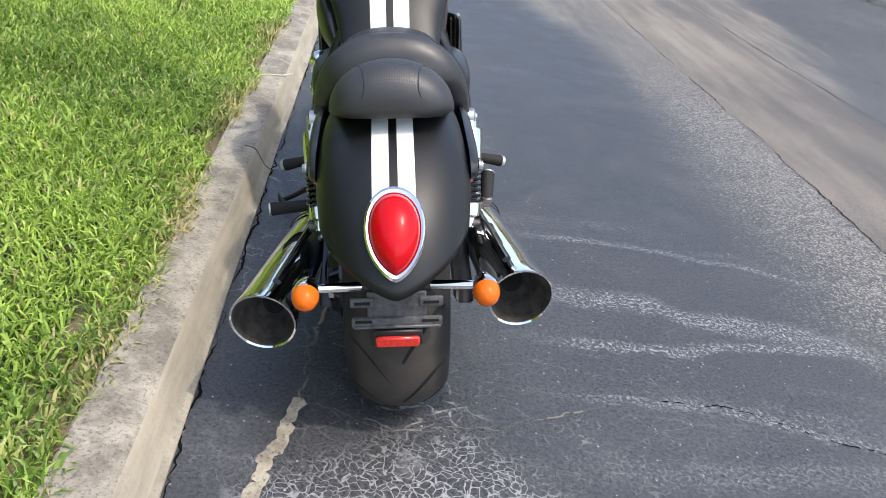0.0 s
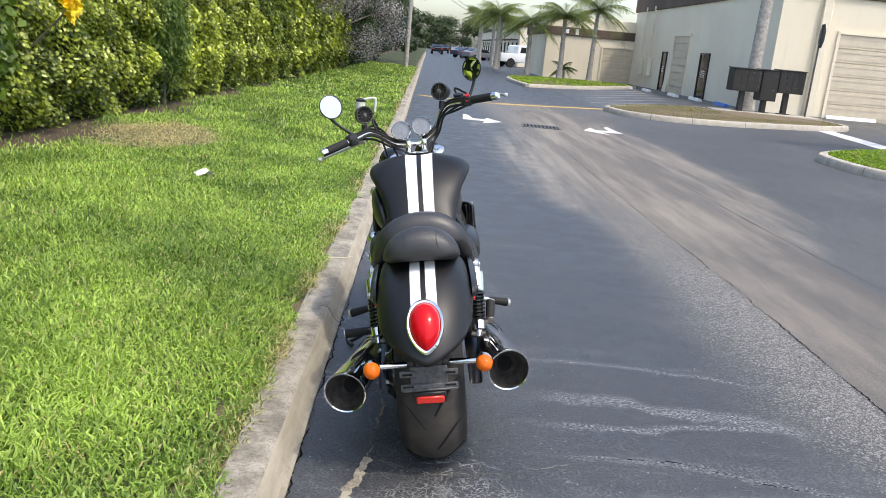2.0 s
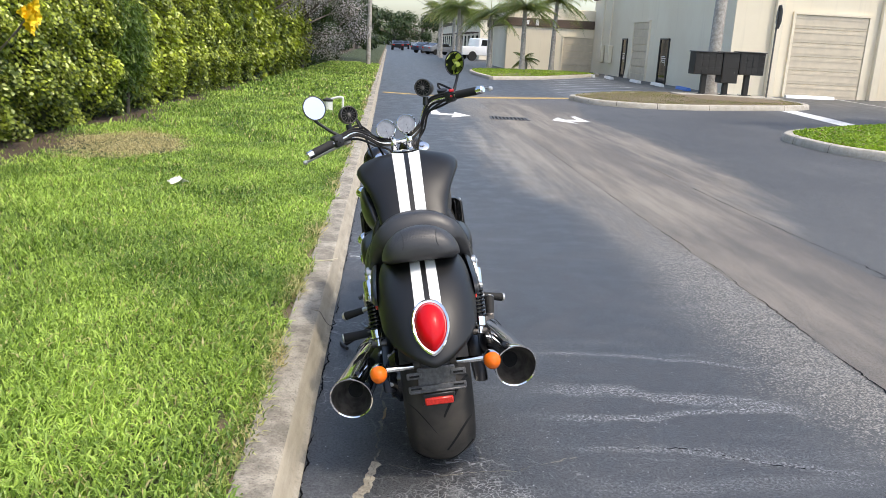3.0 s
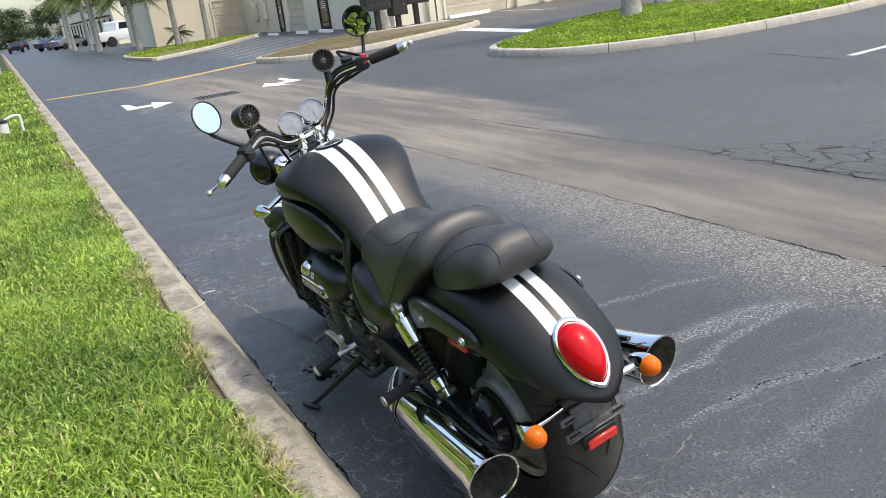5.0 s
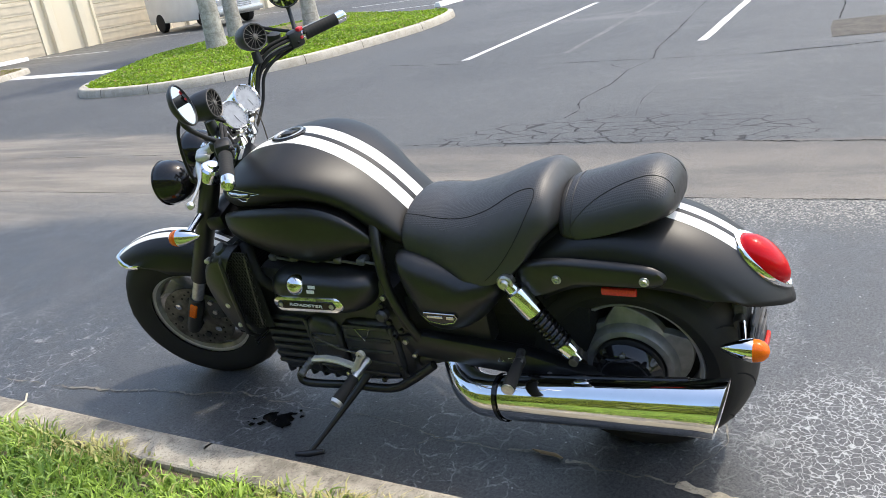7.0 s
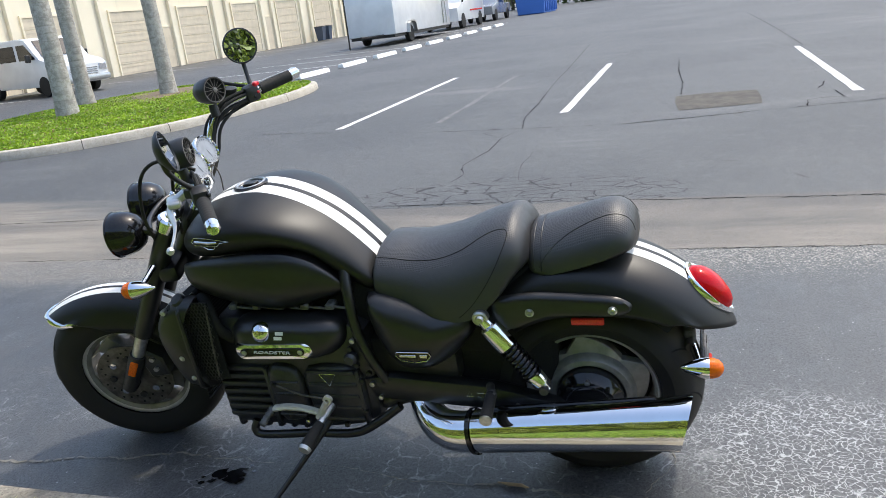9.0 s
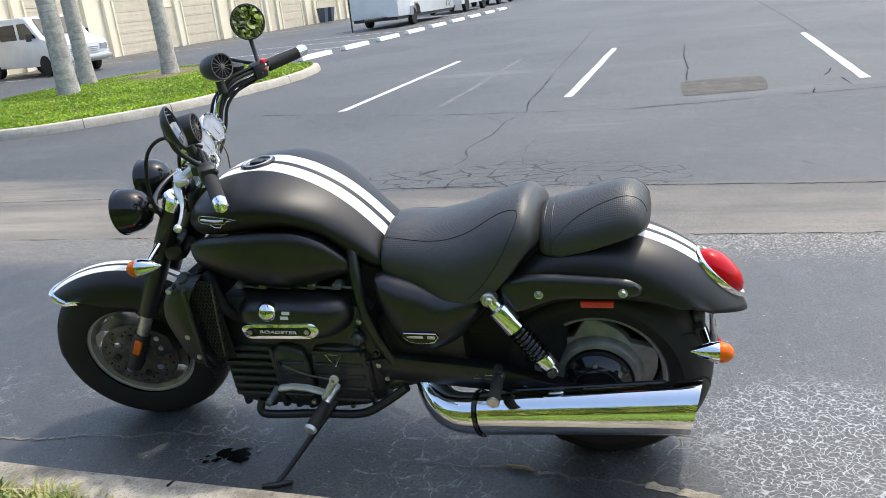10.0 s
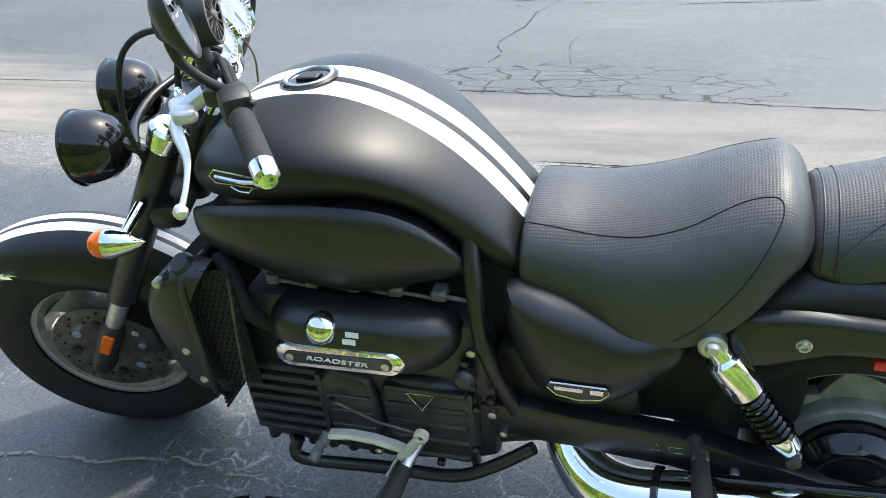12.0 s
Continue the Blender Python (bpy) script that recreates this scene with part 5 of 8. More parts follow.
make("emblem", [tube([tank_side(*q) for q in ((1.178, 0.917), (1.165, 0.930), (1.11, 0.934), (1.065, 0.931), (1.03, 0.926), (1.065, 0.921), (1.075, 0.911), (1.165, 0.907))], 0.0016, 6, wrap=True),
                     tube([tank_side(*q) for q in ((1.13, 0.906), (1.115, 0.897), (1.095, 0.898), (1.083, 0.910))], 0.0016, 6)], BADGE, tank, "silver outline emblem with its name shown as a bar")
make("bar", tube([tank_side(1.162 - 0.01 * k, 0.9195 + 0.0005 * k) for k in range(10)], 0.0042, 6), BADGE, tank)
make("overflow_hose", tube([(0.055, 1.206, 0.976), (0.045, 1.195, 1.03), (0.07, 1.224, 1.055), (0.05, 1.235, 1.085)], 0.0022, 6, smooth=4), RUBBER, bike)

# seats
seat_rows = [(0.644, 0.150, 0.800, 0.715), (0.636, 0.160, 0.812, 0.702), (0.59, 0.168, 0.815, 0.688), (0.52, 0.182, 0.813, 0.668), (0.44, 0.205, 0.827, 0.636), (0.37, 0.212, 0.848, 0.632), (0.31, 0.208, 0.872, 0.655),
             (0.255, 0.196, 0.888, 0.705), (0.215, 0.175, 0.892, 0.755), (0.185, 0.150, 0.868, 0.78), (0.168, 0.11, 0.83, 0.785)]


def two_tone(rows, p, lim, n=18):
    """Cushion skin with the top panel dimpled: faces with |x| < lim * half width near the top."""
    rr = [tuple(float(q) for q in r) for r in spline(rows, 4)]
    rings = [section(*r, p=p, n=n, tuck=0.82, drop=0.015) for r in rr]
    return rr, rings, loft(rings)


def dress(ob, lim):
    me = ob.data
    me.materials.append(SEAT_DOT)
    for f in me.polygons:
        if f.normal.z > lim:
            f.material_index = 1


def seam(rings, idx, a=0, b=None, r=0.0022):
    """Piping along one line of a skin, both sides."""
    n = len(rings[0])
    out = []
    for i in (idx, n - 1 - idx):
        out.append(tube([rings[k][i] for k in range(a, b or len(rings))], r, 6))
    return out


def surface_seam(rings, path, r=0.0022):
    """Piping along a path of (ring, point along the ring) over a skin, on both sides."""
    n = len(rings[0])
    out = []
    for flip in (False, True):
        pts = []
        for k, i in ((float(q[0]), float(q[1])) for q in spline(path, 6)):
            k0, i0 = min(int(k), len(rings) - 2), int(i)
            fk, fi = k - k0, i - i0
            a = [Vector(rings[kk][(n - 1 - ii) if flip else ii]) for kk in (k0, k0 + 1) for ii in (i0, i0 + 1)]
            pts.append(a[0].lerp(a[1], fi).lerp(a[2].lerp(a[3], fi), fk))
        out.append(tube(pts, r, 6))
    return out


rr, rings, geo = two_tone(seat_rows, 2.3, 0.6)
rider = make("rider_seat", geo, SEAT, bike, "black vinyl rider seat with dimpled top panel", sharp=60)
dress(rider, 0.72)
make("piping", surface_seam(rings, [(1, 11.6), (12, 11.6), (20, 12.4), (26, 13.6), (29.5, 13.2), (31, 12), (31, 10), (29.5, 7.5), (27, 5), (23.5, 3), (20, 1.6)], 0.0013), GROOVE, rider, "black seam piping")
pill_rows = [(0.176, 0.10, 0.828, 0.765), (0.163, 0.125, 0.848, 0.748), (0.12, 0.136, 0.861, 0.742), (0.05, 0.140, 0.879, 0.758), (-0.02, 0.140, 0.898, 0.780), (-0.07, 0.134, 0.903, 0.796), (-0.105, 0.118, 0.886, 0.808), (-0.122, 0.09, 0.862, 0.812), (-0.129, 0.05, 0.84, 0.815)]
rr, rings, geo = two_tone(pill_rows, 2.05, 0.6)
pillion = make("passenger_seat", geo, SEAT, bike, "small padded black vinyl passenger seat", sharp=60)
dress(pillion, 0.55)
make("piping", surface_seam(rings, [(6.5, 3), (8.5, 7), (12, 11), (17, 13), (23, 13.5), (27, 12), (29, 9)], 0.0014) + [tube(rings[5][2:-2], 0.0018, 6), tube(rings[7][2:-2], 0.0018, 6)], PLASTIC, pillion, "black seam piping")
make("seat_base", body([(0.3, 0.15, 0.75, 0.62), (0.2, 0.14, 0.78, 0.66), (0.05, 0.110, 0.785, 0.70), (-0.045, 0.07, 0.79, 0.74)], 2.2, 3), PLASTIC, bike)

# rear wheel and fender
AX, AZ, RR = 0.032, 0.317, 0.328


def tyre(name, c, R, w, crown, rim, parent, grooves, m=None, n=64, mat=None):
    def rad(x):
        return R - (crown - math.sqrt(max(crown * crown - x * x, 0.0)))
    xs = [w * 0.46 * (i / 8 - 1) for i in range(17)]
    prof = [(rim, -w * 0.40), (rim + 0.02, -w * 0.44), (rim + (rad(w * 0.46) - rim) * 0.55, -w * 0.5), (rad(w * 0.46) - 0.008, -w * 0.485)]
    prof += [(rad(x), x) for x in xs]
    prof += [(q[0], -q[1]) for q in reversed(prof[:4])]
    t = make(name, lathe(prof, c, (1, 0, 0), n, caps=False), mat or RUBBER, parent, "treaded black rubber tyre", m=m)
    gs = []
    for i in range(grooves):
        for sgn in (-1, 1):
            a0 = 2 * math.pi * (i + (0.5 if sgn > 0 else 0.0)) / grooves
            pts = []
            for k in range(9):
                u = k / 8
                x = sgn * w * (0.04 + 0.40 * u)
                a = a0 + 0.36 * (1 - u) ** 1.5 - 0.05 * u
                pts.append((x, a))
            v, f = [], []
            for k, (x, a) in enumerate(pts):
                wd = 0.0062 * (1.15 - abs(k / 8 - 0.45)) / R
                for sg in (-1, 1):
                    rr2 = rad(x) + 0.0012
                    aa = a + sg * wd
                    xx = x + sg * 0.002
                    v.append((c[0] + xx, c[1] - rr2 * math.sin(aa), c[2] + rr2 * math.cos(aa)))
                if k:
                    f.append((2 * k - 2, 2 * k - 1, 2 * k + 1, 2 * k))
            gs.append((v, f))
    make("tread_pattern", gs, GROOVE, t, "dark tread grooves", m=None)
    return t


def cast_wheel(name, c, rim, w, parent, label, spokes=5, m=None, hub=0.07, wide=1.0, deep=0.03):
    h = w / 2
    prof = [(rim - deep, -h * 0.2), (rim - deep - 0.002, -h * 0.72), (rim - 0.012, -h * 0.92), (rim + 0.004, -h), (rim + 0.006, -h * 0.94), (rim - 0.004, -h * 0.7), (rim - 0.004, h * 0.7), (rim + 0.006, h * 0.94), (rim + 0.004, h), (rim - 0.012, h * 0.92), (rim - deep - 0.002, h * 0.72), (rim - deep, h * 0.2)]
    wv = make(name, lathe(prof + [prof[0]], c, (1, 0, 0), 56, caps=False), WHEEL, parent, label, m=m)
    for i in range(spokes):
        a = 2 * math.pi * (i + 0.2) / spokes
        rings = []
        for u in (0.0, 0.3, 0.6, 0.85, 1.0):
            r = hub * 0.8 + (rim - 0.02 - hub * 0.8) * u
            sweep = a + 0.45 * u * u
            half = wide * (0.034 + 0.028 * u * u + (0.03 if u == 1.0 else 0)) / max(r, 0.05)
            d = h * (0.62 + 0.14 * u)
            rings.append([(c[0] + sx * d, c[1] + r * math.sin(sweep + sa * half), c[2] + r * math.cos(sweep + sa * half)) for sx, sa in ((-1, -0.8), (-1, 0.8), (-0.6, 1), (0.6, 1), (1, 0.8), (1, -0.8), (0.6, -1), (-0.6, -1))])
        make("spoke", loft(rings), WHEEL, wv)
    make("hub", lathe([(0.0, -h * 0.9), (hub * 0.6, -h * 0.9), (hub, -h * 0.75), (hub, h * 0.75), (hub * 0.6, h * 0.9), (0.0, h * 0.9)], c, (1, 0, 0), 28), WHEEL, wv)
    for sx in (-1, 1):
        make("rim_lip", lathe([(rim - 0.010, sx * h * 0.95), (rim - 0.004, sx * h * 1.0), (rim + 0.004, sx * h * 1.03), (rim + 0.0065, sx * h * 0.96)], c, (1, 0, 0), 56, caps=False), ALLOY, wv, "bright machined rim lip")
    return wv


def rear_face(x0, x1, turn, n=240, windows=5):
    """An alloy disc with curved, pointed windows near its rim; x0 outer side, x1 its back."""
    span, inner, outer = radians(66), 0.149, 0.1845
    cut = []
    for k in range(n):
        t = ((2 * math.pi * k / n - turn) % (2 * math.pi / windows)) / span
        depth = (t / 0.72) ** 1.3 if t < 0.72 else (1 - t) / 0.28
        cut.append(outer - 0.044 * max(0.0, depth) ** 0.8 if t < 1 else outer)
    def ring(x, radii):
        return [(x, AX - r * math.sin(2 * math.pi * k / n), AZ + r * math.cos(2 * math.pi * k / n)) for k, r in enumerate(radii)]
    web = loft([ring(x1, cut), ring(x0 + 0.002, cut), ring(x0, [c - 0.002 for c in cut]), ring(x0 - 0.006, [0.125] * n), ring(x1, [0.125] * n)], False)
    edge = loft([ring(x1, [outer] * n), ring(x0, [outer] * n), ring(x0 - 0.004, [0.190] * n), ring(x0 - 0.010, [0.1935] * n), ring(x0 - 0.012, [0.1985] * n), ring(x0 - 0.006, [0.2035] * n), ring(x1, [0.204] * n)], False)
    return web, edge


rim_prof = [(0.176, 0.06), (0.176, -0.04), (0.190, -0.07), (0.204, -0.078), (0.207, -0.07), (0.202, 0.0), (0.207, 0.07), (0.204, 0.09), (0.190, 0.08)]
rw = make("rear_wheel", lathe(rim_prof + [rim_prof[0]], (0, AX, AZ), (1, 0, 0), 64, caps=False), ALLOY, bike, "cast alloy rear wheel with machined edges")
for sg in (-1, 1):
    web, edge = rear_face(-0.078, -0.05, -0.09)
    if sg > 0:
        web, edge = mirrored(web), mirrored(edge)
    make("face", web, WHEEL, rw, "dished alloy face with curved windows", sharp=35)
    make("rim_lip", edge, ALLOY, rw, "bright machined rim lip", sharp=35)
tyre("tyre", (0, AX, AZ), RR, 0.245, 0.155, 0.205, rw, 12)
make("brake_disc", lathe([(0.06, -0.003), (0.125, -0.003), (0.125, 0.003), (0.06, 0.003)], (0.115, AX, AZ), (1, 0, 0), 40), STEEL, bike)
make("hub", lathe([(0.0, -0.06), (0.13, -0.06), (0.13, 0.06), (0.0, 0.06)], (0, AX, AZ), (1, 0, 0), 36), DULL, rw)
# added near-black disc reads as shade behind the wheel windows
make("shade_disc", lathe([(0.09, -0.004), (0.176, -0.004), (0.176, 0.004), (0.09, 0.004)], (0, AX, AZ), (1, 0, 0), 36), SOOT_SHADE, rw)
fd = make("final_drive", lathe([(0.098, 0.0), (0.102, -0.02), (0.100, -0.05), (0.088, -0.062), (0.080, -0.075), (0.045, -0.088), (0.0, -0.09)], (-0.09, AX, AZ), (1, 0, 0), 36), GLOSS, bike, "black final drive housing on the wheel hub")
for i in range(8):
    a = 2 * math.pi * i / 8
    make("bolt", lathe([(0.009, 0), (0.009, -0.012), (0.0, -0.014)], (-0.155, AX + 0.078 * math.sin(a), AZ + 0.078 * math.cos(a)), (1, 0, 0), 6), STEEL if i % 3 == 0 else BLACK, fd)
make("hub_ring", lathe([(0.102, -0.034), (0.106, -0.038), (0.122, -0.036), (0.130, -0.026), (0.134, -0.004), (0.138, 0.008), (0.139, 0.02)], (-0.075, AX, AZ), (1, 0, 0), 40, caps=False), WHEEL, fd, "grey alloy hub ring")
make("drive_cover", lathe([(0.07, -0.06), (0.07, -0.07), (0.0, -0.072)], (-0.10, AX, AZ), (1, 0, 0), 28), ENGINE, fd)

FR = 0.473


def fender_point(u, a, lift=0.0, R=FR, hw=0.174, c=(0.045, 0.315), depth=0.09):
    """A point on a fender skin: u from -1 to 1 across, a the angle from straight up towards the rear."""
    s = abs(u)
    if s < 0.62:
        t = s / 0.62
        x, r = hw * 0.86 * math.sin(t * 1.12) / math.sin(1.12), R - 0.055 * (1 - math.cos(t * 1.12)) / (1 - math.cos(1.12))
    else:
        t = (s - 0.62) / 0.38
        x, r = hw * (0.86 + 0.14 * math.sin(t * math.pi / 2)), R - 0.055 - depth * t ** 1.2
    x = math.copysign(x, u)
    r += lift
    return (x, c[0] - r * math.sin(a), c[1] + r * math.cos(a))


rings = []
for i in range(41):
    ua = i / 40
    ring = []
    for j in range(-16, 17):
        u = j / 16
        end = radians(66) - radians(24) * abs(u) ** 1.4
        a = radians(-34) + (end - radians(-34)) * ua
        narrow = 1.0 - 0.20 * max(0.0, (a - radians(20)) / radians(44)) ** 1.5
        dp = float(np.interp(math.degrees(a), [-34, 0, 20, 40, 52, 70], [0.105, 0.105, 0.085, 0.052, 0.016, 0.010]))
        x, yv, zv = fender_point(u, a, depth=dp)
        ring.append((x * narrow, yv, zv))
    rings.append(ring)
v, f = loft(rings, False, False, False)
fen = make("rear_fender", (v, f), PAINT_REAR, bike, "wide satin black rear fender with white stripes", sharp=50)
sol = fen.modifiers.new("thickness", "SOLIDIFY")
sol.thickness, sol.offset = 0.006, -1.0
make("fender_liner", loft([[(x * 0.93, AX - r * math.sin(a), AZ + r * math.cos(a)) for x, r in ((-0.165, 0.34), (-0.15, 0.40), (-0.08, 0.435), (0, 0.445), (0.08, 0.435), (0.15, 0.40), (0.165, 0.34))] for a in (radians(-40 + 5.2 * k) for k in range(17))], False, False, False), SOOT_SHADE, bike)


# tail lamp: chrome teardrop rim with a red lens
def teardrop(t, s=1.0):
    """Outline: (across, along) with t from 0 to 1 round the drop; broad and round above, pointed below."""
    side = 1.0 if t < 0.5 else -1.0
    q = (t if t < 0.5 else 1.0 - t) * 2
    q = (1 - math.cos(math.pi * q)) / 2
    w = max(0.0, 1 - ((0.44 - q) / 0.44) ** 2.2) ** 0.48 if q < 0.44 else max(0.0, 1 - ((q - 0.44) / 0.56) ** 2.0) ** 0.68
    return 0.061 * s * side * w, 0.096 * s * (2 * q - 1)


def lamp_ring(s, lift, n=40):
    out = []
    for i in range(n):
        x, al = teardrop(i / n, s)
        a = radians(49.5) + al / FR
        p = fender_point(x / 0.29, a, lift)
        out.append((x, p[1], p[2]))
    return out


lamp = make("tail_lamp", loft([lamp_ring(1.02, -0.012), lamp_ring(1.045, 0.003), lamp_ring(1.02, 0.010), lamp_ring(0.95, 0.013), lamp_ring(0.88, 0.011), lamp_ring(0.83, 0.004)], False), CHROME, bike, "teardrop tail lamp in a chrome bezel")
make("lens", loft([lamp_ring(0.85, 0.006), lamp_ring(0.82, 0.016), lamp_ring(0.66, 0.029), lamp_ring(0.42, 0.038), lamp_ring(0.15, 0.041), lamp_ring(0.01, 0.041)], True), RED, lamp, "ribbed bright red lens")

# plate bracket, rear reflector, indicators
br = make("plate_bracket", [box((0, -0.255, 0.47), (0.10, 0.035, 0.09), 0.008, 1), box((0, -0.288, 0.428), (0.128, 0.008, 0.085), 0.003, 1)], BRACKET, bike, "empty worn grey plate bracket with slots")
# bracket slots are near-black insets, their shade put into the colour
for sx in (-1, 1):
    ear = make("ear", box((sx * 0.074, -0.291, 0.446), (0.052, 0.009, 0.024), 0.004, 2), BRACKET, br)
    make("slot", box((sx * 0.074, -0.2955, 0.446), (0.034, 0.002, 0.007)), SOOT_SHADE, ear)
rail_ = make("lower_rail", box((0, -0.296, 0.398), (0.196, 0.012, 0.026), 0.005, 2), BRACKET, br)
make("ridge", box((0, -0.302, 0.3895), (0.188, 0.008, 0.007), 0.002, 1), BRACKET, rail_)
for sx in (-1, 1):
    make("slot", box((sx * 0.072, -0.3025, 0.4035), (0.036, 0.002, 0.006)), SOOT_SHADE, rail_)
make("reflector", box((0, -0.312, 0.357), (0.096, 0.012, 0.026), 0.004, 1), REDMARK, br, "red rear reflector")
make("reflector_backing", box((0, -0.303, 0.362), (0.11, 0.01, 0.04), 0.003, 1), PLASTIC, br)


def indicator(base, stem_end, fwd, name, m=None):
    """A bullet turn signal: chrome stem and bowl, amber lens behind or ahead."""
    e = Vector(stem_end)
    d = Vector(fwd)
    s = make(name, lathe([(0.0, 0.075), (0.008, 0.068), (0.019, 0.045), (0.027, 0.02), (0.030, 0.0), (0.029, -0.004), (0.0, -0.004)], e, d, 24), CHROME, bike, "chrome bullet indicator with amber lens", m=m)
    make("lens", lathe([(0.029, -0.004), (0.0285, -0.014), (0.024, -0.028), (0.014, -0.038), (0.0, -0.042)], e, d, 24), AMBER, s, "ribbed amber lens")
    make("stem", [tube([base, e + d * 0.02], [0.012, 0.009], 12)], CHROME, s)
    return s


for sx in (-1, 1):
    indicator((sx * 0.075, -0.265, 0.472), (sx * 0.19, -0.305, 0.478), (0, 1, 0.0), "rear_indicator")
    make("stem_boot", lathe([(0.016, 0), (0.018, 0.01), (0.014, 0.03)], (sx * 0.05, -0.258, 0.47), (sx, -0.05, 0), 12), RUBBER, bike)

# fender struts, side markers, shocks
rail = [(0.285, 0.675), (0.24, 0.698), (0.16, 0.708), (0.04, 0.704), (-0.06, 0.695), (-0.105, 0.676), (-0.112, 0.655), (-0.09, 0.640), (-0.02, 0.640), (0.08, 0.640), (0.17, 0.632), (0.22, 0.612), (0.26, 0.585), (0.30, 0.60)]
for sx in (-1, 1):
    g = pillow(rail, -0.172, -0.196, 4, 3, 0.55)
    r = make("fender_strut", g if sx < 0 else mirrored(g), BLACK, bike, "satin black fender strut")
    for by, bz in ((0.168, 0.655), (-0.062, 0.662)):
        make("bolt", lathe([(0.013, 0), (0.013, 0.004), (0.010, 0.006), (0.009, 0.010), (0.0055, 0.010), (0.005, 0.005), (0.0, 0.005)], (sx * 0.194, by, bz), (sx, 0, 0), 14), STEEL, r)
    make("side_marker", box((sx * 0.178, 0.011, 0.617), (0.014, 0.092, 0.020), 0.004, 2), REDMARK, bike, "red side marker")
    top, bot = Vector((sx * 0.208, 0.308, 0.647)), Vector((sx * 0.198, 0.150, 0.405))
    ax = (bot - top).normalized()
    L = (bot - top).length
    sh = make("shock_absorber", lathe([(0.018, 0.0), (0.020, 0.03), (0.030, 0.035), (0.032, 0.045), (0.032, 0.115), (0.027, 0.12), (0.0, 0.12)], top, ax, 24), CHROME, bike, "chrome-topped rear shock absorber")
    make("eye", lathe([(0.0, -0.020), (0.009, -0.020), (0.011, -0.016), (0.013, -0.013), (0.019, -0.014), (0.024, -0.010), (0.024, 0.010), (0.019, 0.014), (0.013, 0.013), (0.011, 0.016), (0.009, 0.020), (0.0, 0.020)], top, (1, 0, 0), 24), STEEL, sh)
    u = ax.orthogonal().normalized()
    w = ax.cross(u)
    coil = [top + ax * (0.115 + 0.12 * k / 90) + 0.026 * (u * math.cos(k * 0.56) + w * math.sin(k * 0.56)) for k in range(91)]
    make("spring", tube(coil, 0.0055, 6), GLOSS, sh, "black coil spring")
    make("damper", lathe([(0.017, 0.11), (0.017, 0.245)], top, ax, 16), ENGINE, sh)
    make("clevis", lathe([(0.027, 0.232), (0.028, 0.24), (0.026, 0.27), (0.016, 0.275), (0.014, 0.30), (0.0, 0.30)], top, ax, 16), CHROME, sh)
    make("lower_bolt", lathe([(0.013, -0.028), (0.013, 0.028)], bot, (1, 0, 0), 12), DULL, sh)

# swingarm, frame, engine
both("swingarm", prism([(0.73, 0.41), (0.64, 0.42), (0.31, 0.392), (0.10, 0.335), (-0.03, 0.32), (-0.06, 0.29), (-0.01, 0.27), (0.3, 0.30), (0.36, 0.31), (0.70, 0.335)], -0.195, -0.145, 0.012, 2), BLACK, label="satin black swingarm")
for by, bz, br_ in ((0.7, 0.395, 0.009), (0.68, 0.345, 0.008), (0.24, 0.33, 0.009)):
    make("bolt", lathe([(br_, 0), (br_, -0.01), (0.0, -0.012)], (-0.195, by, bz), (1, 0, 0), 8), STEEL, bike)
make("warning_label", [tube([(-0.1965, 0.395, 0.358), (-0.1965, 0.375, 0.358), (-0.1965, 0.385, 0.376)], 0.001, 4, wrap=True), tube([(-0.1965, 0.36, 0.358), (-0.1965, 0.335, 0.358), (-0.1965, 0.335, 0.372), (-0.1965, 0.36, 0.372)], 0.001, 4, wrap=True)], BADGE, bike, "small warning pictograms on the swingarm")
# added near-black boxes stand in for the shade inside the frame
make("shade_fill", box((0, 0.72, 0.60), (0.24, 0.95, 0.30), 0.04, 2), SOOT_SHADE, bike)
make("shade_tray", box((0, 0.35, 0.45), (0.22, 0.45, 0.22), 0.03, 2), SOOT_SHADE, bike)
# added dark block plugs a see-through gap in place of shade
make("gap_block", box((0, 0.56, 0.46), (0.32, 0.28, 0.16), 0.02, 2), PLASTIC, bike)
both("frame_tube", tube([(-0.14, 0.735, 0.78), (-0.178, 0.722, 0.70), (-0.192, 0.715, 0.60), (-0.195, 0.69, 0.50), (-0.185, 0.655, 0.40)], [0.018, 0.017, 0.016, 0.016, 0.015], 14, smooth=4), BLACK)
sp = [(0.665, 0.70), (0.668, 0.62), (0.65, 0.545), (0.615, 0.475), (0.57, 0.448), (0.51, 0.448), (0.44, 0.48), (0.38, 0.535), (0.335, 0.60), (0.36, 0.645), (0.45, 0.65), (0.56, 0.69)]
panels = both("side_panel", pillow(sp, -0.15, -0.235, 7, 3, 0.25), BLACK, label="bulging satin black side panel")
shield = [(0.577, 0.543), (0.476, 0.543), (0.471, 0.531), (0.485, 0.514), (0.526, 0.507), (0.566, 0.514), (0.582, 0.531)]
bd = make("badge", prism(shield, -0.22, -0.2385, 0.002, 1), GLOSS, panels[0], "black shield badge edged in silver, its name shown as bars")
make("rim", tube([(-0.2388, y_, z_) for y_, z_ in shield], 0.0021, 6, wrap=True), BADGE, bd, "silver edge")
make("bar", box((-0.2392, 0.5435, 0.5300), (0.003, 0.052, 0.0085), 0.001, 1), BADGE, bd)
make("bar", box((-0.2392, 0.4935, 0.5300), (0.003, 0.024, 0.0110), 0.001, 1), BADGE, bd)
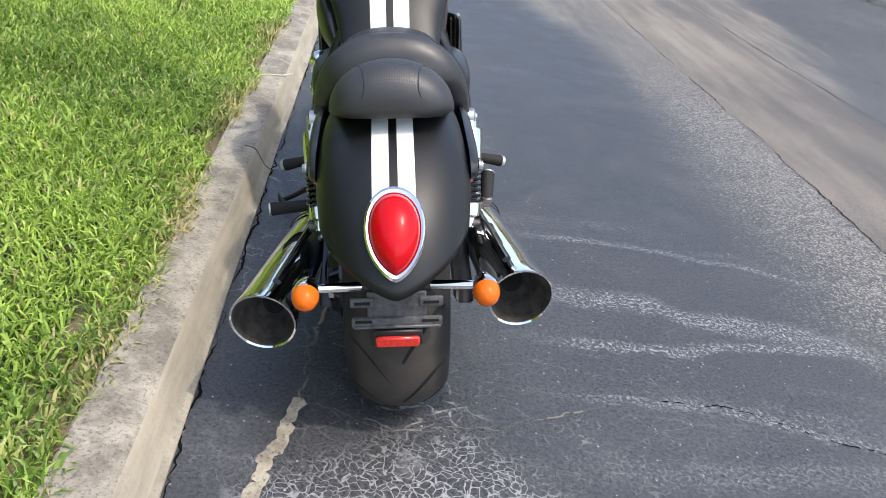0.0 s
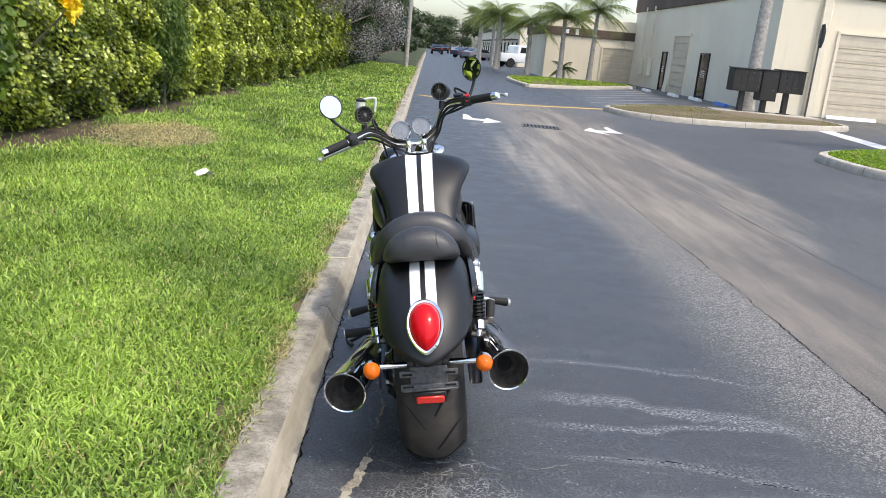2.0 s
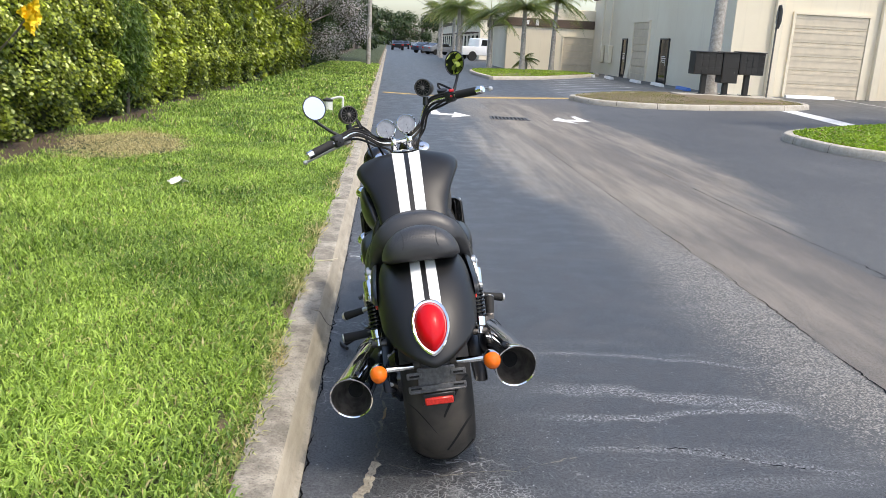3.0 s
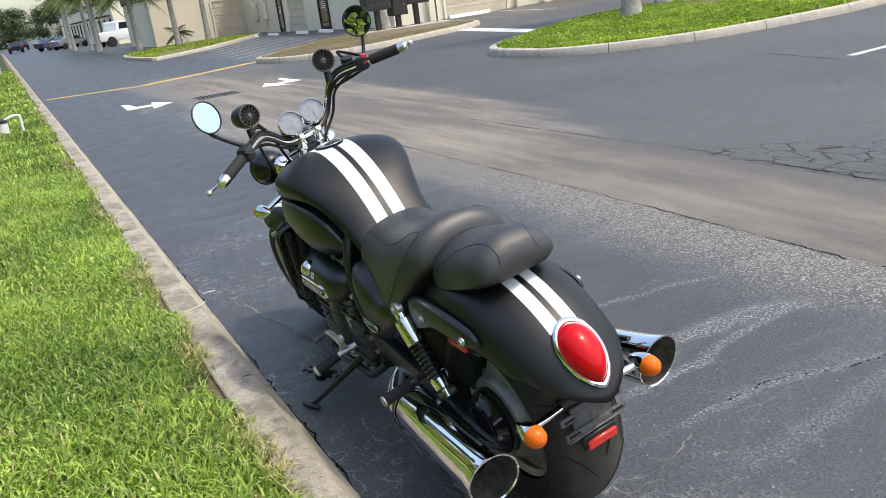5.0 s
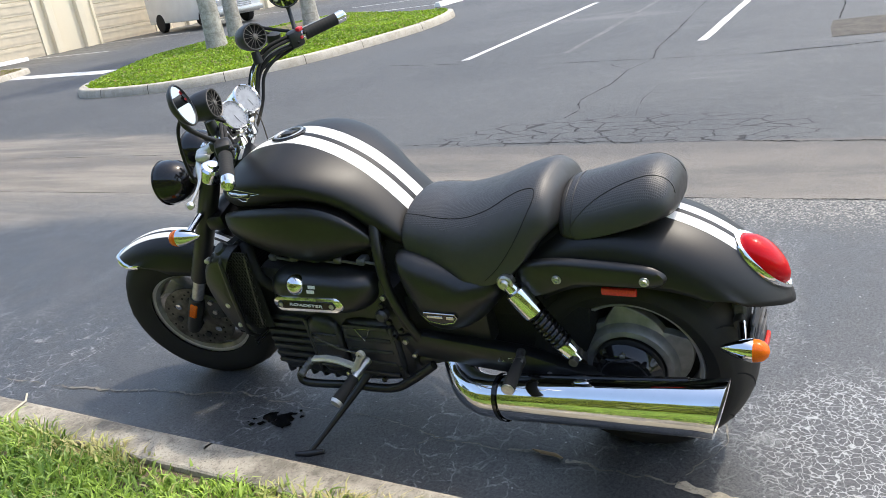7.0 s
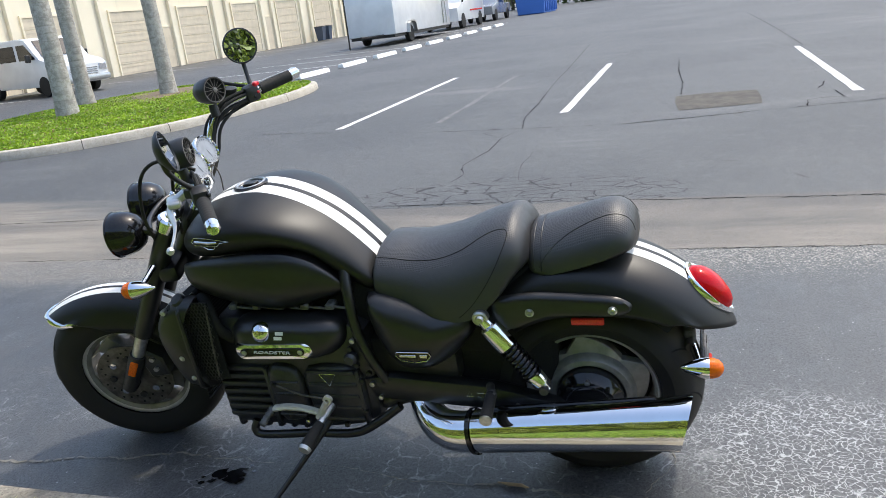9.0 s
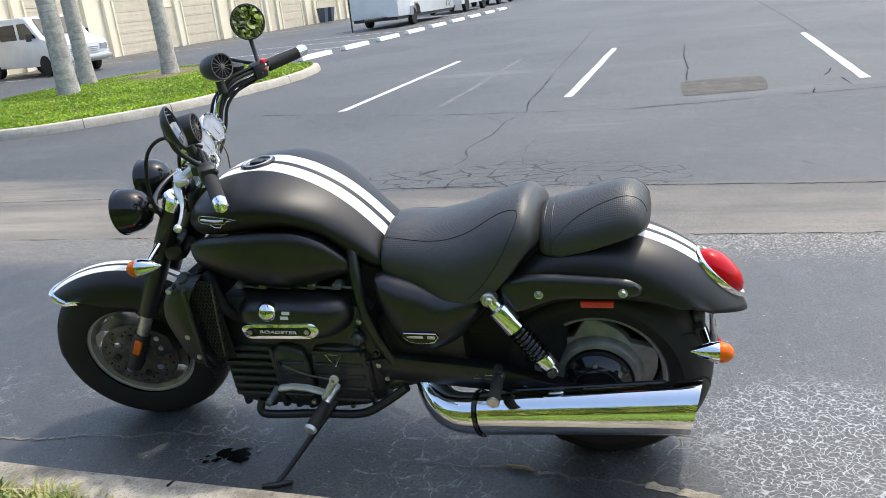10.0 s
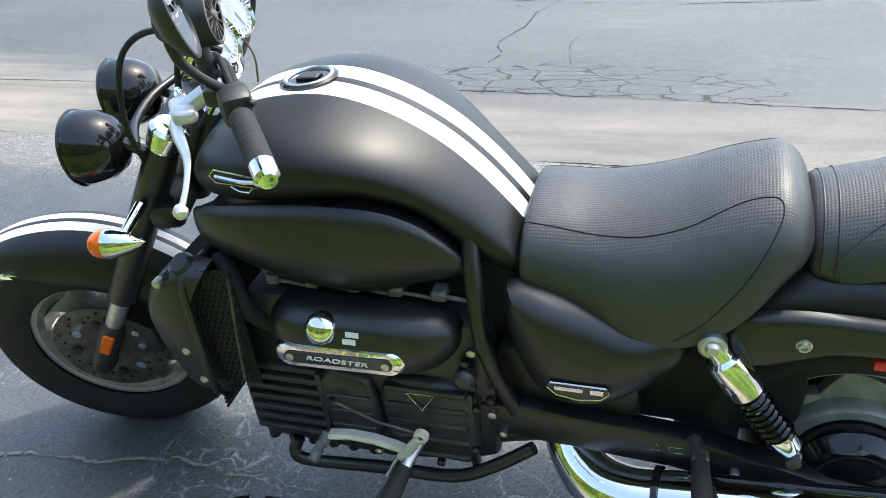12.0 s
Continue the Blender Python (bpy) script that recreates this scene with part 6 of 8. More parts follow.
eng = make("engine_block", [prism([(1.275, 0.45), (1.275, 0.24), (1.24, 0.205), (1.10, 0.2), (0.95, 0.19), (0.78, 0.215), (0.70, 0.25), (0.69, 0.40), (0.70, 0.58), (0.80, 0.63), (1.20, 0.63), (1.27, 0.56)], -0.185, 0.185, 0.02, 2)], ENGINE, bike, "black finned engine block")
for k in range(7):
    zf = 0.252 + 0.031 * k
    for sx in (-1, 1):
        make("fin", [box((sx * 0.187, 1.165, zf), (0.024, 0.185, 0.019), 0.0065, 2)], ENGINE, eng)
for k in range(5):
    for sx in (-1, 1):
        make("fin", [box((sx * 0.204, 0.835, 0.26 + 0.045 * k), (0.02, 0.17, 0.016), 0.006, 2)], ENGINE, eng)
make("crank_cover", [pillow([(1.07, 0.44), (0.97, 0.45), (0.94, 0.36), (0.95, 0.27), (1.0, 0.235), (1.06, 0.25)], -0.18, -0.215, 4, 3, 0.6), pillow([(0.92, 0.45), (0.75, 0.45), (0.73, 0.35), (0.75, 0.25), (0.9, 0.24), (0.94, 0.33)], -0.18, -0.21, 4, 3, 0.7)], ENGINE, eng)
for k in range(6):
    for sx in (-1, 1):
        make("sump_lug", lathe([(0.013, -0.012), (0.014, 0.02), (0.0, 0.022)], (sx * 0.17, 1.24 - 0.05 * k, 0.213), (0, 0, -1), 8), ENGINE, eng)
for yy in (1.072, 0.745):
    both("web", box((-0.194, yy, 0.335), (0.026, 0.016, 0.22), 0.006, 2), ENGINE, eng)
for k in range(4):
    both("case_rib", box((-0.212, 1.005, 0.272 + 0.043 * k), (0.012, 0.10, 0.007), 0.003, 1), ENGINE, eng)
both("breather", lathe([(0.02, 0), (0.022, -0.02), (0.015, -0.03), (0.0, -0.032)], (-0.2, 0.745, 0.50), (1, 0, 0), 16), ENGINE, eng)
make("sump", prism([(1.22, 0.22), (1.18, 0.18), (0.85, 0.17), (0.76, 0.22)], -0.13, 0.13, 0.015, 1), ENGINE, eng)
rb = random.Random(5)
for by, bz in ((1.25, 0.52), (1.02, 0.26), (0.745, 0.53), (0.735, 0.47), (0.73, 0.41), (0.74, 0.29), (0.73, 0.56), (0.96, 0.24), (0.82, 0.235), (0.70, 0.44)):
    make("bolt", lathe([(0.0095, 0), (0.0095, -0.012), (0.005, -0.015), (0.0, -0.015)], (-0.2, by, bz), (1, 0, 0), 6), STEEL if rb.random() < 0.55 else BLACK, eng)
make("triangle_badge", tube([(-0.213, 0.872, 0.437), (-0.213, 0.815, 0.437), (-0.213, 0.842, 0.392)], 0.0030, 6, wrap=True), BADGE, eng, "silver outlined triangle badge")
for sx in (-1, 1):
    g = pillow([(1.13, 0.62), (1.05, 0.648), (0.85, 0.648), (0.76, 0.62), (0.755, 0.56), (0.80, 0.515), (0.9, 0.50), (1.08, 0.50), (1.14, 0.53), (1.15, 0.575)], -0.17, -0.262, 7, 3, 0.45)
    ab = make("cover", g if sx < 0 else mirrored(g), BLACK, bike, "rounded satin black intake cover")
    if sx < 0:
        plate = pillow(stadium(1.092, 0.866, 0.550, 0.557, 0.028), -0.240, -0.2675, 4, 0, 0.84)
        pl = make("name_plate", plate, CHROME, ab, "polished name plate with black inset")
        make("inset", prism(stadium(1.078, 0.880, 0.550, 0.557, 0.0135), -0.2665, -0.2690, 0.0), GLOSS, pl)
        for by, bz in ((1.078, 0.5505), (0.880, 0.5565)):
            make("screw", lathe([(0.0085, 0), (0.0085, -0.003), (0.004, -0.0035), (0.004, -0.002), (0.0, -0.002)], (-0.269, by, bz), (1, 0, 0), 12), STEEL, pl)
        cu = bpy.data.curves.new("lettering", "FONT")
        cu.body, cu.size, cu.align_x, cu.align_y, cu.extrude = "ROADSTER", 0.023, "CENTER", "CENTER", 0.0008
        cu.shear = 0.15
        tmp = new("lettering_source", cu)
        bpy.context.view_layer.update()
        me = bpy.data.meshes.new_from_object(tmp)
        bpy.data.objects.remove(tmp)
        me.materials.append(WHITE_PAINT)
        tx = new("lettering", me)
        tx.parent = ab
        tx.matrix_basis = Matrix.Translation((-0.2700, 0.980, 0.5535)) @ Matrix(((0, 0, -1, 0), (-1, 0, 0, 0), (0, 1, 0, 0), (0, 0, 0, 1))) @ Matrix.Diagonal((1.12, 0.62, 1, 1))
        tagged(tx, "raised silver capital letters")
        make("oil_cap", lathe([(0.031, -0.02), (0.033, -0.002), (0.0315, 0.008), (0.026, 0.018), (0.015, 0.025), (0.0, 0.027)], (-0.250, 1.006, 0.618), (-0.78, -0.05, 0.62), 28), CHROME, ab, "domed chrome filler cap")
        for sy, sz in ((0.941, 0.617), (0.948, 0.602)):
            make("sticker", moved(box((0, 0, 0), (0.004, 0.026, 0.010)), Matrix.Translation((-0.2595 - (0.617 - sz) * 0.25, sy, sz)) @ Matrix.Rotation(radians(14), 4, "Y")), WHITE_PAINT, ab, "tiny pale printed sticker")
for k in range(5):
    both("injector_fitting", [box((-0.17, 1.13 - 0.085 * k, 0.668), (0.04, 0.03, 0.022), 0.005, 1), tube([(-0.18, 1.13 - 0.085 * k, 0.668), (-0.18, 1.06 - 0.085 * k, 0.66)], 0.0045, 8)], DULL if k % 2 else BRACKET)
both("frame_rail", tube([(-0.205, 1.155, 0.235), (-0.218, 1.165, 0.205), (-0.222, 1.13, 0.188), (-0.222, 0.95, 0.205), (-0.222, 0.79, 0.215), (-0.215, 0.70, 0.26), (-0.20, 0.62, 0.315)], 0.0145, 12, smooth=5), BLACK, label="black lower frame rail")

# controls at the feet
sl = make("shift_linkage", tube([(-0.235, 1.03, 0.405), (-0.25, 0.93, 0.38), (-0.266, 0.832, 0.380)], 0.0032, 8), DULL, bike)
make("ball_joint", lathe([(0.0, -0.008), (0.008, -0.005), (0.008, 0.005), (0.0, 0.008)], (-0.235, 1.03, 0.405), (1, 0, 0), 12), BLACK, sl)
lev = make("shift_lever", loft([[(-0.249, yy, z + 0.0085), (-0.266, yy, z + 0.0085), (-0.271, yy, z + 0.001), (-0.266, yy, z - 0.008), (-0.249, yy, z - 0.008)] for yy, z in ((0.862, 0.311), (0.89, 0.323), (0.94, 0.335), (0.99, 0.337), (1.04, 0.328))]), LEVER, bike, "pale cast alloy shift lever")
make("arm", [tube([(-0.272, 0.832, 0.377), (-0.268, 0.877, 0.308)], [0.0105, 0.0125], 10), lathe([(0.015, 0.006), (0.015, -0.006), (0.006, -0.008), (0.006, 0.006)], (-0.272, 0.828, 0.383), (1, 0, 0), 16)], LEVER, lev)
make("toe_peg", tube([Vector((-0.255, 1.045, 0.33)).lerp(Vector((-0.315, 1.062, 0.303)), k / 18) for k in range(19)], [0.0095 + (0.0028 if k % 3 else 0) for k in range(19)], 12), BRACKET, lev, sharp=80)
for sx in (-1, 1):
    pg = make("foot_peg", tube([(sx * 0.22, 0.850, 0.322), (sx * 0.27, 0.860, 0.312), (sx * 0.296, 0.866, 0.303)], [0.015, 0.013, 0.012], 10), STEEL, bike, "rider foot peg with ribbed rubber")
    make("rubber", tube([Vector((sx * 0.292, 0.865, 0.304)).lerp(Vector((sx * 0.380, 0.882, 0.279)), k / 20) for k in range(21)], [0.0155 + 0.004 * k / 20 + (0.0012 if k % 2 else 0) for k in range(21)], 14), RUBBER, pg, sharp=70)
    make("cap", tube([(sx * 0.380, 0.882, 0.279), (sx * 0.391, 0.884, 0.276)], [0.021, 0.018], 14), ALLOY, pg)
    if sx < 0:
        b0, b1, b2 = Vector((-0.19, 0.318, 0.398)), Vector((-0.235, 0.306, 0.396)), Vector((-0.345, 0.299, 0.389))
    else:
        b0, b1, b2 = Vector((0.20, 0.20, 0.42)), Vector((0.250, 0.215, 0.440)), Vector((0.260, 0.285, 0.490))
    pg2 = make("passenger_peg", [tube([b0, b1], 0.013, 10), moved(box((0, 0, 0), (0.03, 0.03, 0.026), 0.004, 1), Matrix.Translation(b1))], DULL, bike, "folding passenger peg")
    make("rubber", tube([b1.lerp(b2, k / 24) for k in range(25)], [0.0155 + 0.003 * k / 24 + (0.0011 if k % 2 else 0) for k in range(25)], 16), RUBBER, pg2, sharp=70)
    ax_ = (b2 - b1).normalized()
    make("cap", lathe([(0.0185, -0.002), (0.0185, 0.003), (0.016, 0.005), (0.0, 0.005)], b2, ax_, 18), STEEL, pg2)
st = make("side_stand", tube([(-0.17, 0.87, 0.265), (-0.26, 0.92, 0.20), (-0.37, 1.0, 0.11), (-0.42, 1.035, 0.075)], [0.017, 0.012, 0.0095, 0.0095], 10, smooth=3), BLACK, bike, "black side stand down on the asphalt")
make("foot", tube([(-0.405, 0.99, 0.072), (-0.425, 1.035, 0.070), (-0.44, 1.08, 0.074)], [0.008, 0.014, 0.008], 10), BLACK, st)
make("spring", tube([(-0.19, 0.90, 0.26), (-0.24, 0.935, 0.2)], 0.006, 8), STEEL, st)
make("brake_pedal", loft([[(0.25, yy, z + 0.008), (0.268, yy, z + 0.008), (0.268, yy, z - 0.008), (0.25, yy, z - 0.008)] for yy, z in ((0.83, 0.325), (0.92, 0.345), (1.06, 0.335))]), STEEL, bike, "steel brake pedal")


# mufflers
def muffler(sx, rear, front):
    rear, front = Vector(rear), Vector(front)
    ax = (rear - front).normalized()
    L = (rear - front).length
    u = Vector((1, 0, 0))
    u = (u - ax * u.dot(ax)).normalized()
    w = ax.cross(u)
    if w.z < 0:
        w = -w

    def ring(h, r, slash, n=36):
        out = []
        for j in range(n):
            a = 2 * math.pi * j / n
            out.append(front + ax * (h + slash * math.sin(a)) + r * (u * math.cos(a) + w * 1.06 * math.sin(a)))
        return out

    m = make("muffler", loft([ring(0.0, 0.062, 0), ring(0.02, 0.063, 0), ring(L * 0.4, 0.066, 0), ring(L * 0.75, 0.069, 0.015), ring(L * 0.93, 0.071, 0.026), ring(L, 0.074, 0.032), ring(L + 0.006, 0.0735, 0.032), ring(L + 0.004, 0.069, 0.032)], False), CHROME, bike, "chrome megaphone muffler with slash-cut end", sharp=45)
    make("throat", loft([ring(L + 0.004, 0.070, 0.032), ring(L - 0.03, 0.060, 0.026), ring(L - 0.10, 0.036, 0.0), ring(L - 0.11, 0.027, 0.0)], False), DULL, m, "sooty flared throat")
    make("bore", loft([ring(L - 0.11, 0.028, 0.0), ring(L - 0.25, 0.026, 0.0)], True), SOOT_SHADE, m)
    p0 = front
    make("header_elbow", tube([p0 + ax * 0.01, p0 - ax * 0.06 + Vector((0, 0, 0.006)), p0 - ax * 0.12 + Vector((-sx * 0.02, 0, 0.02)), p0 - ax * 0.17 + Vector((-sx * 0.06, 0, 0.05)), p0 - ax * 0.20 + Vector((-sx * 0.10, 0, 0.09))], [0.063, 0.063, 0.058, 0.05, 0.045], 28, smooth=4), CHROME, m, "chrome exhaust elbow")
    make("clamp", loft([ring(0.0, 0.066, 0), ring(0.0, 0.0685, 0), ring(0.012, 0.0685, 0), ring(0.012, 0.066, 0)], False), GLOSS, m)
    make("heat_strip", tube([front + ax * (L * t) + w * (0.058 + 0.008 * t) - u * sx * 0.02 for t in (0.1, 0.4, 0.7, 0.9)], 0.012, 10), GLOSS, m)


muffler(-1, (-0.297, -0.24, 0.372), (-0.245, 0.375, 0.266))
muffler(1, (0.277, -0.24, 0.415), (0.245, 0.375, 0.30))
both("exhaust_pipe", tube([(-0.14, 0.58, 0.33), (-0.13, 0.75, 0.27), (-0.12, 1.0, 0.2), (-0.1, 1.25, 0.25)], 0.03, 12, smooth=4), DULL)

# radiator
rad = make("radiator", box((0, 1.31, 0.55), (0.50, 0.05, 0.31), 0.008, 1), SOOT_SHADE, bike, "radiator with honeycomb guards")
make("cooling_core", [box((0, 1.288, 0.345 + 0.011 * k), (0.48, 0.006, 0.004)) for k in range(30)], PLASTIC, rad)
cowl = [(1.311, 0.719), (1.235, 0.722), (1.278, 0.668), (1.298, 0.632), (1.282, 0.589), (1.287, 0.52), (1.273, 0.438), (1.257, 0.384), (1.334, 0.386), (1.368, 0.444), (1.394, 0.526), (1.404, 0.596), (1.391, 0.645), (1.362, 0.682)]
cw = both("radiator_cowl", pillow(cowl, -0.205, -0.262, 5, 2, 0.6), BLACK, label="satin black radiator side cowl")
for by, bz in ((1.339, 0.688), (1.325, 0.517), (1.305, 0.441)):
    both("bolt", lathe([(0.010, 0.012), (0.010, -0.006), (0.006, -0.009), (0.0, -0.009)], (-0.256, by, bz), (1, 0, 0), 8), STEEL, cw[0])
mesh_geo = []
for k in range(22):
    for j in range(11):
        yy = 1.175 + 0.0125 * j + (0.006 if k % 2 else 0)
        zz = 0.425 + 0.0135 * k
        if yy < 1.30 and yy > 1.198 + 0.10 * (0.58 - zz):
            mesh_geo.append(tube([(-0.238, yy + 0.0058 * math.cos(q), zz + 0.0075 * math.sin(q)) for q in (k2 * math.pi / 3 + math.pi / 6 for k2 in range(6))], 0.0011, 3, wrap=True))
both("grille_mesh", mesh_geo, PLASTIC, rad, "black honeycomb mesh")
rear_mesh = []
for k in range(20):
    for j in range(7):
        xx = -0.165 - 0.0125 * j - (0.006 if k % 2 else 0)
        zz = 0.425 + 0.0135 * k
        rear_mesh.append(tube([(xx + 0.0058 * math.cos(q), 1.281, zz + 0.0075 * math.sin(q)) for q in (k2 * math.pi / 3 + math.pi / 6 for k2 in range(6))], 0.0011, 3, wrap=True))
both("rear_mesh", rear_mesh, PLASTIC, rad, "black honeycomb mesh")
both("side_frame", tube([(-0.16, 1.285, 0.70), (-0.245, 1.285, 0.70), (-0.258, 1.285, 0.685), (-0.262, 1.285, 0.55), (-0.258, 1.285, 0.41), (-0.245, 1.285, 0.395), (-0.16, 1.285, 0.395)], 0.009, 8), BLACK, rad)
# near-black sheet stands in for shade behind the honeycomb
both("grille_shade", box((-0.222, 1.25, 0.56), (0.006, 0.11, 0.29)), SOOT_SHADE, rad)
both("stay_rod", tube([(-0.25, 1.181, 0.711), (-0.252, 1.20, 0.56), (-0.25, 1.213, 0.444)], 0.003, 6), DULL)
both("coolant_hose", tube([(-0.16, 1.25, 0.70), (-0.19, 1.22, 0.66), (-0.2, 1.2, 0.60), (-0.17, 1.17, 0.54)], 0.02, 12, smooth=4), RUBBER)
make("reservoir_cap", lathe([(0.024, 0), (0.026, 0.02), (0.02, 0.03), (0.0, 0.032)], (-0.215, 1.29, 0.70), (-0.5, 0.2, 0.85), 18), PLASTIC, bike, "black reservoir cap")

# front end, turned to the left
WC, FRR = (0, 1.735, 0.318), 0.325
fw = cast_wheel("front_wheel", WC, 0.200, 0.10, bike, "cast alloy front wheel", m=TURNED, hub=0.045, wide=1.0, deep=0.022)
tyre("tyre", WC, FRR, 0.155, 0.095, 0.200, fw, 13, mat=RUBBER_FRONT)
for sx in (-1, 1):
    # discs take the dark steel so that its colour carries their shade
    make("brake_disc", lathe([(0.085, -0.0025), (0.142, -0.0025), (0.142, 0.0025), (0.085, 0.0025)], (sx * 0.068, WC[1], WC[2]), (1, 0, 0), 48), DULL, fw, "drilled steel brake disc, shade put into its dark colour")
    make("carrier", lathe([(0.04, -0.004), (0.088, -0.004), (0.088, 0.004), (0.04, 0.004)], (sx * 0.066, WC[1], WC[2]), (1, 0, 0), 24), PLASTIC, fw)
    # drilled holes are near-black studs, their shade put into the colour
    for k in range(30):
        a, r = 2 * math.pi * k / 30, 0.100 + 0.013 * (k % 3)
        make("hole", lathe([(0.0045, 0), (0.0045, 0.0065)], (sx * 0.0652 - (0.0065 if sx < 0 else 0.0), WC[1] + r * math.cos(a), WC[2] + r * math.sin(a)), (1, 0, 0), 6), SOOT_SHADE, fw)
    for k in range(8):
        a = 2 * math.pi * k / 8
        make("rivet", lathe([(0.013, 0), (0.013, 0.008), (0.0, 0.009)], (sx * 0.070, WC[1] + 0.086 * math.cos(a), WC[2] + 0.086 * math.sin(a)), (sx, 0, 0), 10), CHROME if k % 2 else PLASTIC, fw)
    ca = make("caliper", prism([(WC[1] - 0.16, WC[2] + 0.02), (WC[1] - 0.16, WC[2] + 0.10), (WC[1] - 0.10, WC[2] + 0.15), (WC[1] - 0.075, WC[2] + 0.12), (WC[1] - 0.09, WC[2] + 0.02)], sx * 0.045, sx * 0.115, 0.008, 1), ENGINE, bike, "black brake caliper", m=TURNED)
    for k in range(2):
        make("bolt", lathe([(0.01, 0), (0.01, 0.008), (0, 0.009)], (sx * 0.115, WC[1] - 0.125, WC[2] + 0.06 + 0.045 * k), (sx, 0, 0), 6), STEEL, ca)
    fx = sx * 0.112
    F0, F1 = Vector((fx, 1.335, 0.965)), Vector((fx, 1.735, 0.318))
    d = (F1 - F0).normalized()
    up_end = F0 + d * 0.50
    fk = make("fork_leg", lathe([(0.030, 0.0), (0.030, 0.05), (0.033, 0.09), (0.033, 0.50), (0.029, 0.505), (0.0, 0.505)], F0, d, 20), BLACK, bike, "black upside-down fork leg", m=TURNED)
    make("slider", lathe([(0.0225, 0.50), (0.0225, 0.62)], F0, d, 20), STEEL, fk, "bright fork slider")
    make("foot", [lathe([(0.0, 0.60), (0.029, 0.605), (0.031, 0.64), (0.026, 0.78), (0.0, 0.785)], F0, d, 16), box((sx * 0.105, 1.735, 0.318), (0.05, 0.05, 0.05), 0.01, 1)], PLASTIC, fk)
    make("reflector", box((0, 0, 0), (0.012, 0.028, 0.066), 0.004, 1), AMBER, fk, "amber fork reflector", m=Matrix.Translation(F0 + d * 0.655 + Vector((sx * 0.03, 0.0, 0))) @ Matrix.Rotation(radians(32), 4, "X"))
    make("top_cap", lathe([(0.036, -0.045), (0.037, -0.04), (0.037, -0.004), (0.030, 0.004), (0.016, 0.006), (0.014, 0.012), (0.0, 0.012)], F0 - d * 0.012, -d, 24), CHROME, fk, "chrome fork cap")
    hl = make("headlight", lathe([(0.0, -0.052), (0.026, -0.049), (0.050, -0.036), (0.066, -0.010), (0.073, 0.022), (0.074, 0.045), (0.069, 0.052), (0.066, 0.044)], (sx * 0.10, 1.485, 0.937), (0, 1, -0.06), 32, caps=False), GLOSS, bike, "round gloss black headlight", m=TURNED)
    make("rim", torus((sx * 0.10, 1.53, 0.934), (0, 1, -0.06), 0.072, 0.004, 36, 8), GLOSS, hl)
    make("glass", lathe([(0.068, 0.046), (0.045, 0.060), (0.0, 0.066)], (sx * 0.10, 1.485, 0.937), (0, 1, -0.06), 28), GLASS_DIAL, hl)
    si = indicator((sx * 0.15, 1.43, 0.825), (sx * 0.235, 1.475, 0.80), (0, -1, 0.02), "front_indicator", m=TURNED)
make("triple_clamp", [box((0, 1.36, 0.945), (0.2, 0.06, 0.022), 0.008, 2)], PLASTIC, bike, "black top fork clamp", m=TURNED)
make("lower_clamp", box((0, 1.40, 0.78), (0.29, 0.07, 0.06), 0.015, 2), BLACK, bike, m=TURNED)
make("steering_head", lathe([(0.045, -0.12), (0.045, 0.12)], (0, 1.33, 0.86), STEER, 20), BLACK, bike)
make("headlight_bracket", [tube([(-0.13, 1.40, 0.95), (-0.05, 1.43, 0.95), (0.05, 1.43, 0.95), (0.13, 1.40, 0.95)], 0.009, 10, smooth=3), tube([(-0.1, 1.44, 0.94), (-0.1, 1.38, 0.9)], 0.012, 8), tube([(0.1, 1.44, 0.94), (0.1, 1.38, 0.9)], 0.010, 8)], BLACK, bike, m=TURNED)

# front fender
def front_edge(u):
    return radians(-43 + 21 * abs(u) ** 1.6)


def front_skin(u, a, lift=0.0):
    dg = math.degrees(a)
    dp = float(np.interp(dg, [-45, -24, -11, 0, 20, 56], [0.004, 0.008, 0.043, 0.072, 0.072, 0.045]))
    return fender_point(u, a, lift, 0.362 + 0.018 * max(0.0, -dg / 43.0) ** 2, 0.098, (WC[1], WC[2]), dp)


rings = []
for i in range(31):
    ua = i / 30
    ring = []
    for j in range(-12, 13):
        u = j / 12
        a = front_edge(u) + (radians(56) - front_edge(u)) * ua
        x, yv, zv = front_skin(u, a)
        ring.append((x, yv, zv))
    rings.append(ring)
ff = make("front_fender", loft(rings, False, False, False), PAINT_FRONT, bike, "satin black front fender with white stripes", m=TURNED, sharp=50)
sol = ff.modifiers.new("thickness", "SOLIDIFY")
sol.thickness, sol.offset = 0.005, -1.0
tip = [[front_skin(j / 12, front_edge(j / 12) + radians(-1.2 + w_ * (1.0 + 0.8 * abs(j / 12))), lf_) for j in range(-12, 13)] for w_, lf_ in ((0.3, -0.006), (0.0, 0.002), (0.8, 0.007), (2.4, 0.007), (3.6, 0.001))]
make("fender_tip", loft(tip, False, False, False), CHROME, ff, "chrome fender tip trim")

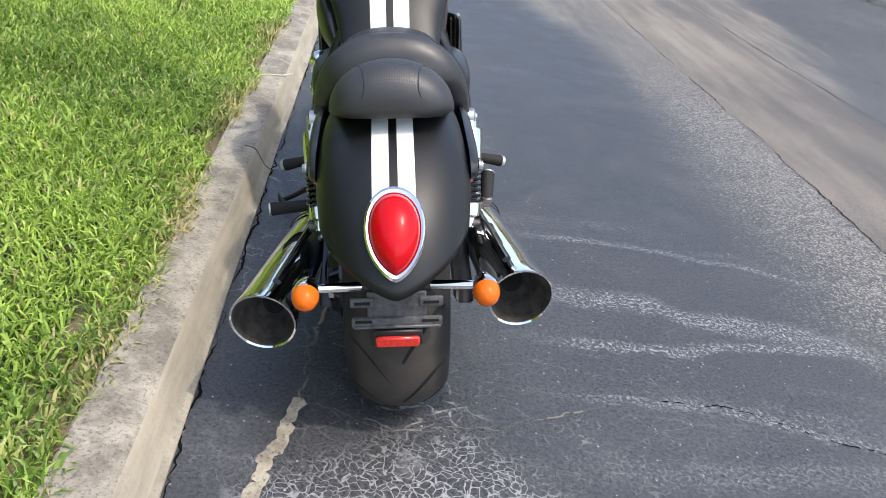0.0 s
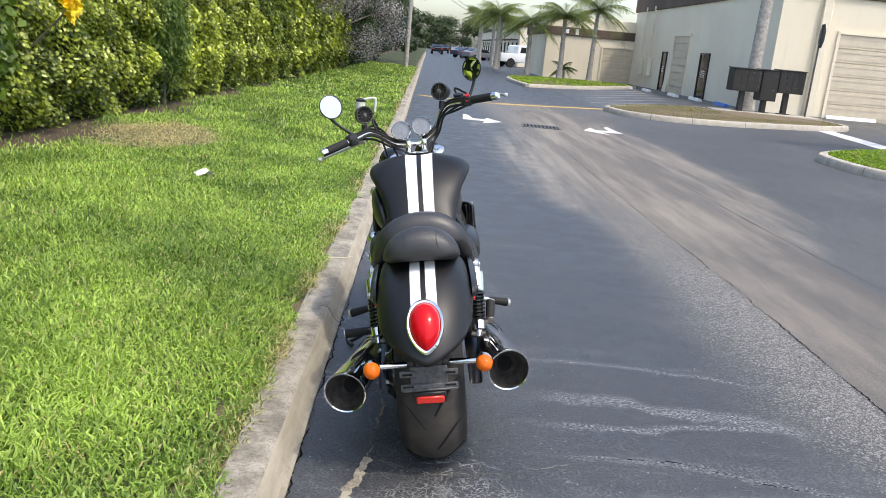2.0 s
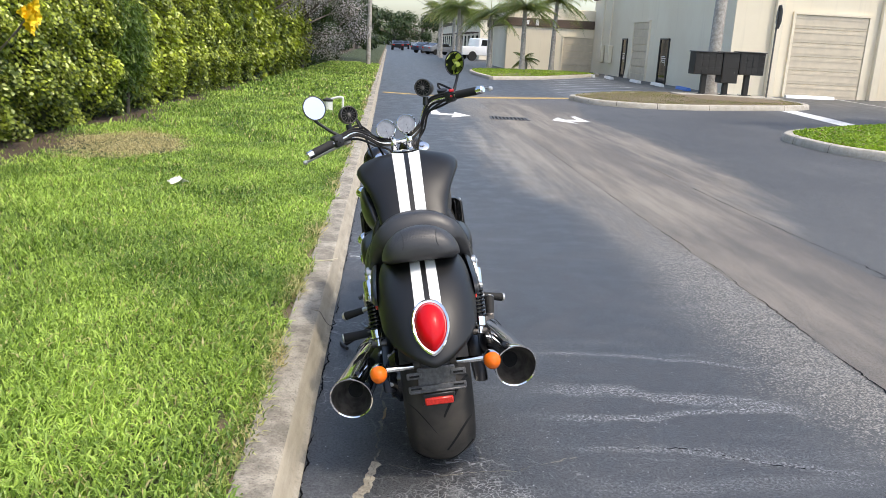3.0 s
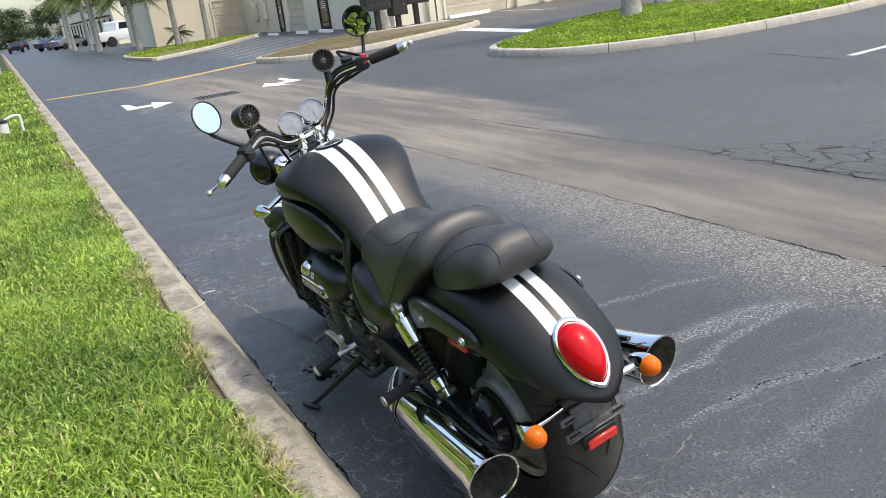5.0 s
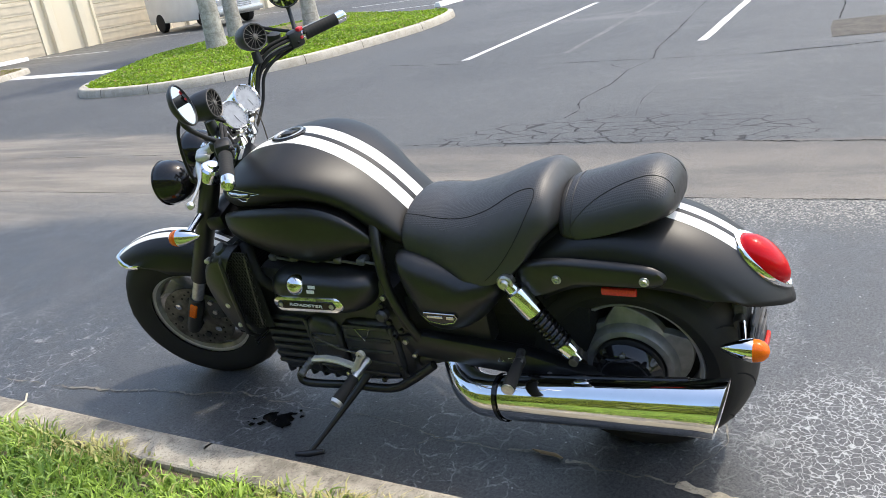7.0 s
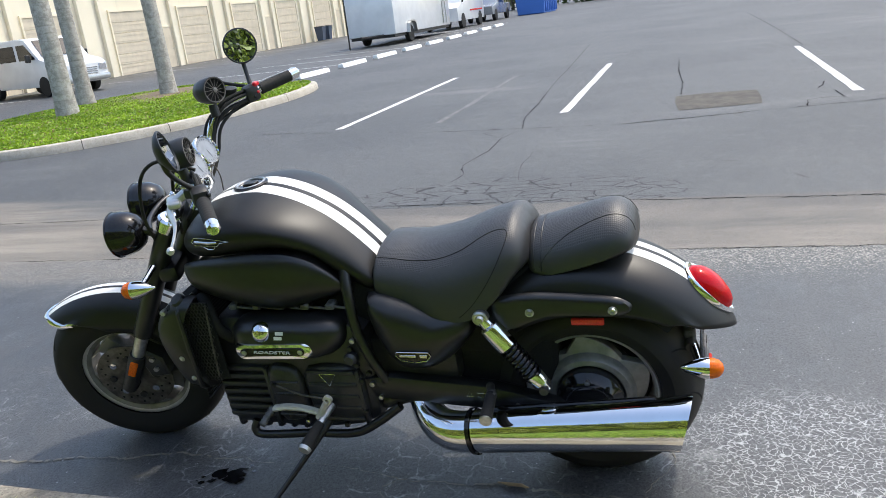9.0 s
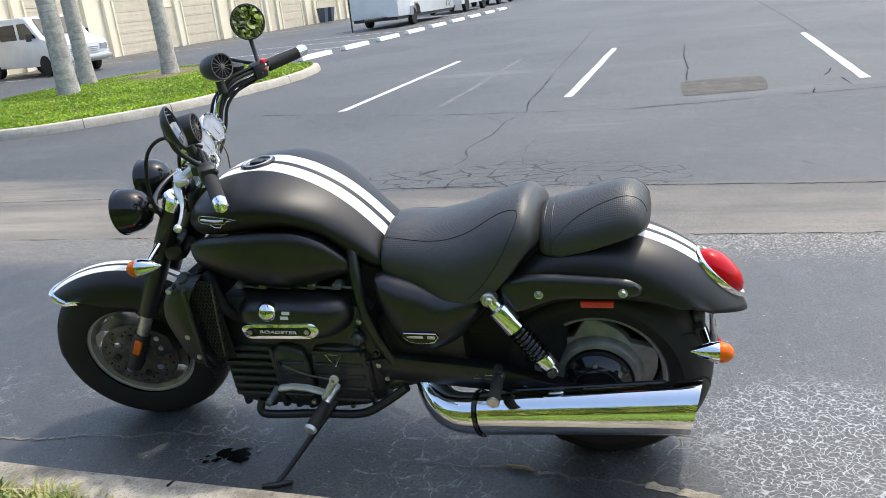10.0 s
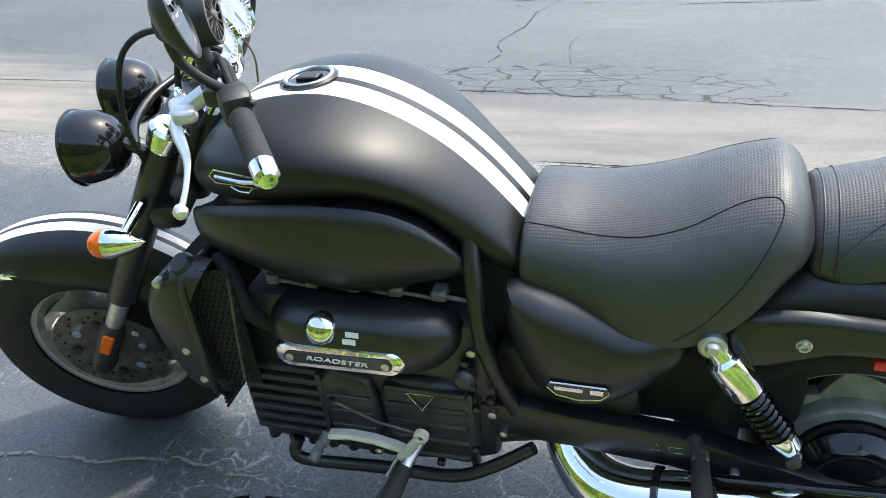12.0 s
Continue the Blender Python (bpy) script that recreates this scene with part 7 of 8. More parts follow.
# handlebar, grips, levers
bar_pts = [(-0.437, 0.924, 1.063), (-0.30, 1.035, 1.105), (-0.235, 1.09, 1.125), (-0.185, 1.135, 1.105), (-0.12, 1.19, 1.055), (-0.05, 1.225, 1.04), (0.03, 1.24, 1.05), (0.09, 1.24, 1.10), (0.125, 1.225, 1.18), (0.165, 1.19, 1.225), (0.24, 1.135, 1.24), (0.381, 1.03, 1.262)]
make("handlebar", tube(bar_pts, 0.0126, 14, smooth=5), CHROME, bike, "wide chrome handlebar")
for sx, e, i_ in ((-1, bar_pts[0], bar_pts[1]), (1, bar_pts[-1], bar_pts[-2])):
    e, i_ = Vector(e), Vector(i_)
    d = (i_ - e).normalized()
    gr = make("grip", tube([e + d * (0.012 + 0.003 * k) for k in range(40)], [0.0192 + (0.0003 if k % 4 < 2 else 0.0) for k in range(40)], 18), RUBBER, bike, "black ribbed rubber grip", sharp=70)
    make("bar_end", lathe([(0.0, -0.022), (0.013, -0.022), (0.019, -0.016), (0.0195, 0.012), (0.015, 0.014)], e, d, 20), CHROME, gr, "chrome bar end")
    sw = make("switch_housing", [moved(box((0, 0, 0), (0.05, 0.048, 0.055), 0.012, 2), Matrix.Translation(e + d * 0.165) @ d.to_track_quat("X", "Z").to_matrix().to_4x4())], PLASTIC, bike, "black switch housing")
    for k in range(3):
        q = e + d * (0.15 + 0.014 * k) + Vector((0, -0.026, 0.012 - 0.01 * k))
        make("button", box(q, (0.012, 0.01, 0.009), 0.002, 1), REDPAINT if (sx > 0 and k == 1) else GLOSS, sw, "red stop switch" if (sx > 0 and k == 1) else "")
    if sx > 0:
        make("stop_switch", box(e + d * 0.16 + Vector((0, -0.02, 0.028)), (0.024, 0.016, 0.014), 0.003, 1), REDPAINT, sw, "red engine stop switch")
    if sx < 0:
        line = [(-0.285, 1.150, 1.075), (-0.322, 1.135, 1.062), (-0.379, 1.087, 1.044), (-0.43, 1.062, 1.028), (-0.478, 1.046, 1.014)]
    else:
        line = [tuple(e + d * 0.17 + Vector((0, 0.04, 0.0))), tuple(e + d * 0.12 + Vector((0.01, 0.055, 0.0))), tuple(e + d * 0.06 + Vector((0.02, 0.058, 0.002))), tuple(e + Vector((0.03, 0.045, 0.002))), tuple(e + Vector((0.055, 0.03, 0.0)))]
    # a flat blade, broad at the pivot, with a rounded tip
    rings = []
    for q in spline([(*p, w_) for p, w_ in zip(line, (0.017, 0.014, 0.0095, 0.0085, 0.0105))], 5):
        c_, w_ = Vector(tuple(float(v) for v in q[:3])), float(q[3])
        nrm = Vector((0, 0.75, 0.66))
        across = d.cross(nrm).cross(d).normalized()
        flat = d.cross(across).normalized()
        rings.append([c_ + flat * (w_ * math.cos(a)) + across * (0.45 * w_ * math.sin(a)) for a in (2 * math.pi * k / 12 for k in range(12))])
    lv_ = make("lever", loft(rings), ALLOY, bike, "polished clutch lever" if sx < 0 else "polished brake lever", sharp=60)
    make("tip", lathe([(0.0, -0.012), (0.008, -0.009), (0.0115, 0.0), (0.008, 0.009), (0.0, 0.012)], line[-1], d, 14), ALLOY, lv_)
    make("lever_perch", moved(box((0, 0, 0), (0.04, 0.04, 0.03), 0.008, 2), Matrix.Translation(e + d * 0.19 + Vector((0, 0.02, 0.0)))), PLASTIC, bike)
perch = make("clutch_bracket", [moved(box((0, 0, 0), (0.075, 0.040, 0.026), 0.011, 3), Matrix.Translation((-0.292, 1.135, 1.078)) @ Matrix.Rotation(radians(38), 4, "Z")), tube([(-0.27, 1.10, 1.098), (-0.285, 1.125, 1.085), (-0.305, 1.145, 1.070)], [0.016, 0.014, 0.013], 12)], ALLOY, bike, "polished clutch lever bracket")
make("adjuster", lathe([(0.009, 0), (0.010, 0.012), (0.006, 0.016), (0.006, 0.03)], (-0.262, 1.155, 1.085), (0.75, 0.66, 0.1), 12), CHROME, perch)
make("brake_reservoir", lathe([(0.0, -0.02), (0.022, -0.02), (0.025, 0.012), (0.0, 0.018)], (0.215, 1.185, 1.262), (0, -0.2, 1), 16), PLASTIC, bike, "black brake fluid reservoir")
for cx, cy, cz in ((-0.05, 1.225, 1.03), (0.03, 1.24, 1.035)):
    bc = make("bar_clamp", box((cx, cy, cz), (0.03, 0.05, 0.06), 0.01, 2), CHROME, bike, "chrome handlebar clamp")
    make("riser", tube([(cx, cy + 0.005, cz - 0.03), (cx, cy + 0.033, cz - 0.066)], 0.018, 12), CHROME, bc)
cables = [[(-0.27, 1.07, 1.115), (-0.22, 1.15, 1.15), (-0.16, 1.22, 1.10), (-0.12, 1.27, 1.0), (-0.07, 1.32, 0.88)], [(-0.28, 1.06, 1.10), (-0.21, 1.12, 1.085), (-0.14, 1.17, 1.04), (-0.07, 1.22, 1.0), (-0.05, 1.3, 0.92)], [(0.23, 1.15, 1.235), (0.15, 1.24, 1.20), (0.105, 1.27, 1.10), (0.07, 1.28, 1.0), (0.05, 1.32, 0.88)],
          [(0.22, 1.15, 1.225), (0.14, 1.2, 1.17), (0.11, 1.22, 1.09), (0.07, 1.235, 1.03), (0.03, 1.29, 0.95)], [(-0.2, 1.10, 1.14), (-0.22, 1.20, 1.18), (-0.20, 1.30, 1.12), (-0.17, 1.36, 0.98), (-0.13, 1.37, 0.85)], [(0.22, 1.16, 1.25), (0.20, 1.22, 1.30), (0.26, 1.18, 1.27), (0.28, 1.11, 1.25)], [(0.125, 1.24, 1.17), (0.19, 1.2, 1.19), (0.26, 1.11, 1.225)]]
for off in ((0.0, -0.004, 0.018), (0.004, 0.014, -0.014), (0.0, -0.015, 0.008), (0.0, -0.010, -0.014)):
    cables.append([tuple(a + b for a, b in zip(q, off)) for q in bar_pts[1:6]])
    cables.append([tuple(a + b for a, b in zip(q, off)) for q in bar_pts[6:11]])
for cpts in cables:
    make("cable", tube(cpts, 0.0055, 8, smooth=5), RUBBER, bike, "black control cable")


# gauges, loudspeaker pods, mirrors
def facing(c, n):
    n = Vector(n).normalized()
    return Vector(c), n


for c in ((-0.08, 1.181, 1.112), (0.023, 1.204, 1.126)):
    c, n = facing(c, (-0.06, -0.91, 0.40))
    g = make("gauge", lathe([(0.0, -0.082), (0.026, -0.080), (0.038, -0.070), (0.0425, -0.05), (0.0440, -0.012), (0.0485, -0.008), (0.0495, 0.0), (0.0490, 0.006), (0.0455, 0.009), (0.0425, 0.002)], c, n, 36, caps=False), CHROME, bike, "chrome-cased round gauge with pale dial")
    make("dial", lathe([(0.0425, 0.002), (0.0, 0.0025)], c, n, 32), GLASS_DIAL, g, "pale grey dial with dark tick marks")
    u = n.orthogonal().normalized()
    w = n.cross(u)
    for k in range(24):
        a = 2 * math.pi * k / 24
        make("tick_mark", tube([c + n * 0.003 + (u * math.cos(a) + w * math.sin(a)) * r for r in (0.033, 0.039)], 0.0005, 4), PLASTIC, g)
    make("needle", tube([c + n * 0.004, c + n * 0.004 + (u * 0.6 + w * 0.8) * 0.028], 0.0007, 4), PLASTIC, g)
    make("readout", box(c + n * 0.0032 - Vector((0, 0, 0.016)), (0.020, 0.002, 0.008)), BRACKET, g, "small grey display window")
    make("mount", tube([c - n * 0.06, c - n * 0.09 + Vector((0, 0.02, -0.03)), (c.x * 0.6, 1.235, 1.03)], 0.013, 10), CHROME, g)
for c, n in (((-0.245, 1.073, 1.212), (0.30, -0.94, 0.10)), ((0.122, 1.179, 1.293), (-0.35, -0.92, 0.12))):
    c, n = facing(c, n)
    s = make("speaker_pod", lathe([(0.0, -0.088), (0.020, -0.085), (0.036, -0.066), (0.042, -0.036), (0.0435, 0.0), (0.042, 0.005), (0.0385, 0.005), (0.0375, -0.010), (0.0, -0.012)], c, n, 28), PLASTIC, bike, "round black loudspeaker pod clamped to the bar")
    u = n.orthogonal().normalized()
    w = n.cross(u)
    gsp = [tube([c + n * 0.004 + (u * math.cos(a) + w * math.sin(a)) * r for r in (0.008, 0.040)], 0.0012, 4) for a in (2 * math.pi * k / 14 for k in range(14))]
    make("grille", gsp + [torus(c + n * 0.004, n, 0.0390, 0.0020, 28, 5), lathe([(0.010, 0), (0.008, 0.006), (0.0, 0.008)], c + n * 0.002, n, 14)], DULL, s, "spoked metal grille")
    make("cone", lathe([(0.0380, -0.009), (0.0, -0.010)], c, n, 24), SOOT_SHADE, s)
    make("clamp", [tube([c - n * 0.03 - Vector((0, 0, 0.045)), c - n * 0.02 - Vector((0, -0.005, 0.085))], [0.014, 0.016], 10)], PLASTIC, s)
for c, n, base in (((-0.398, 1.021, 1.264), (0.46, -0.855, 0.24), (-0.30, 1.05, 1.12)), ((0.286, 1.145, 1.393), (-0.667, -0.72, 0.135), (0.265, 1.13, 1.26))):
    c, n = facing(c, n)
    mr = make("mirror", lathe([(0.0, -0.028), (0.025, -0.026), (0.048, -0.014), (0.058, 0.0), (0.058, 0.004), (0.054, 0.005), (0.053, 0.002)], c, n, 36, caps=False), PLASTIC, bike, "round black rear-view mirror on a stalk")
    make("glass", lathe([(0.0535, 0.002), (0.0, 0.0022)], c, n, 36), MIRROR, mr, "mirror glass")
    b = Vector(base)
    lo = c - n * 0.015 - Vector((0, 0, 0.05))
    make("stalk", tube([b, b * 0.5 + lo * 0.5 + Vector((0, 0, -0.006)), lo, c - n * 0.016], [0.009, 0.007, 0.008, 0.012], 10, smooth=3), PLASTIC, mr)

# ---- vegetation ----
rng = np.random.default_rng(7)


def blades(xy, z, h, w, lean, name, mat, label):
    """Grass: one curved blade of two quads and a tip for each root."""
    n = len(xy)
    a = rng.uniform(0, 2 * np.pi, n)
    b = rng.uniform(0, 2 * np.pi, n)
    bend = lean * rng.uniform(0.2, 1.0, n)
    hh = h * rng.uniform(0.55, 1.15, n)
    ww = w * rng.uniform(0.6, 1.2, n)
    root = np.stack([xy[:, 0], xy[:, 1], z], 1)
    side = np.stack([np.cos(a), np.sin(a), np.zeros(n)], 1) * ww[:, None] / 2
    out = np.stack([np.cos(b), np.sin(b), np.zeros(n)], 1) * (bend * hh)[:, None]
    up = np.stack([np.zeros(n), np.zeros(n), hh], 1)
    m1 = root + up * 0.66 + out * 0.5
    tip = root + up * (1 - 0.35 * bend[:, None]) + out
    v = np.stack([root - side, root + side, m1 - side * 0.95, m1 + side * 0.95, tip], 1).reshape(-1, 3)
    k = np.arange(n)[:, None] * 5
    f = np.concatenate([k + np.array([[0, 1, 3]]), k + np.array([[0, 3, 2]]), k + np.array([[2, 3, 4]])], 0)
    return big(name, v, f, mat, label=label, category="grass", kind="stuff")


def turf(x0, x1, y0, y1, per_m2, h, w, name="grass", lean=0.9):
    n = int((x1 - x0) * (y1 - y0) * per_m2)
    xy = np.stack([rng.uniform(x0, x1, n), rng.uniform(y0, y1, n)], 1)
    xy[:, 0] += np.where(xy[:, 0] > -0.62, 0.03 * np.sin(xy[:, 1] * 9) + 0.02 * np.sin(xy[:, 1] * 23), 0)
    worn = np.sin(xy[:, 1] * 1.7 + 0.8) + np.sin(xy[:, 1] * 4.1) + 0.6 * np.sin(xy[:, 1] * 11.0)
    keep = (xy[:, 0] < -0.455 - 0.045 * np.clip(worn, 0, 2) * (rng.random(n) < 0.85)) & (rng.random(n) > np.clip((-3.45 - xy[:, 0] + 0.2 * np.sin(xy[:, 1] * 1.7)) / 0.55, 0, 0.96))
    bare = ((xy[:, 0] + 3.15) / 0.80) ** 2 + ((xy[:, 1] - 9.2) / 1.25) ** 2 < 1.0
    keep &= ~(bare & (rng.random(n) < 0.2))
    xy = xy[keep]
    z = np.interp(xy[:, 0], vx, vz) - 0.005
    tall = h * (0.75 + 0.5 * np.sin(xy[:, 0] * 3.1 + 1.3 * np.sin(xy[:, 1] * 2.3)) ** 2)
    tall *= np.where(bare[keep], 0.55, 1.0)
    blades(xy, z, tall, w, lean, name, GRASS, "thick bright green mown grass of the verge")


turf(-1.9, -0.45, -0.5, 5.5, 8600, 0.070, 0.0078, lean=1.35)
turf(-4.2, -1.9, 0.5, 7.0, 4600, 0.070, 0.0088, lean=1.35)
turf(-1.9, -0.45, 5.5, 10.0, 4600, 0.066, 0.0095, lean=1.3)
turf(-4.2, -1.9, 7.0, 11.0, 3400, 0.062, 0.0105, lean=1.3)
turf(-4.3, -0.45, 10.0, 18.0, 850, 0.075, 0.017)
turf(-4.5, -0.45, 18.0, 45.0, 160, 0.09, 0.045)
turf(-4.5, -0.45, -8.0, -0.5, 2200, 0.07, 0.014, lean=1.3)
turf(-4.2, -1.9, -0.5, 0.5, 2600, 0.075, 0.0105, lean=1.3)


def in_loop(p, loop):
    x, y = p[:, 0], p[:, 1]
    inside = np.zeros(len(p), bool)
    for (x0, y0), (x1, y1) in zip(loop, loop[1:] + loop[:1]):
        c = ((y0 > y) != (y1 > y)) & (x < (x1 - x0) * (y - y0) / (y1 - y0 + 1e-12) + x0)
        inside ^= c
    return inside


for loop, c, dens, hh, ww, nm in ((*isle_a, 900, 0.075, 0.042, "ground_cover"), (*isle_b, 520, 0.026, 0.014, "grass"), (*isle_c, 160, 0.09, 0.04, "grass")):
    lo, hi = np.min(loop, 0), np.max(loop, 0)
    n = int(np.prod(hi - lo) * dens)
    p = rng.uniform(lo, hi, (n, 2))
    small = [((x - c[0]) * 0.975 + c[0], (y - c[1]) * 0.975 + c[1]) for x, y in loop]
    p = p[in_loop(p, small)]
    d = np.ones(len(p))
    z = np.array([gz(x) for x in p[:, 0]]) + 0.11
    z += np.clip(0.10 - 0.03 * np.hypot(p[:, 0] - c[0], p[:, 1] - c[1]) / 1.5, 0, 0.1)
    blades(p, z, hh * np.ones(len(p)), ww, 1.2, nm, TURF_DRY if loop is isle_b[0] else TURF2, "low leafy ground cover on the kerbed island")


def leaves(c, n, size, name, mat, parent, label="", kind="stuff", width=0.55):
    """Folded oval leaves at points c whose faces look along n."""
    k = len(c)
    n = n / np.linalg.norm(n, axis=1, keepdims=True)
    r = rng.normal(size=(k, 3))
    t = np.cross(n, r)
    t /= np.linalg.norm(t, axis=1, keepdims=True)
    s = np.cross(n, t)
    L = (size * rng.uniform(0.65, 1.25, k))[:, None]
    W = L * width
    v = np.stack([c - t * L / 2, c - t * L * 0.18 + s * W / 2 + n * L * 0.08, c + t * L * 0.22 + s * W * 0.45 + n * L * 0.08, c + t * L / 2, c + t * L * 0.22 - s * W * 0.45 + n * L * 0.08, c - t * L * 0.18 - s * W / 2 + n * L * 0.08], 1).reshape(-1, 3)
    b = np.arange(k)[:, None] * 6
    f = np.concatenate([b + np.array([[0, 1, 2, 3]]), b + np.array([[0, 3, 4, 5]])], 0)
    return big(name, v, f, mat, parent, label, kind=kind, smooth=False)


def hedge_x(y):
    return np.interp(y, [-30, 0, 8, 16, 23, 31, 45, 70], [-4.2, -4.15, -4.05, -3.85, -3.55, -3.25, -2.9, -2.9])


def hedge(name, y0, y1, h, per_m2, size, label, mat):
    m = thing(name, label, "hedge", pose(0, 0, 0))
    ys = np.linspace(y0, y1, max(3, int((y1 - y0) / 0.6)))
    rings = []
    for yy in ys:
        x0 = float(hedge_x(yy))
        ph = [noise.noise((0.7 * yy, z * 0.9, 3.1)) for z in (0, 1, 2, 3)]
        rings.append([(x0 - 0.42 + 0.1 * ph[0], yy, 0.1), (x0 - 0.32 + 0.15 * ph[1], yy, 0.6), (x0 - 0.45 + 0.15 * ph[2], yy, h * 0.6), (x0 - 0.75, yy, h - 0.15 + 0.12 * ph[3]), (x0 - 1.3, yy, h - 0.2), (x0 - 1.6, yy, 0.1)])
    # solid near-black core blocks light and carries the inner shade as colour
    make("dark_core", loft(rings), HEDGE_CORE, m, "near-black inner core, hedge shade put into its colour")
    n = int((y1 - y0) * h * per_m2)
    yy = rng.uniform(y0, y1, n)
    zz = 0.12 + (h - 0.12) * rng.beta(1.15, 0.95, n)
    bul = 0.12 * np.sin(yy * 1.9 + 2.2 * np.sin(zz * 2.6)) * np.sin(zz * 3.9 + 1.8 * yy) + 0.09 * np.sin(yy * 6.3 + zz * 5.0) * np.sin(zz * 7.3 - yy * 2.1)
    depth = rng.exponential(0.15, n)
    xx = hedge_x(yy) + bul - depth - 0.32 * np.clip(0.9 - zz, 0, 1) - 0.16 * np.clip(zz - 1.0, 0, 3) - 0.5 * np.clip(zz - h + 0.5, 0, 1)
    c = np.stack([xx, yy, zz], 1)
    nn = np.stack([0.65 + 0 * yy, rng.normal(0, 0.55, n), 0.75 + rng.normal(0, 0.5, n)], 1)
    leaves(c, nn, size, "leaves", mat, m, "thick oval yellow-green leaves", width=0.72)
    nt = int((y1 - y0) * max(per_m2, 400) * 0.9)
    yt = rng.uniform(y0, y1, nt)
    ct = np.stack([hedge_x(yt) - rng.uniform(0.3, 1.75, nt), yt, h + 0.04 + 0.06 * np.sin(yt * 3) + rng.normal(0, 0.05, nt)], 1)
    leaves(ct, np.stack([rng.normal(0, 0.5, nt), rng.normal(0, 0.5, nt), np.ones(nt)], 1), size, "top_leaves", mat, m, "thick oval yellow-green leaves")
    return m


lab = "tall clipped hedge of thick glossy yellow-green leaves"
hedge("hedge", -14.0, 5.5, 3.0, 260, 0.12, lab, LEAF)
hedge("hedge", 5.5, 12.5, 3.0, 2300, 0.054, lab, LEAF)
hedge("hedge", 12.5, 22.0, 3.1, 1300, 0.070, lab, LEAF)
hedge("hedge", 22.0, 34.0, 3.1, 300, 0.14, lab, LEAF)
hedge("hedge", 34.0, 50.0, 3.2, 160, 0.16, "dark shaded hedge further along the verge", LEAF_DARK)


def tree(name, x, y, h, r, mat, label, n=5000, size=0.16, zlow=0.4, trunk=0.12, squash=1.0, seed=1, shift=0.0):
    """Tapered trunk, limbs, and a crown of many leaves in uneven clumps."""
    rr = random.Random(seed)
    m = thing(name, label, "tree", pose(x, y, 0.0))
    make("trunk", tube([(0, 0, -0.1), (0.05, 0.03, h * 0.25), (-0.05, 0.05, h * 0.55), (0, 0, h * 0.8)], [trunk, trunk * 0.8, trunk * 0.5, trunk * 0.2], 10, smooth=3), WOOD, m)
    clumps = []
    for i in range(16):
        a, q = rr.uniform(0, 2 * math.pi), rr.uniform(0.15, 1.0) ** 0.6
        z = h * (zlow + (1 - zlow) * rr.random())
        lim = math.sqrt(max(0.05, 1 - ((z / h - (1 + zlow) / 2) / ((1 - zlow) / 2 + 0.15)) ** 2))
        p = Vector((shift + r * q * lim * math.cos(a), r * q * lim * math.sin(a) * squash, z))
        clumps.append((p, r * rr.uniform(0.22, 0.42)))
        make("limb", tube([(0, 0, h * 0.3 + 0.25 * (z - h * 0.3)), tuple(p * 0.55 + Vector((0, 0, z * 0.35))), tuple(p)], [trunk * 0.4, trunk * 0.25, trunk * 0.08], 6, smooth=2), WOOD, m)
    w = np.array([q[1] ** 2 for q in clumps])
    idx = rng.choice(len(clumps), n, p=w / w.sum())
    d = rng.normal(size=(n, 3))
    d /= np.linalg.norm(d, axis=1, keepdims=True)
    cen = np.array([tuple(q[0]) for q in clumps])[idx]
    rad_ = np.array([q[1] for q in clumps])[idx] * rng.uniform(0.45, 1.1, n)
    c = cen + d * rad_[:, None] * np.array([1, 1, 0.75])
    leaves(c, d + np.array([0, 0, 0.5]), size, "crown", mat, m, kind="")
    return m


tree("blossom_tree", -3.5, 32.5, 5.0, 2.5, LEAF_PALE, "spreading tree with grey-white blossom over the verge", 24000, 0.07, 0.24, 0.1, 1.5, 3, 1.6)
tree("blossom_tree", -3.9, 25.5, 5.6, 2.4, LEAF_PALE, "spreading tree with grey-white blossom over the verge", 14000, 0.07, 0.34, 0.1, 1.4, 4)
tree("shade_tree", -4.6, 37.0, 6.5, 3.2, LEAF_DARK, "dark broadleaf tree behind the hedge", 7000, 0.2, 0.25, 0.2, 1.6, 5)
tree("shade_tree", -5.2, 20.0, 6.5, 2.6, LEAF_DARK, "dark broadleaf tree behind the hedge", 6000, 0.18, 0.40, 0.2, 1.6, 6)
tree("shade_tree", -3.2, 50.0, 6.0, 3.0, LEAF_DARK, "dark broadleaf tree along the lane", 6000, 0.25, 0.2, 0.2, 1.3, 7)
rt = random.Random(8)
for i, (x, y, h, r) in enumerate(((-6, 75, 5.5, 3.5), (-3.8, 95, 5.5, 3.5), (1.0, 195, 7.0, 5.5), (7.5, 190, 7.5, 6.0), (15.0, 205, 7.5, 6.0), (-4.0, 180, 7.5, 5.0), (24, 200, 8, 7.0), (4.0, 230, 7.5, 7.0), (-9.0, 130, 7.0, 5.0))):
    tree("far_tree", x, y, h, r, LEAF_DARK, "dark green tree closing the lane in the distance", 2600, 0.5, 0.12, 0.2, 1.0, 20 + i)
# the tall plantings that close the lot far off
for i in range(12):
    tree("far_tree", 70 + 9 * (i % 2) + 3 * i, -60 + 8.5 * i, 8 + rt.uniform(-1, 2), 5.0, LEAF_DARK, "dark green tree beyond the far lot", 1500, 0.6, 0.1, 0.25, 1.0, 40 + i)

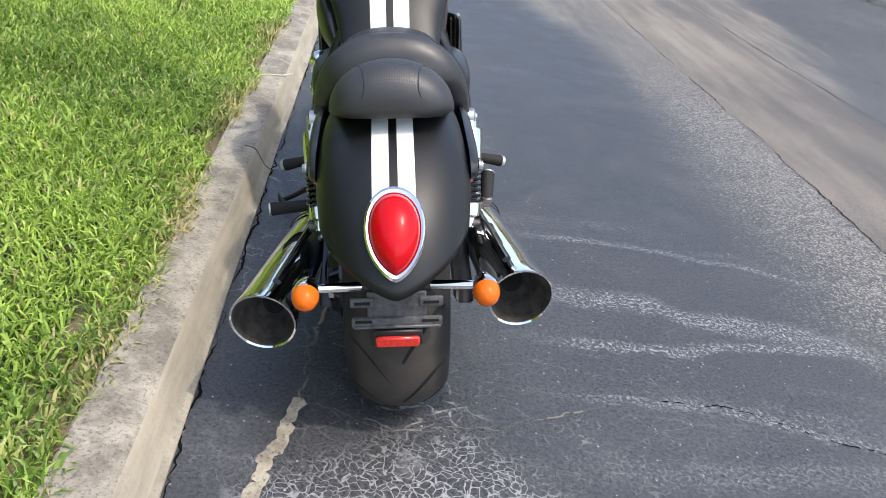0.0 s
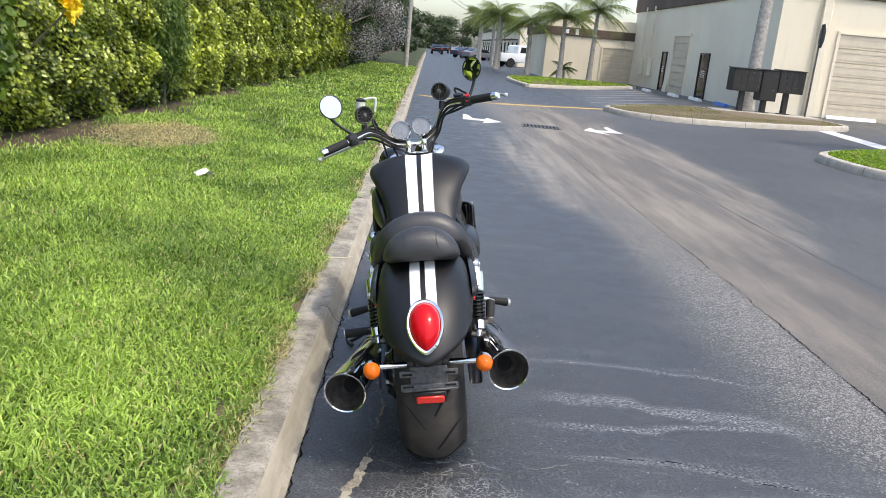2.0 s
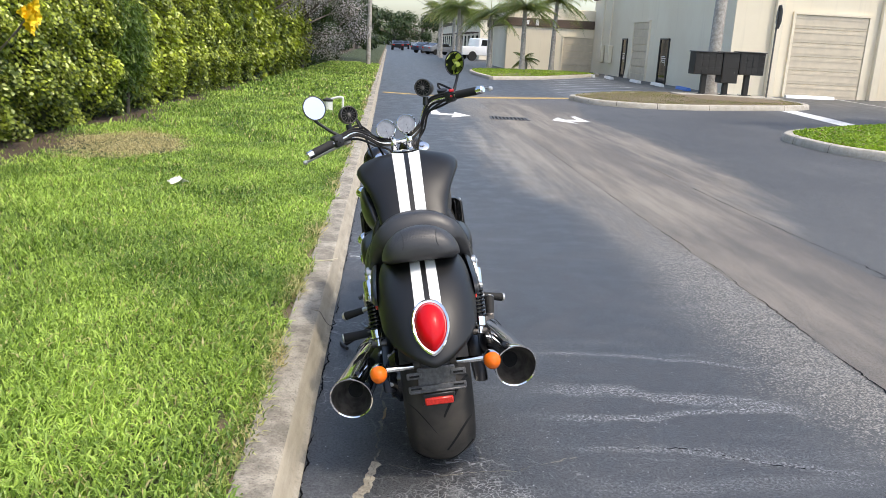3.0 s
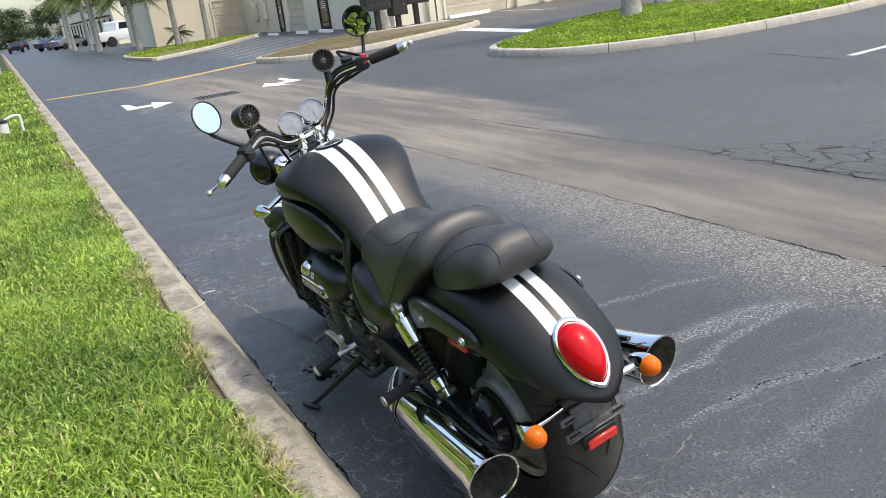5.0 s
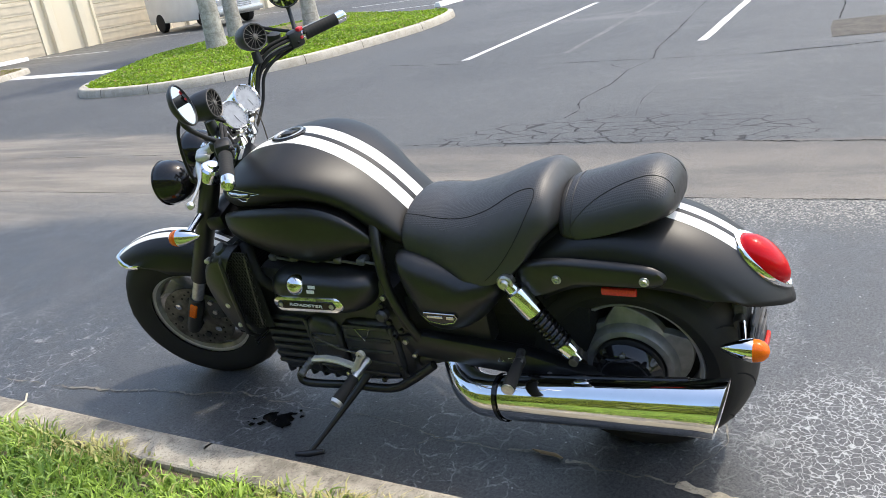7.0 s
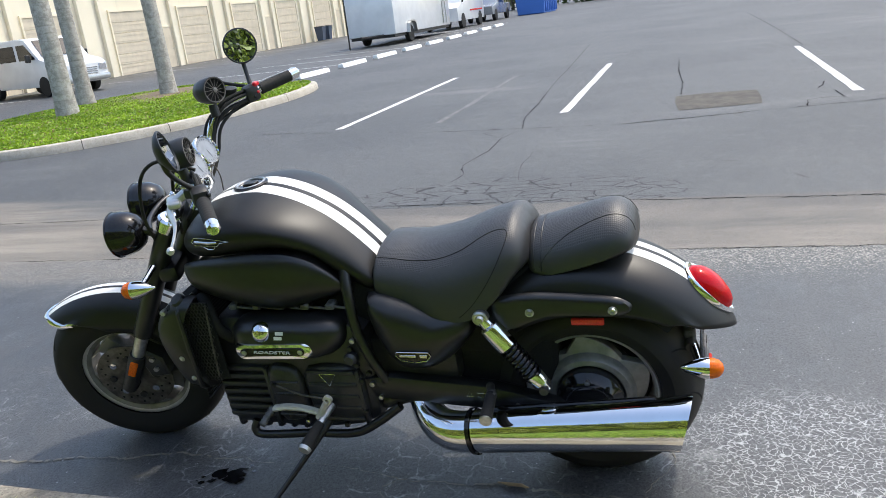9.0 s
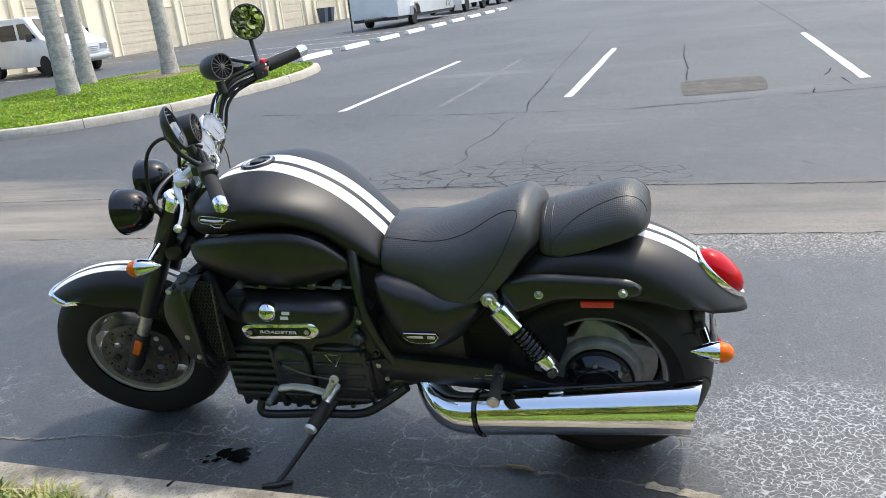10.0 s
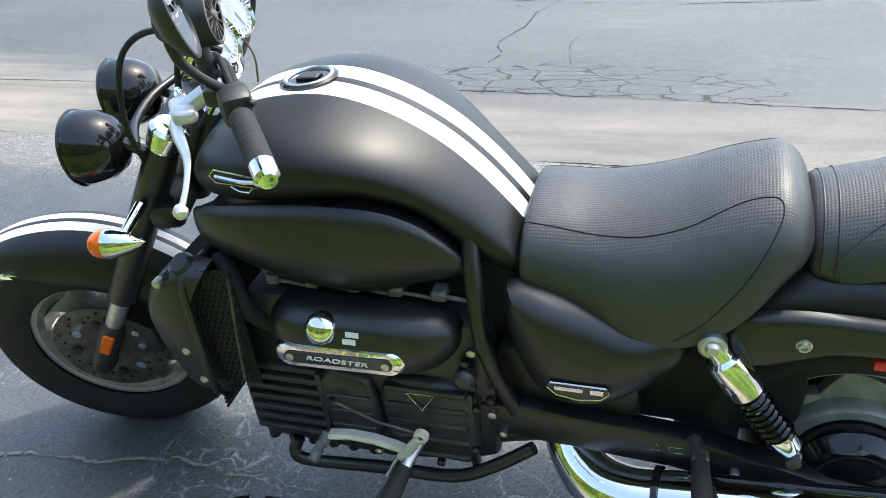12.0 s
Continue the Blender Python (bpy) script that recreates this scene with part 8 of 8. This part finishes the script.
# a dark feathery shrub and a broad-leaved vine grown into the hedge
for nm, lb, y0, y1, z0, z1, cnt, sz, wd, mt in (("shrub", "dark feathery shrub grown into the hedge face", 11.2, 13.6, 0.3, 2.1, 3000, 0.10, 0.26, LEAF_MID), ("climbing_vine", "broad-leaved dark green vine over the hedge", 6.4, 8.0, 0.3, 2.2, 700, 0.12, 0.6, LEAF_MID)):
    sh = thing(nm, lb, "shrub", pose(0, 0, 0))
    u, v = rng.normal(0, 0.46, cnt), rng.normal(0, 0.42, cnt)
    yy = (y0 + y1) / 2 + u * (y1 - y0) / 2
    zz = np.clip((z0 + z1) / 2 + v * (z1 - z0) / 2, z0, None)
    xx = hedge_x(yy) + 0.06 - 0.25 * (u * u + v * v) + rng.normal(0, 0.06, cnt)
    leaves(np.stack([xx, yy, zz], 1), np.stack([0.8 + 0 * yy, rng.normal(0, 0.6, cnt), 0.5 + rng.normal(0, 0.5, cnt)], 1), sz, "foliage", mt, sh, width=wd)
    make("stem", tube([(float(hedge_x(y0)) - 0.1, (y0 + y1) / 2, 0.12), (float(hedge_x(y0)) - 0.05, (y0 + y1) / 2 + 0.1, z1 * 0.7)], [0.03, 0.012], 8), WOOD, sh)

# yellow blossom by the hedge
fl = thing("flower_spray", "yellow trumpet flowers on a leafy spray of the hedge", "flower", pose(-3.62, 8.0, 1.49) @ Matrix.Scale(1.9, 4))
for i in range(11):
    p = Vector((0.02 * (i % 3), 0.04 * (i // 3) - 0.05 + 0.02 * (i % 2), 0.05 - 0.028 * (i % 5) + 0.008 * i))
    rings = []
    for r0, hh in ((0.006, -0.03), (0.014, -0.01), (0.034, 0.008)):
        rings.append([(p.x + hh, p.y + r0 * (1 + 0.25 * math.cos(5 * a)) * math.cos(a), p.z + r0 * (1 + 0.25 * math.cos(5 * a)) * math.sin(a)) for a in (2 * math.pi * k / 20 for k in range(20))])
    make("flower", loft(rings, False), PETAL, fl)
make("stem", tube([(-0.3, 0.1, -0.25), (-0.1, 0.03, -0.08), (0, 0, 0.02)], 0.006, 6), WOOD, fl)
nl = 40
leaves(rng.normal(0, 1, (nl, 3)) * np.array([0.08, 0.12, 0.1]) + np.array([-0.1, 0.06, -0.13]), np.stack([np.ones(nl), rng.normal(0, 0.5, nl), rng.normal(0.3, 0.5, nl)], 1), 0.034, "leaves", LEAF, fl, kind="")


def palm(x, y, h, r0, r1, lean, seed, fronds=16, flen=1.7, label="tall grey-trunked palm on the kerbed island"):
    rr = random.Random(seed)
    m = thing("palm_tree", label, "palm tree", pose(x, y, gz(x) + 0.1))
    pts = []
    for i in range(int(h / 0.11) + 1):
        t = i * 0.11 / h
        flare = 1 + 0.35 * math.exp(-t * h / 0.35)
        ringy = 1 + 0.010 * (1 if i % 2 else -1)
        pts.append(((lean[0] * t * t * h, lean[1] * t * t * h, t * h - 0.05), (r0 + (r1 - r0) * t) * flare * ringy))
    make("trunk", tube([p for p, _ in pts], [q for _, q in pts], 16), BARK, m, "ringed grey palm trunk", sharp=80)
    top = Vector(pts[-1][0])
    for i in range(fronds):
        a = 2 * math.pi * i / fronds + rr.uniform(-0.2, 0.2)
        el = rr.uniform(-0.35, 1.25)
        L = flen * rr.uniform(0.8, 1.15)
        d = Vector((math.cos(a), math.sin(a), 0))
        spine = [top + d * (L * s * math.cos(el * (1 - 0.4 * s))) + Vector((0, 0, L * (math.sin(el) * s - 0.55 * s * s))) for s in (k / 8 for k in range(9))]
        v, f = [], []
        for k in range(1, 9):
            for sub in range(3):
                s = (k - 1 + sub / 3) / 8
                p = spine[k - 1].lerp(spine[k], sub / 3)
                side = d.cross(Vector((0, 0, 1))).normalized()
                ll = flen * 0.34 * math.sin(math.pi * min(1, s * 0.9 + 0.12))
                for sg in (-1, 1):
                    b = len(v)
                    e = p + side * sg * ll + d * ll * 0.45 + Vector((0, 0, -ll * rr.uniform(0.3, 0.75)))
                    v += [tuple(p), tuple(p + d * 0.05), tuple(e)]
                    f.append((b, b + 1, b + 2))
        make("frond", [(v, f), tube(spine, [0.018 - 0.002 * k for k in range(9)], 5)], FROND, m)
    return m


palm(11.75, 14.9, 6.2, 0.205, 0.16, (-0.02, 0.02), 1)
palm(14.6, 16.9, 6.0, 0.19, 0.15, (-0.03, 0.0), 2)
palm(14.95, 14.65, 6.4, 0.19, 0.15, (-0.02, 0.03), 3)
palm(11.3, 27.4, 6.5, 0.22, 0.17, (0.02, 0.02), 4, label="tall grey-trunked palm by the mailboxes")
far = "palm with drooping fronds beside the far units"
for i, (x, y, h) in enumerate(((7.3, 44.0, 3.5), (9.6, 47.3, 4.1), (6.3, 50.6, 3.4), (4.9, 58.0, 3.9), (5.2, 66.0, 4.2), (4.7, 74.0, 4.2), (5.4, 62.0, 3.7), (5.0, 82.0, 4.5))):
    palm(x, y, h, 0.15, 0.11, (rt.uniform(-0.02, 0.02), 0.0), 10 + i, 30, 2.1, far)
palm(8.1, 47.8, 0.7, 0.12, 0.10, (0, 0), 30, 14, 1.0, "young bushy palm on the island")

pole = thing("utility_pole", "grey wooden utility pole on the verge", "pole", pose(-1.08, 43.0, 0.08))
make("shaft", tube([(0, 0, 0), (0.02, 0, 4.0), (0.02, 0, 9.0)], [0.12, 0.11, 0.08], 12), BARK, pole)
make("crossarm", box((0.02, -0.1, 8.3), (2.2, 0.1, 0.12), 0.01, 1), WOOD, pole)
for dz in (0.0, 0.32):
    make("power_line", tube([(-6.0, 38.0, 8.2 + dz), (-1.5, 52.0, 6.0 + dz), (2.3, 70.0, 4.75 + dz), (6.1, 85.0, 4.3 + dz), (13.2, 100.0, 5.3 + dz), (22.0, 118.0, 7.5 + dz)], 0.018, 5, smooth=6), MAILBLACK, label="dark overhead power line", category="cable")
